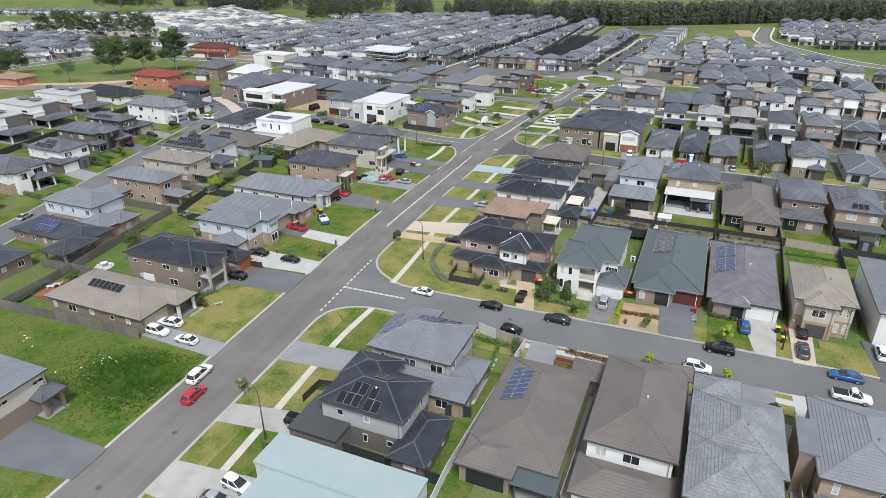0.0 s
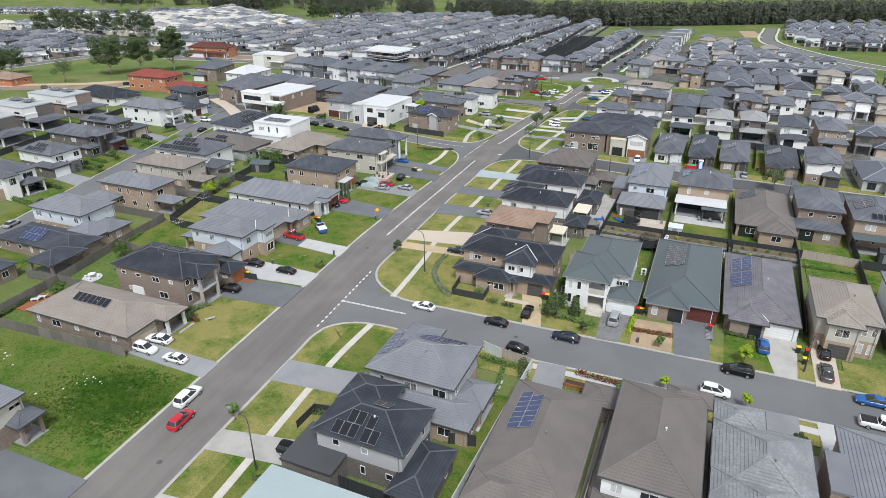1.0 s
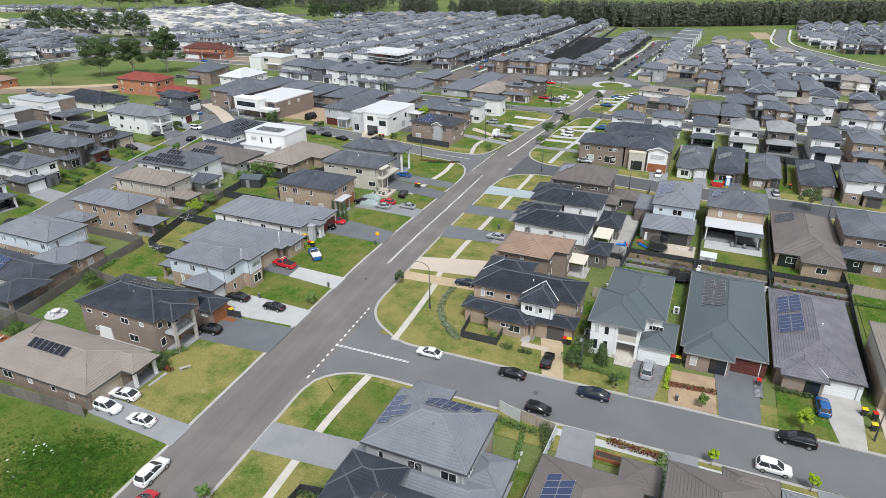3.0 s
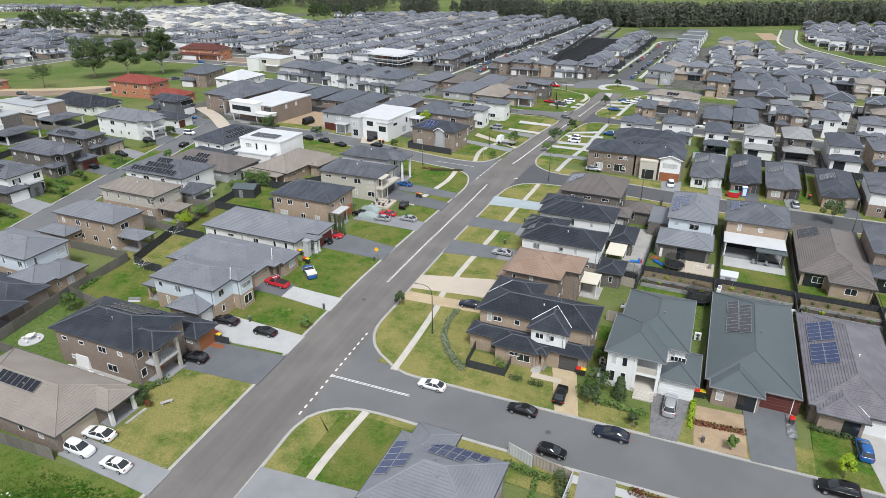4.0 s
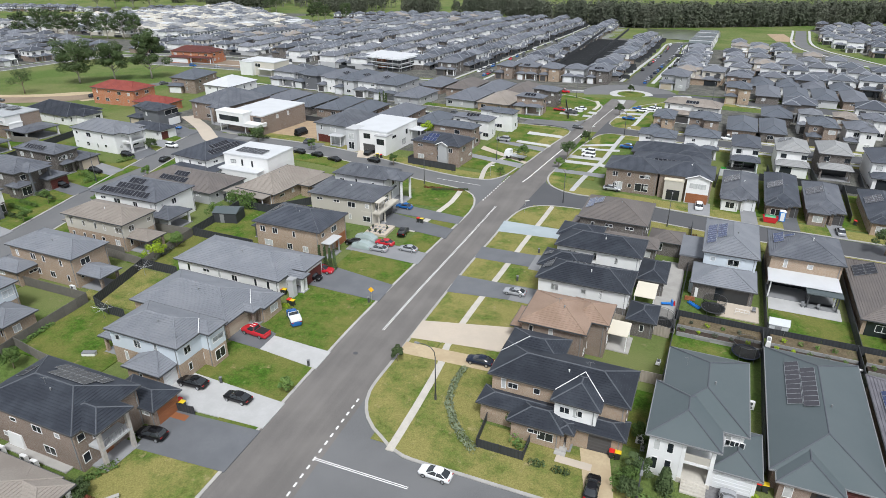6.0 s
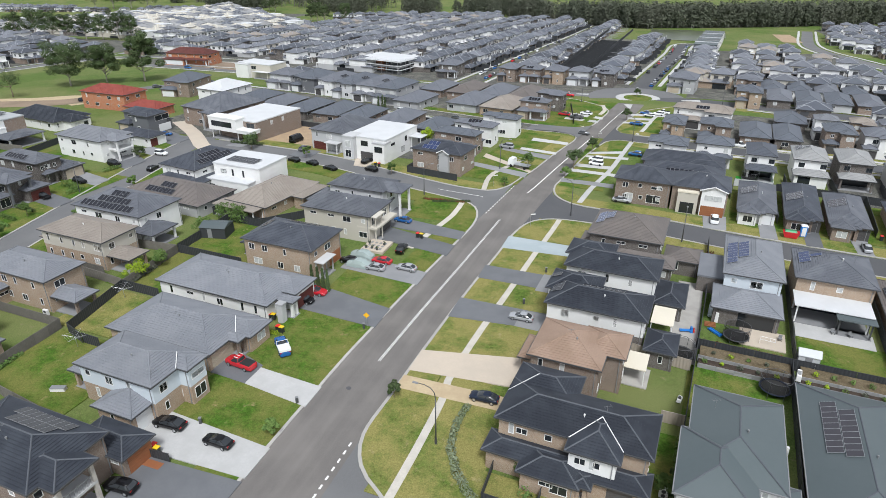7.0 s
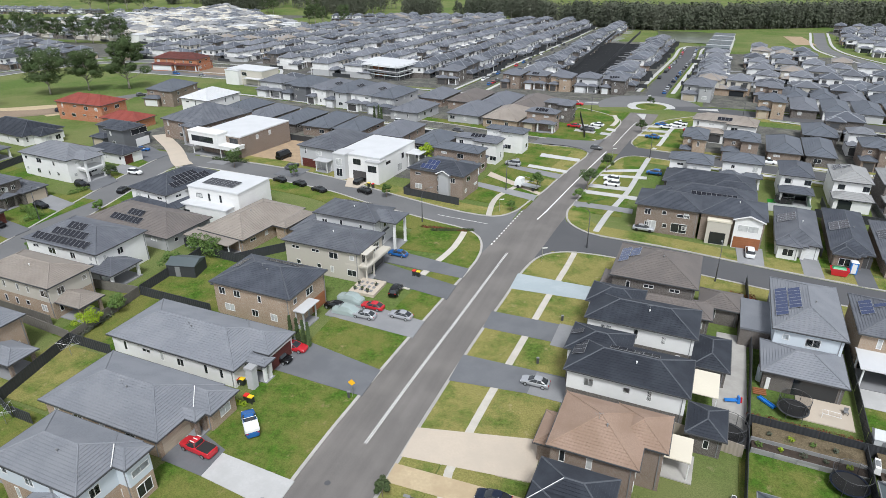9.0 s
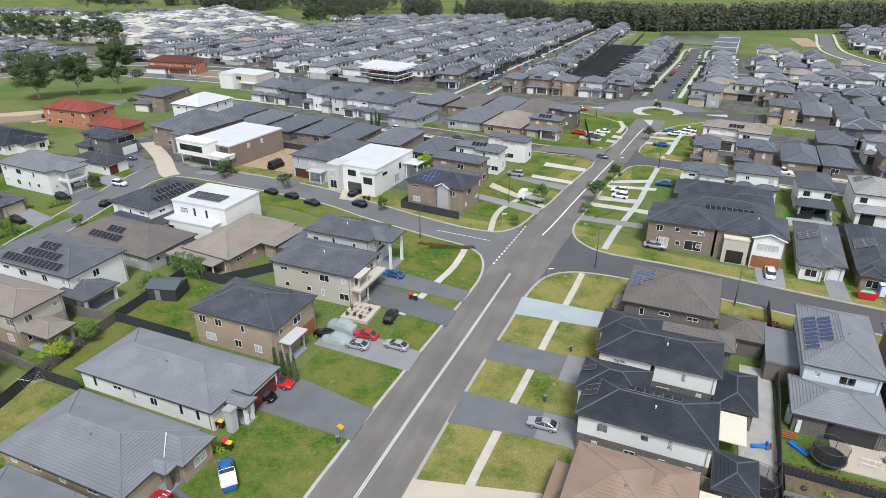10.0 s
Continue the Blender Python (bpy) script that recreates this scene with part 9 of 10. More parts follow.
def clothesline(x, y):
    root = new("clothesline")
    root.matrix_basis = pose(x, y, 0.1, 0, 0, 20)
    tagged(root, "grey rotary clothesline on a lawn", "clothesline")
    part("pole", MB().tube([(0, 0, 0), (0, 0, 1.9)], [0.04, 0.04], 8), "alloy", root)
    for k in range(4):
        a = k * math.pi / 2
        part("arm", MB().tube([(0, 0, 1.7), (1.8 * math.cos(a), 1.8 * math.sin(a), 2.1)], [0.025, 0.02], 6), "alloy", root)
    for q in (0.7, 1.2, 1.7):
        part("line", MB().tube([(q * math.cos(k * math.pi / 2), q * math.sin(k * math.pi / 2), 1.7 + 0.22 * q) for k in range(5)], [0.012] * 5, 4), "alloy", root)


for x, y in ((-50.8, 23.6), (-46.4, 10.2), (-60.6, 33.0)):
    clothesline(x, y)


def aircon(x, y, rot=0, z=0.1):
    root = new("air_conditioner")
    root.matrix_basis = pose(x, y, z, 0, 0, rot)
    tagged(root, "white outdoor air conditioner unit beside a wall", "air conditioner")
    part("case", MB().box(0, 0, 0, 0.95, 0.4, 1.2, 0.02), "trim_white", root)
    for q in (0.32, 0.88):
        part("fan_grille", MB().tube([(0.47, -0.03, q), (0.47, 0.01, q)], [0.24, 0.24], 14), "trim_dark", root)


for x, y in ((-34.8, -16.6), (-31.0, -16.8), (-29.2, -17.0), (-58.4, 14.8), (46.6, 21.0), (34.0, 10.0), (13.2, -42.0), (61.0, 33.0)):
    aircon(x, y)
for x, y, rot in ((-20.6, 50.4, 176), (-19.6, 46.9, 178)):
    root = new("covered_car")
    root.matrix_basis = pose(x, y, 0.14, 0, 0, rot)
    tagged(root, "pale green tarpaulin draped over a parked car", "car")
    m, r_ = MB(), random.Random(int(rot))
    sections = []
    for q, wd, zz in ((-2.25, 0.72, 0.62), (-2.1, 0.9, 0.86), (-1.5, 0.95, 0.98), (-0.95, 0.95, 1.34), (-0.3, 0.95, 1.47), (0.5, 0.95, 1.42), (1.1, 0.95, 1.06), (1.8, 0.93, 0.94), (2.15, 0.85, 0.78), (2.28, 0.66, 0.55)):
        zz += r_.uniform(-0.03, 0.03)
        sections.append([(q, -wd - r_.uniform(0, 0.12), 0.06), (q, -wd, 0.5 * zz), (q, -0.74 * wd, 0.94 * zz), (q, -0.3 * wd, zz), (q, 0.3 * wd, zz), (q, 0.74 * wd, 0.94 * zz), (q, wd, 0.5 * zz), (q, wd + r_.uniform(0, 0.12), 0.06)])
    m.loft(sections)
    part("tarpaulin", m, "car_tarp", root)
# paved patio with pots
structure("patio", MB().box(-22.2, 52.6, 0.0, -17.6, 57.6, 0.5), "drive_tan", "raised pale tiled patio before a house", "patio")
for k, (x, y) in enumerate(((-21.4, 53.4), (-20.2, 53.6), (-19.0, 53.2), (-21.6, 55.4), (-18.6, 55.6))):
    root = new("flower_pot")
    root.matrix_basis = pose(x, y, 0.5)
    tagged(root, "dark planted flower pot on a patio", "flower pot", "pots on the patio")
    part("pot", MB().tube([(0, 0, 0), (0, 0, 0.4)], [0.18, 0.26], 10), "trim_dark", root)
    m = MB()
    leaves(m, (0, 0, 0.55), 0.3, 30, 0.12, random.Random(k))
    part("plant", m, "leaf_dark", root)
root = new("truck")
root.matrix_basis = pose(-5.6, 110.6, 0.14, 0, 0, 165)
tagged(root, "white flatbed truck parked on the grass", "truck")
part("cab", MB().loft([[(1.2, -0.95, 0.5), (2.9, -0.95, 0.5), (2.9, 0.95, 0.5), (1.2, 0.95, 0.5)], [(1.2, -0.95, 1.5), (2.85, -0.95, 1.5), (2.85, 0.95, 1.5), (1.2, 0.95, 1.5)], [(1.2, -0.85, 2.4), (2.5, -0.85, 2.4), (2.5, 0.85, 2.4), (1.2, 0.85, 2.4)]]), "car_white", root)
part("windscreen", MB().loft([[(2.87, -0.85, 1.5), (2.87, 0.85, 1.5), (2.53, 0.78, 2.3), (2.53, -0.78, 2.3)], [(2.9, -0.85, 1.5), (2.9, 0.85, 1.5), (2.56, 0.78, 2.3), (2.56, -0.78, 2.3)]]), "glass_dark", root)
part("flatbed", MB().box(-3.0, -1.0, 0.85, 1.1, 1.0, 1.0), "alloy", root)
part("ladder_rack", MB().tube([(-2.9, -0.9, 1.0), (-2.9, -0.9, 2.3), (1.0, -0.9, 2.5)], [0.04] * 3, 6).tube([(-2.9, 0.9, 1.0), (-2.9, 0.9, 2.3), (1.0, 0.9, 2.5)], [0.04] * 3, 6), "alloy", root)
for x in (-2.0, 1.9):
    for s in (-1, 1):
        part("wheel", MB().tube([(x, s * 0.75, 0.4), (x, s * 0.98, 0.4)], [0.4, 0.4], 14), "rubber", root)
structure("dirt_track", strip(MB(), [(-260, 108), (-222, 121), (-203, 130), (-190, 141), (-176, 136)], 7.5, -7.5, 0.022), "dirt_path", "bare brown dirt track past old houses", "road")

tufts, r = MB(), random.Random(33)
for k in range(9000):
    lush = k % 4 > 0
    x, y = (r.gauss(-16.5, 4.2), r.gauss(-37.6, 3.2)) if lush else (r.uniform(-58, -9.6), r.uniform(-48.6, -31.4))
    if not (-58 < x < -9.5 and -48.8 < y < -31.0):
        continue
    h = r.uniform(0.06, 0.2) if lush else r.uniform(0.03, 0.09)
    for j in range(3):
        a = r.uniform(0, 6.28)
        dx, dy = 0.16 * math.cos(a), 0.16 * math.sin(a)
        tufts.poly((x - dy * 0.5, y + dx * 0.5, 0.1), (x + dy * 0.5, y - dx * 0.5, 0.1), (x + dx + dy * 0.3, y + dy - dx * 0.3, 0.1 + h), (x + dx - dy * 0.3, y + dy + dx * 0.3, 0.1 + h))
tagged(part("long_grass", tufts, "grass_lush"), "rank green tufts of grass on a vacant lot", "grass", kind="stuff")
bits = MB()
for k in range(34):
    cx, cy = r.choice(((-23.3, -35.9), (-39.7, -36), (-21.6, -39.2), (-23.8, -36.4), (-29, -41)))
    x, y, s = r.gauss(cx, 1.6), r.gauss(cy, 0.9), r.uniform(0.05, 0.2)
    bits.box(x, y, 0.1, x + s, y + s * 1.4, 0.12 + s * 0.5, s * 0.2)
tagged(part("litter", bits, "trim_white"), "scattered white litter in the long grass", "litter", kind="stuff")


# ---- yard details ----
# two-tier garden beds held by concrete sleepers behind the east lots
for x0, x1, y in ((37.9, 49.4, 35.5), (50.6, 61.6, 34.8), (62.6, 73.8, 34.0)):
    for tier, h, dy in ((0, 0.75, 0.0), (1, 1.15, 1.5)):
        wall = new("retaining_wall")
        wall.matrix_basis = pose(x0, y + dy, 0.08, 0, 0, -4)
        tagged(wall, "grey concrete sleeper wall holding a garden bed", "retaining wall")
        n = 5
        w = (x1 - x0) / n
        for k in range(n):
            for c in range(2 + tier):
                part("sleeper", shared(("sleeper", round(w, 2)), lambda: MB().box(0.01, -0.06, 0, w - 0.01, 0.06, 0.35, 0.012).mesh("sleeper", "sleeper")), None, wall, at=Matrix.Translation((k * w, 0, c * 0.37)))
        for k in range(n + 1):
            part("post", shared(("sleeper_post", tier), lambda: MB().box(-0.06, -0.1, 0, 0.06, 0.02, 0.74 + 0.37 * tier).mesh("post", "trim_grey")), None, wall, at=Matrix.Translation((k * w, 0, 0)))
    structure("garden_bed", sheet(MB(), x0, y + 0.05, x1, y + 1.46, 0.70, -4, (x0, y), skirt=0.6), "mulch", "dark mulched garden bed behind sleepers", "garden bed")
    structure("garden_bed", sheet(MB(), x0, y + 1.56, x1, y + 4.2, 1.05, -4, (x0, y), skirt=0.9), "bed_soil", "bare soil garden bed under a fence", "garden bed")
    r = random.Random(int(x0))
    for k in range(9):
        bush = new("shrub")
        up = k % 2
        bx = x0 + 0.8 + (x1 - x0 - 1.4) * k / 9
        bush.matrix_basis = pose(bx, y + (2.6 if up else 0.75) - 0.07 * (bx - x0), 1.03 if up else 0.68)
        tagged(bush, "small round green shrub in a garden bed", "shrub", "shrubs in the beds")
        m = MB()
        leaves(m, (0, 0, 0.28), 0.26 + 0.2 * r.random(), 60, 0.13, r, 0.9)
        part("foliage", m, r.choice(("leaf", "leaf", "leaf_lime", "leaf_olive")), bush)

# paved side yards
for x0, y0, x1, y1, rot, mat, lab in ((33.6, 36.0, 37.6, 60.6, -3, "concrete", "stained concrete side yard"), (43.6, 43.6, 49.8, 48.6, -4, "drive_tan", "pale paved back patio"), (51.6, 48.6, 62.0, 52.6, -4, "concrete_white", "white paved back patio"), (27.2, 28.4, 31.6, 32.8, -4, "concrete", "pale concrete patio under a cover"), (11.6, 37.0, 16.6, 41.9, -3, "concrete_grey", "grey concrete apron before a house"), (12.2, 48.8, 16.0, 55.0, -3, "concrete_grey", "grey concrete apron before a house"), (25.6, 3.9, 29.7, 5.0, -3, "drive_tan", "tan concrete garden path"), (43.5, -40.5, 45.4, -20.5, -3.5, "concrete", "narrow concrete passage between houses"), (55.2, -39.0, 56.9, -17.0, -3.5, "concrete", "narrow concrete passage between houses"), (67.0, -39.0, 68.8, -19.0, -3.5, "concrete", "narrow concrete passage between houses"), (26.2, 50.6, 27.0, 53.0, -3, "concrete", "small concrete step"), (-35.4, -15.7, -25.0, -14.0, -3, "concrete", "narrow concrete side path"), (-21.2, -4.9, -18.4, -3.9, 0, "door_timber", "small patch of red brown bark")):
    structure("paving", sheet(MB(), x0, y0, x1, y1, 0.161, rot, skirt=0.16), mat, lab, "paving")

steps = new("front_steps")
steps.matrix_basis = pose(25.3, 5.0, 0.14, 0, 0, -3.5)
tagged(steps, "pale concrete front steps up to a porch", "steps")
for k in range(5):
    part("step", MB().box(0, 0.55 * k, 0, 1.3, 3.0, 0.12 * (k + 1)), "concrete", steps)


def small(name, label, category, x, y, rot, pieces, z=None):
    """A small thing of a few boxes or tubes: pieces of (part, material, shape)."""
    root = new(name)
    root.matrix_basis = pose(x, y, terrain(x, y) + 0.13 if z is None else z, 0, 0, rot)
    tagged(root, label, category)
    for nm, mat, m in pieces:
        part(nm, m, mat, root)


small("clothes_airer", "white folding clothes airer on grass", "clothes airer", 19.0, 8.2, 40, [("frame", "trim_white", MB().tube([(0, 0, 0), (1.0, 0, 0.9), (1.6, 0, 0.9)], [0.03] * 3, 6).tube([(0, 0.6, 0), (1.0, 0.6, 0.9), (1.6, 0.6, 0.9)], [0.03] * 3, 6)), ("rail", "trim_white", MB().tube([(1.0, 0, 0.9), (1.0, 0.6, 0.9)], [0.025] * 2, 6).tube([(1.6, 0, 0.9), (1.6, 0.6, 0.9)], [0.025] * 2, 6))])
small("toy_slide", "blue plastic toy slide lying on grass", "toy", 39.3, 46.1, -45, [("slide_body", "plastic_blue", MB().box(0, 0, 0, 2.4, 0.55, 0.12, 0.05)), ("side_rail", "plastic_blue", MB().box(0, 0, 0.1, 2.4, 0.08, 0.26).box(0, 0.47, 0.1, 2.4, 0.55, 0.26))])
small("toy_slide", "blue plastic climbing toy on concrete", "toy", 35.4, 43.6, 15, [("slide_body", "plastic_blue", MB().box(0, 0, 0.3, 1.9, 0.5, 0.45, 0.04)), ("ladder", "plastic_blue", MB().box(1.5, -0.1, 0, 1.9, 0.6, 0.95, 0.1)), ("support", "lid_red", MB().box(1.9, 0.1, 0, 2.2, 0.4, 0.8, 0.08))])
small("water_tank", "tall grey steel water tank beside a wall", "water tank", 39.9, 50.2, 0, [("tank", "clad_blue", MB().tube([(0, 0, 0), (0, 0, 2.2)], [0.55, 0.55], 16)), ("tank_lid", "trim_grey", MB().tube([(0, 0, 2.2), (0, 0, 2.32)], [0.58, 0.3], 16))])
small("water_heater", "white hot water cabinet beside a wall", "water heater", 40.3, 48.4, 0, [("case", "trim_white", MB().box(0, 0, 0, 0.5, 0.9, 1.7, 0.03))])
small("timber_pile", "stack of brown timber offcuts on grass", "timber pile", 38.9, 46.9, 0, [("plank", "door_timber", MB().box(0, q * 0.3, 0.05 * q, 1.6, q * 0.3 + 0.2, 0.1 + 0.05 * q)) for q in range(4)])
small("clothesline", "white folding clothesline frame on grass", "clothesline", 46.4, 44.6, -8, [("frame", "trim_white", MB().tube([(0, 0, 0.7), (2.0, 0, 0.7), (2.0, 0.9, 0.7), (0, 0.9, 0.7), (0, 0, 0.7)], [0.03] * 5, 6)), ("rail", "trim_white", MB().tube([(0.6, 0, 0.7), (0.6, 0.9, 0.7)], [0.02] * 2, 6).tube([(1.3, 0, 0.7), (1.3, 0.9, 0.7)], [0.02] * 2, 6)), ("leg", "trim_white", MB().tube([(0, 0, 0), (0, 0, 0.7)], [0.03] * 2, 6).tube([(2, 0.9, 0), (2, 0.9, 0.7)], [0.03] * 2, 6))])
small("gas_bottle_box", "white plastic storage box on a garden bed", "storage box", 50.6, 35.6, 80, [("case", "trim_white", MB().box(0, 0, 0, 1.9, 0.7, 0.8, 0.08)), ("lid", "trim_grey", MB().box(0.5, 0.15, 0.8, 1.4, 0.55, 0.86))], 0.72)
for x, y in ((12.7, 55.9), (11.5, 43.9), (16.0, 28.6), (-9.9, 10.2), (-9.6, 28.6), (47.6, -1.6), (30.0, 0.2), (-18.9, 2.9)):
    small("letterbox", "dark square letterbox post by a driveway", "letterbox", x, y, 20, [("post", "trim_dark", MB().box(-0.16, -0.12, 0, 0.16, 0.12, 0.9)), ("cap", "trim_grey", MB().box(-0.2, -0.16, 0.9, 0.2, 0.16, 0.98, 0.02))])
small("white_car_toy", "small white and black ride-on toy on grass", "toy", 35.9, 26.4, 80, [("toy_body", "trim_white", MB().box(0, 0, 0.15, 1.2, 0.6, 0.5, 0.08)), ("toy_seat", "trim_dark", MB().box(0.35, 0.1, 0.45, 0.85, 0.5, 0.7, 0.05))])
small("skip_bin", "red steel skip bin beside the street", "skip bin", 53.6, 86.2, -4, [("bin_body", "car_red", MB().loft([[(0.4, 0, 0.1), (2.6, 0, 0.1), (2.6, 1.6, 0.1), (0.4, 1.6, 0.1)], [(0, 0, 1.2), (3.0, 0, 1.2), (3.0, 1.6, 1.2), (0, 1.6, 1.2)]])), ("rubbish", "plastic_green", MB().box(0.3, 0.2, 1.15, 2.6, 1.4, 1.45, 0.3))])
small("portable_toilet", "blue plastic portable toilet on a building lot", "portable toilet", 56.9, 87.6, 0, [("cabin", "plastic_blue", MB().box(0, 0, 0.1, 1.15, 1.15, 2.2)), ("roof", "trim_white", MB().box(-0.04, -0.04, 2.2, 1.19, 1.19, 2.35, 0.12)), ("door", "trim_white", MB().box(0.2, -0.03, 0.2, 0.95, 0.01, 2.0))])
small("garden_edging", "pale concrete garden edging in a lawn", "edging", -19.1, -22.2, 86, [("edge_block", "concrete", MB().box(q * 0.62, 0, 0, q * 0.62 + 0.6, 0.35, 0.16, 0.01)) for q in range(5)])
small("stone_bench", "low pale concrete bench on a lawn", "bench", -17.6, -18.1, 50, [("bench_top", "concrete", MB().box(0, 0, 0.3, 1.5, 0.4, 0.4)), ("bench_leg", "concrete", MB().box(0.1, 0.05, 0, 0.3, 0.35, 0.3)), ("bench_leg", "concrete", MB().box(1.2, 0.05, 0, 1.4, 0.35, 0.3))])
for x, y, rot in ((-23.4, -20.4, 20), (-22.9, -20.9, 40), (34.6, 8.4, 0), (34.9, 6.9, 90), (49.0, 46.0, 0), (56.6, 50.6, 10), (59.0, 50.4, 30)):
    small("garden_chair", "small garden chair on paving", "chair", x, y, rot, [("seat", "door_timber" if x < 0 else "trim_grey", MB().box(0, 0, 0.4, 0.5, 0.5, 0.45)), ("backrest", "door_timber" if x < 0 else "trim_grey", MB().box(0, 0.45, 0.45, 0.5, 0.5, 0.9))] + [("leg", "trim_dark", MB().box(a, b, 0, a + 0.05, b + 0.05, 0.4)) for a in (0, 0.45) for b in (0, 0.45)])
small("shade_tank", "low white water tanks along a brick wall", "water tank", -35.0, -15.0, -3, [("tank", "trim_white", MB().box(0, 0, 0, 2.6, 0.7, 1.9, 0.15)), ("tank_lid", "trim_grey", MB().tube([(0.5, 0.35, 1.9), (0.5, 0.35, 2.0)], [0.15] * 2, 10))])
for a in ((23.2, 2.6, 24.4, 2.6, 0.9, 0.9, "leaf_dark", "small green shrub on the lawn"), (26.0, 2.4, 27.2, 2.4, 0.9, 0.9, "leaf_dark", "small green shrub on the lawn"), (32.6, 2.2, 33.2, 3.8, 1.6, 1.8, "leaf", "tall loose green shrubs by a driveway"), (-21.4, -18.0, -20.6, -17.8, 1.4, 1.5, "leaf_dark", "spiky green shrub by a house"), (-19.6, -18.4, -19.0, -18.4, 0.8, 0.8, "leaf_red", "dark red shrub by a house")):
    hedge(*a)
for i in range(4):
    for j in range(3):
        small("stepping_stone", "dark square stepping slab on a pale patio", "paving slab", -21.6 + 0.9 * i, 53.4 + 1.2 * j, 0, [("slab", "trim_grey", MB().box(0, 0, 0, 0.5, 0.7, 0.03))], 0.502)
for a in ((-52.0, 0.6, -52.6, 6.0, 1.0, 0.8, "leaf", "weedy shrubs along a timber fence"), (-51.8, 14.0, -52.6, 20.0, 0.7, 0.5, "leaf", "weeds along a steel fence"), (-53.4, 27.4, -53.8, 33.6, 1.2, 1.1, "leaf_olive", "tangled shrubs along a timber fence"), (-50.2, -28.6, -50.4, -22.0, 1.0, 0.9, "leaf_dark", "dark shrubs along a timber fence"), (-57.0, -15.4, -52.0, -15.2, 0.9, 0.7, "leaf", "weedy shrubs along a timber fence"), (35.6, 10.0, 36.0, 19.0, 1.1, 1.2, "leaf", "green shrubs in a side yard"), (31.4, 36.0, 34.0, 35.6, 0.7, 0.5, "leaf", "low plants by a beige fence"), (30.2, -14.4, 30.6, -22.0, 0.7, 0.6, "leaf", "low plants along a pale fence"), (-39.2, 56.4, -46.0, 57.0, 0.8, 0.7, "leaf", "low plants along a dark fence"), (9.4, 106.0, 12.0, 109.6, 0.6, 0.4, "leaf", "low plants on the verge")):
    hedge(*a)
structure("round_patio", MB().tube([(-46.8, -12.4, 0.05), (-46.8, -12.4, 0.17)], [1.7, 1.7], 28), "concrete_white", "round white paved garden patio", "paving")
small("garden_table", "round white garden table on a patio", "table", -46.8, -12.4, 0, [("table_top", "trim_white", MB().tube([(0, 0, 0.7), (0, 0, 0.75)], [0.6, 0.6], 18)), ("table_leg", "trim_white", MB().tube([(0, 0, 0), (0, 0, 0.7)], [0.06, 0.06], 8))], 0.17)
for k in range(4):
    small("garden_stool", "small white garden stool by a table", "stool", -46.8 + 1.1 * math.cos(1.57 * k + 0.4), -12.4 + 1.1 * math.sin(1.57 * k + 0.4), 0, [("seat", "trim_white", MB().tube([(0, 0, 0.35), (0, 0, 0.42)], [0.2, 0.2], 12)), ("leg", "trim_white", MB().tube([(0, 0, 0), (0, 0, 0.35)], [0.12, 0.1], 10))], 0.17)
structure("timber_deck", sheet(MB(), -50.4, -25.0, -45.6, -19.6, 0.2, -3, skirt=0.2), "door_timber", "brown timber deck behind a house", "deck")
for k in range(2):
    small("sun_lounger", "white and blue striped sun lounger on a deck", "lounger", -49.6 + 0.4 * k, -22.6 + 1.0 * k, 25, [("mattress", "clad_blue", MB().box(0, 0, 0.3, 1.2, 0.6, 0.4)), ("backrest", "trim_white", MB().loft([[(1.2, 0, 0.3), (1.2, 0.6, 0.3), (1.75, 0.6, 0.75), (1.75, 0, 0.75)], [(1.2, 0, 0.38), (1.2, 0.6, 0.38), (1.7, 0.6, 0.82), (1.7, 0, 0.82)]])), ("frame", "trim_white", MB().box(0.1, 0.05, 0, 0.2, 0.55, 0.3).box(1.0, 0.05, 0, 1.1, 0.55, 0.3))], 0.2)
for k in range(9):
    small("stepping_stone", "pale square stepping slab set in grass", "paving slab", 29.9 + 0.04 * k, -28.0 + 1.25 * k, -3, [("slab", "concrete_white", MB().box(0, 0, 0, 0.7, 0.8, 0.05, 0.01))], 0.125)
small("planter_box", "red brown timber planter box with shrubs", "planter", 38.9, -15.6, -4, [("side_board", "door_timber", MB().box(0, 0, 0, 5.6, 0.1, 0.5)), ("side_board", "door_timber", MB().box(0, 1.0, 0, 5.6, 1.1, 0.5)), ("end_board", "door_timber", MB().box(0, 0.1, 0, 0.1, 1.0, 0.5)), ("end_board", "door_timber", MB().box(5.5, 0.1, 0, 5.6, 1.0, 0.5)), ("soil", "mulch", MB().box(0.1, 0.1, 0, 5.5, 1.0, 0.42))])
crumple, r = MB(), random.Random(9)
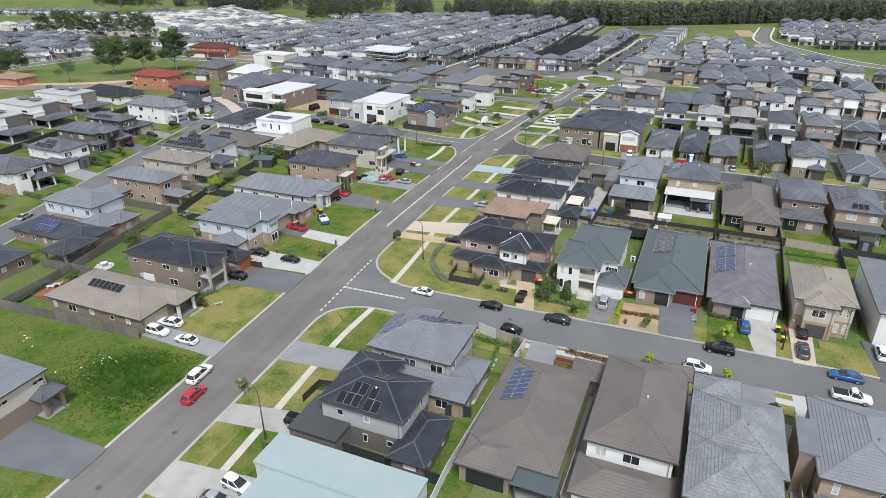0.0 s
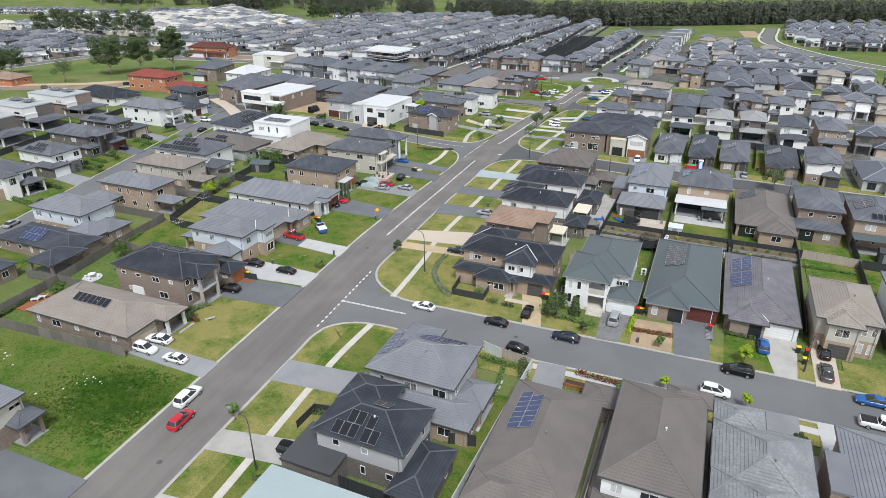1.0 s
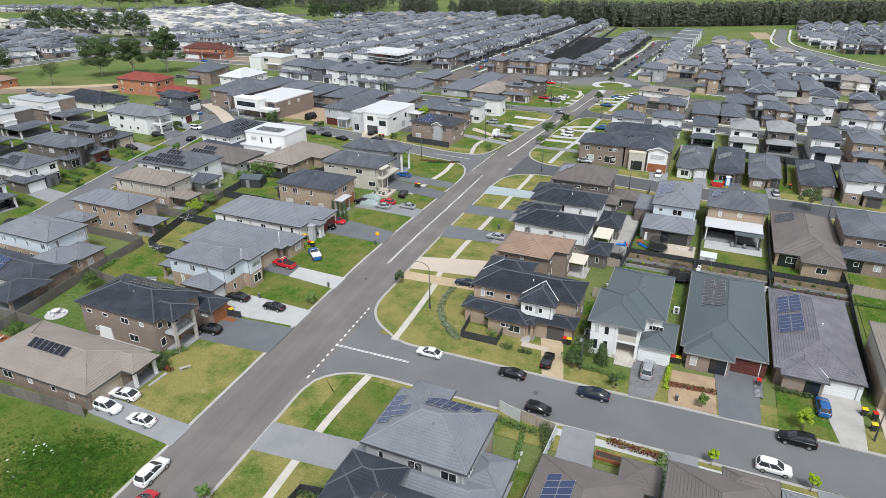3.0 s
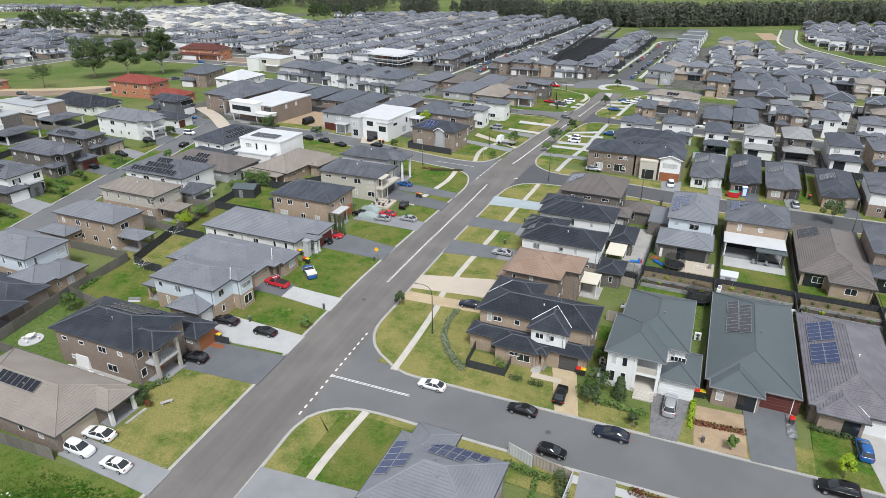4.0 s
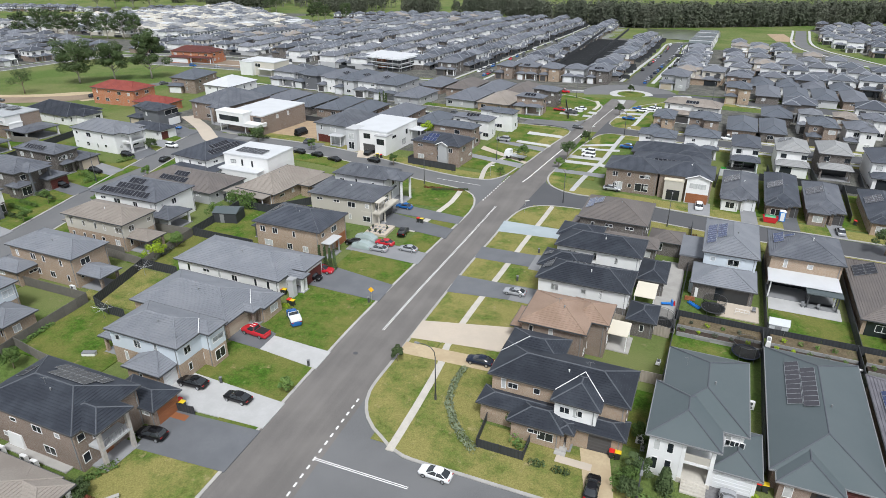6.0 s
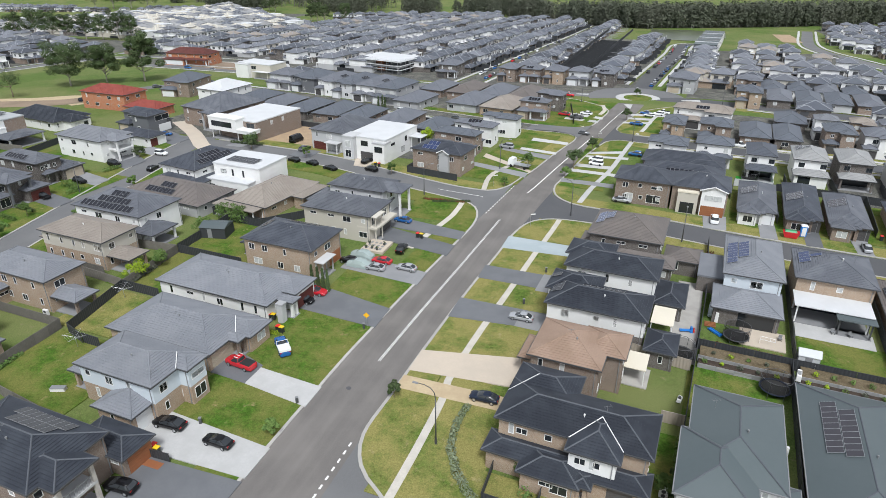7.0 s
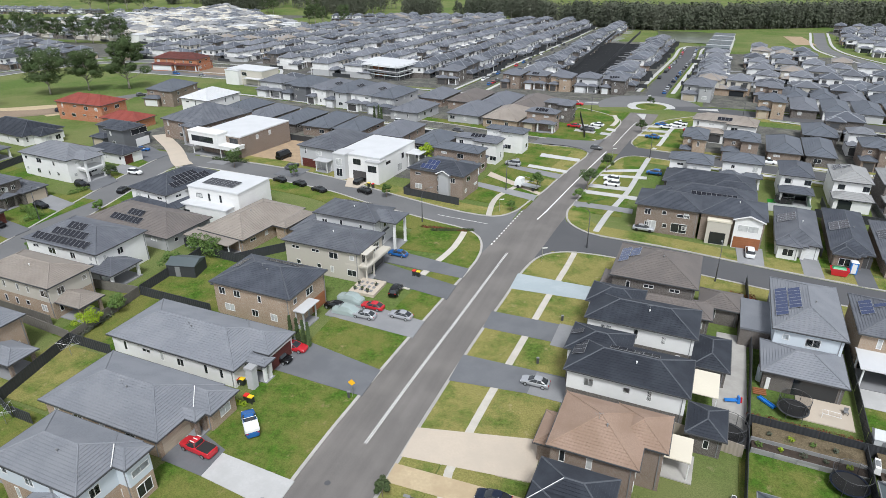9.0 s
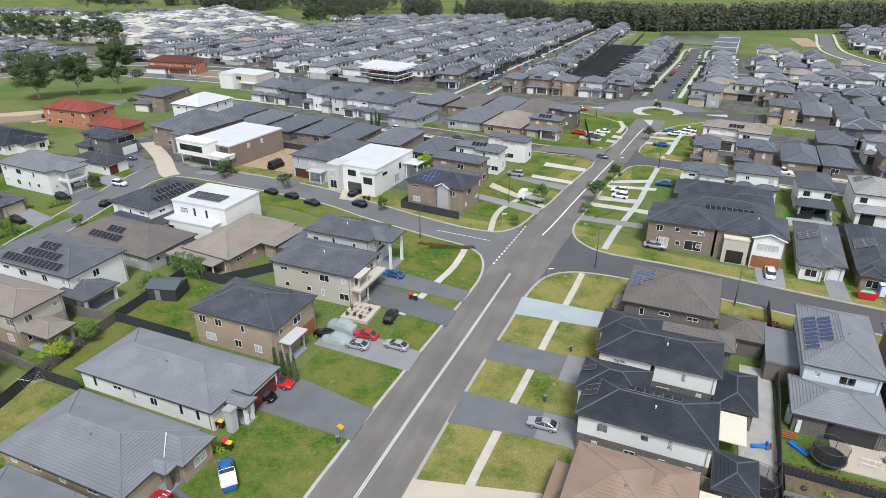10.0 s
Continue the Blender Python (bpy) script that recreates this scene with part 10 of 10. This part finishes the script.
gridz = [[0.05 + 0.22 * r.random() * (1 - abs(i - 2) / 2.6) for i in range(5)] for j in range(13)]
for j in range(12):
    for i in range(4):
        crumple.poly(*[(0.28 * a_ + 0.06 * math.sin(b_ * 1.9), 0.38 * b_, gridz[b_][a_]) for a_, b_ in ((i, j), (i + 1, j), (i + 1, j + 1), (i, j + 1))])
small("storage_box", "long white plastic box lying on a lawn", "box", -41.4, 1.2, 20, [("box_body", "trim_white", MB().box(0, 0, 0, 1.9, 0.7, 0.45)), ("lid", "trim_grey", MB().box(-0.03, -0.03, 0.45, 1.93, 0.73, 0.52))])
small("plastic_sheet", "crumpled silver plastic sheet on a driveway", "plastic sheet", 57.2, 2.6, -3, [("sheet", "alloy", crumple)], 0.17)
for k in range(4):
    small("stepping_stone", "pale square stepping slab set in grass", "paving slab", 12.6 + 0.95 * k, -29.4, -3, [("slab", "concrete_white", MB().box(0, 0, 0, 0.7, 0.7, 0.05, 0.01))], 0.13)
# television aerials on the near roofs
for x, y, z in ((27.6, 13.2, 7.0), (-24.6, 2.6, 6.2), (-33.4, 16.6, 4.6), (-34.6, 29.8, 4.9), (24.4, 39.6, 7.0), (25.0, 51.4, 7.0), (21.4, 26.6, 7.2), (38.6, 18.0, 7.2), (-31.6, 43.6, 7.4), (60.0, 62.0, 7.4), (-31.0, -11.4, 7.3), (49.6, -26.0, 7.4), (21.6, -22.6, 7.4)):
    small("roof_aerial", "thin metal television aerial on a roof", "aerial", x, y, 30, [("mast", "trim_grey", MB().tube([(0, 0, -0.4), (0, 0, 0.9)], [0.02] * 2, 6)), ("boom", "trim_grey", MB().tube([(-0.45, 0, 0.85), (0.45, 0, 0.85)], [0.014] * 2, 6))] + [("element", "trim_grey", MB().tube([(q, -0.25, 0.85), (q, 0.25, 0.85)], [0.009] * 2, 5)) for q in (-0.4, 0.0, 0.4)], z)
structure("bare_bank", sheet(MB(), 97, 480, 110, 550, 0.10, 0, cell=10), "dirt", "bare brown earth on the green bank", "ground")
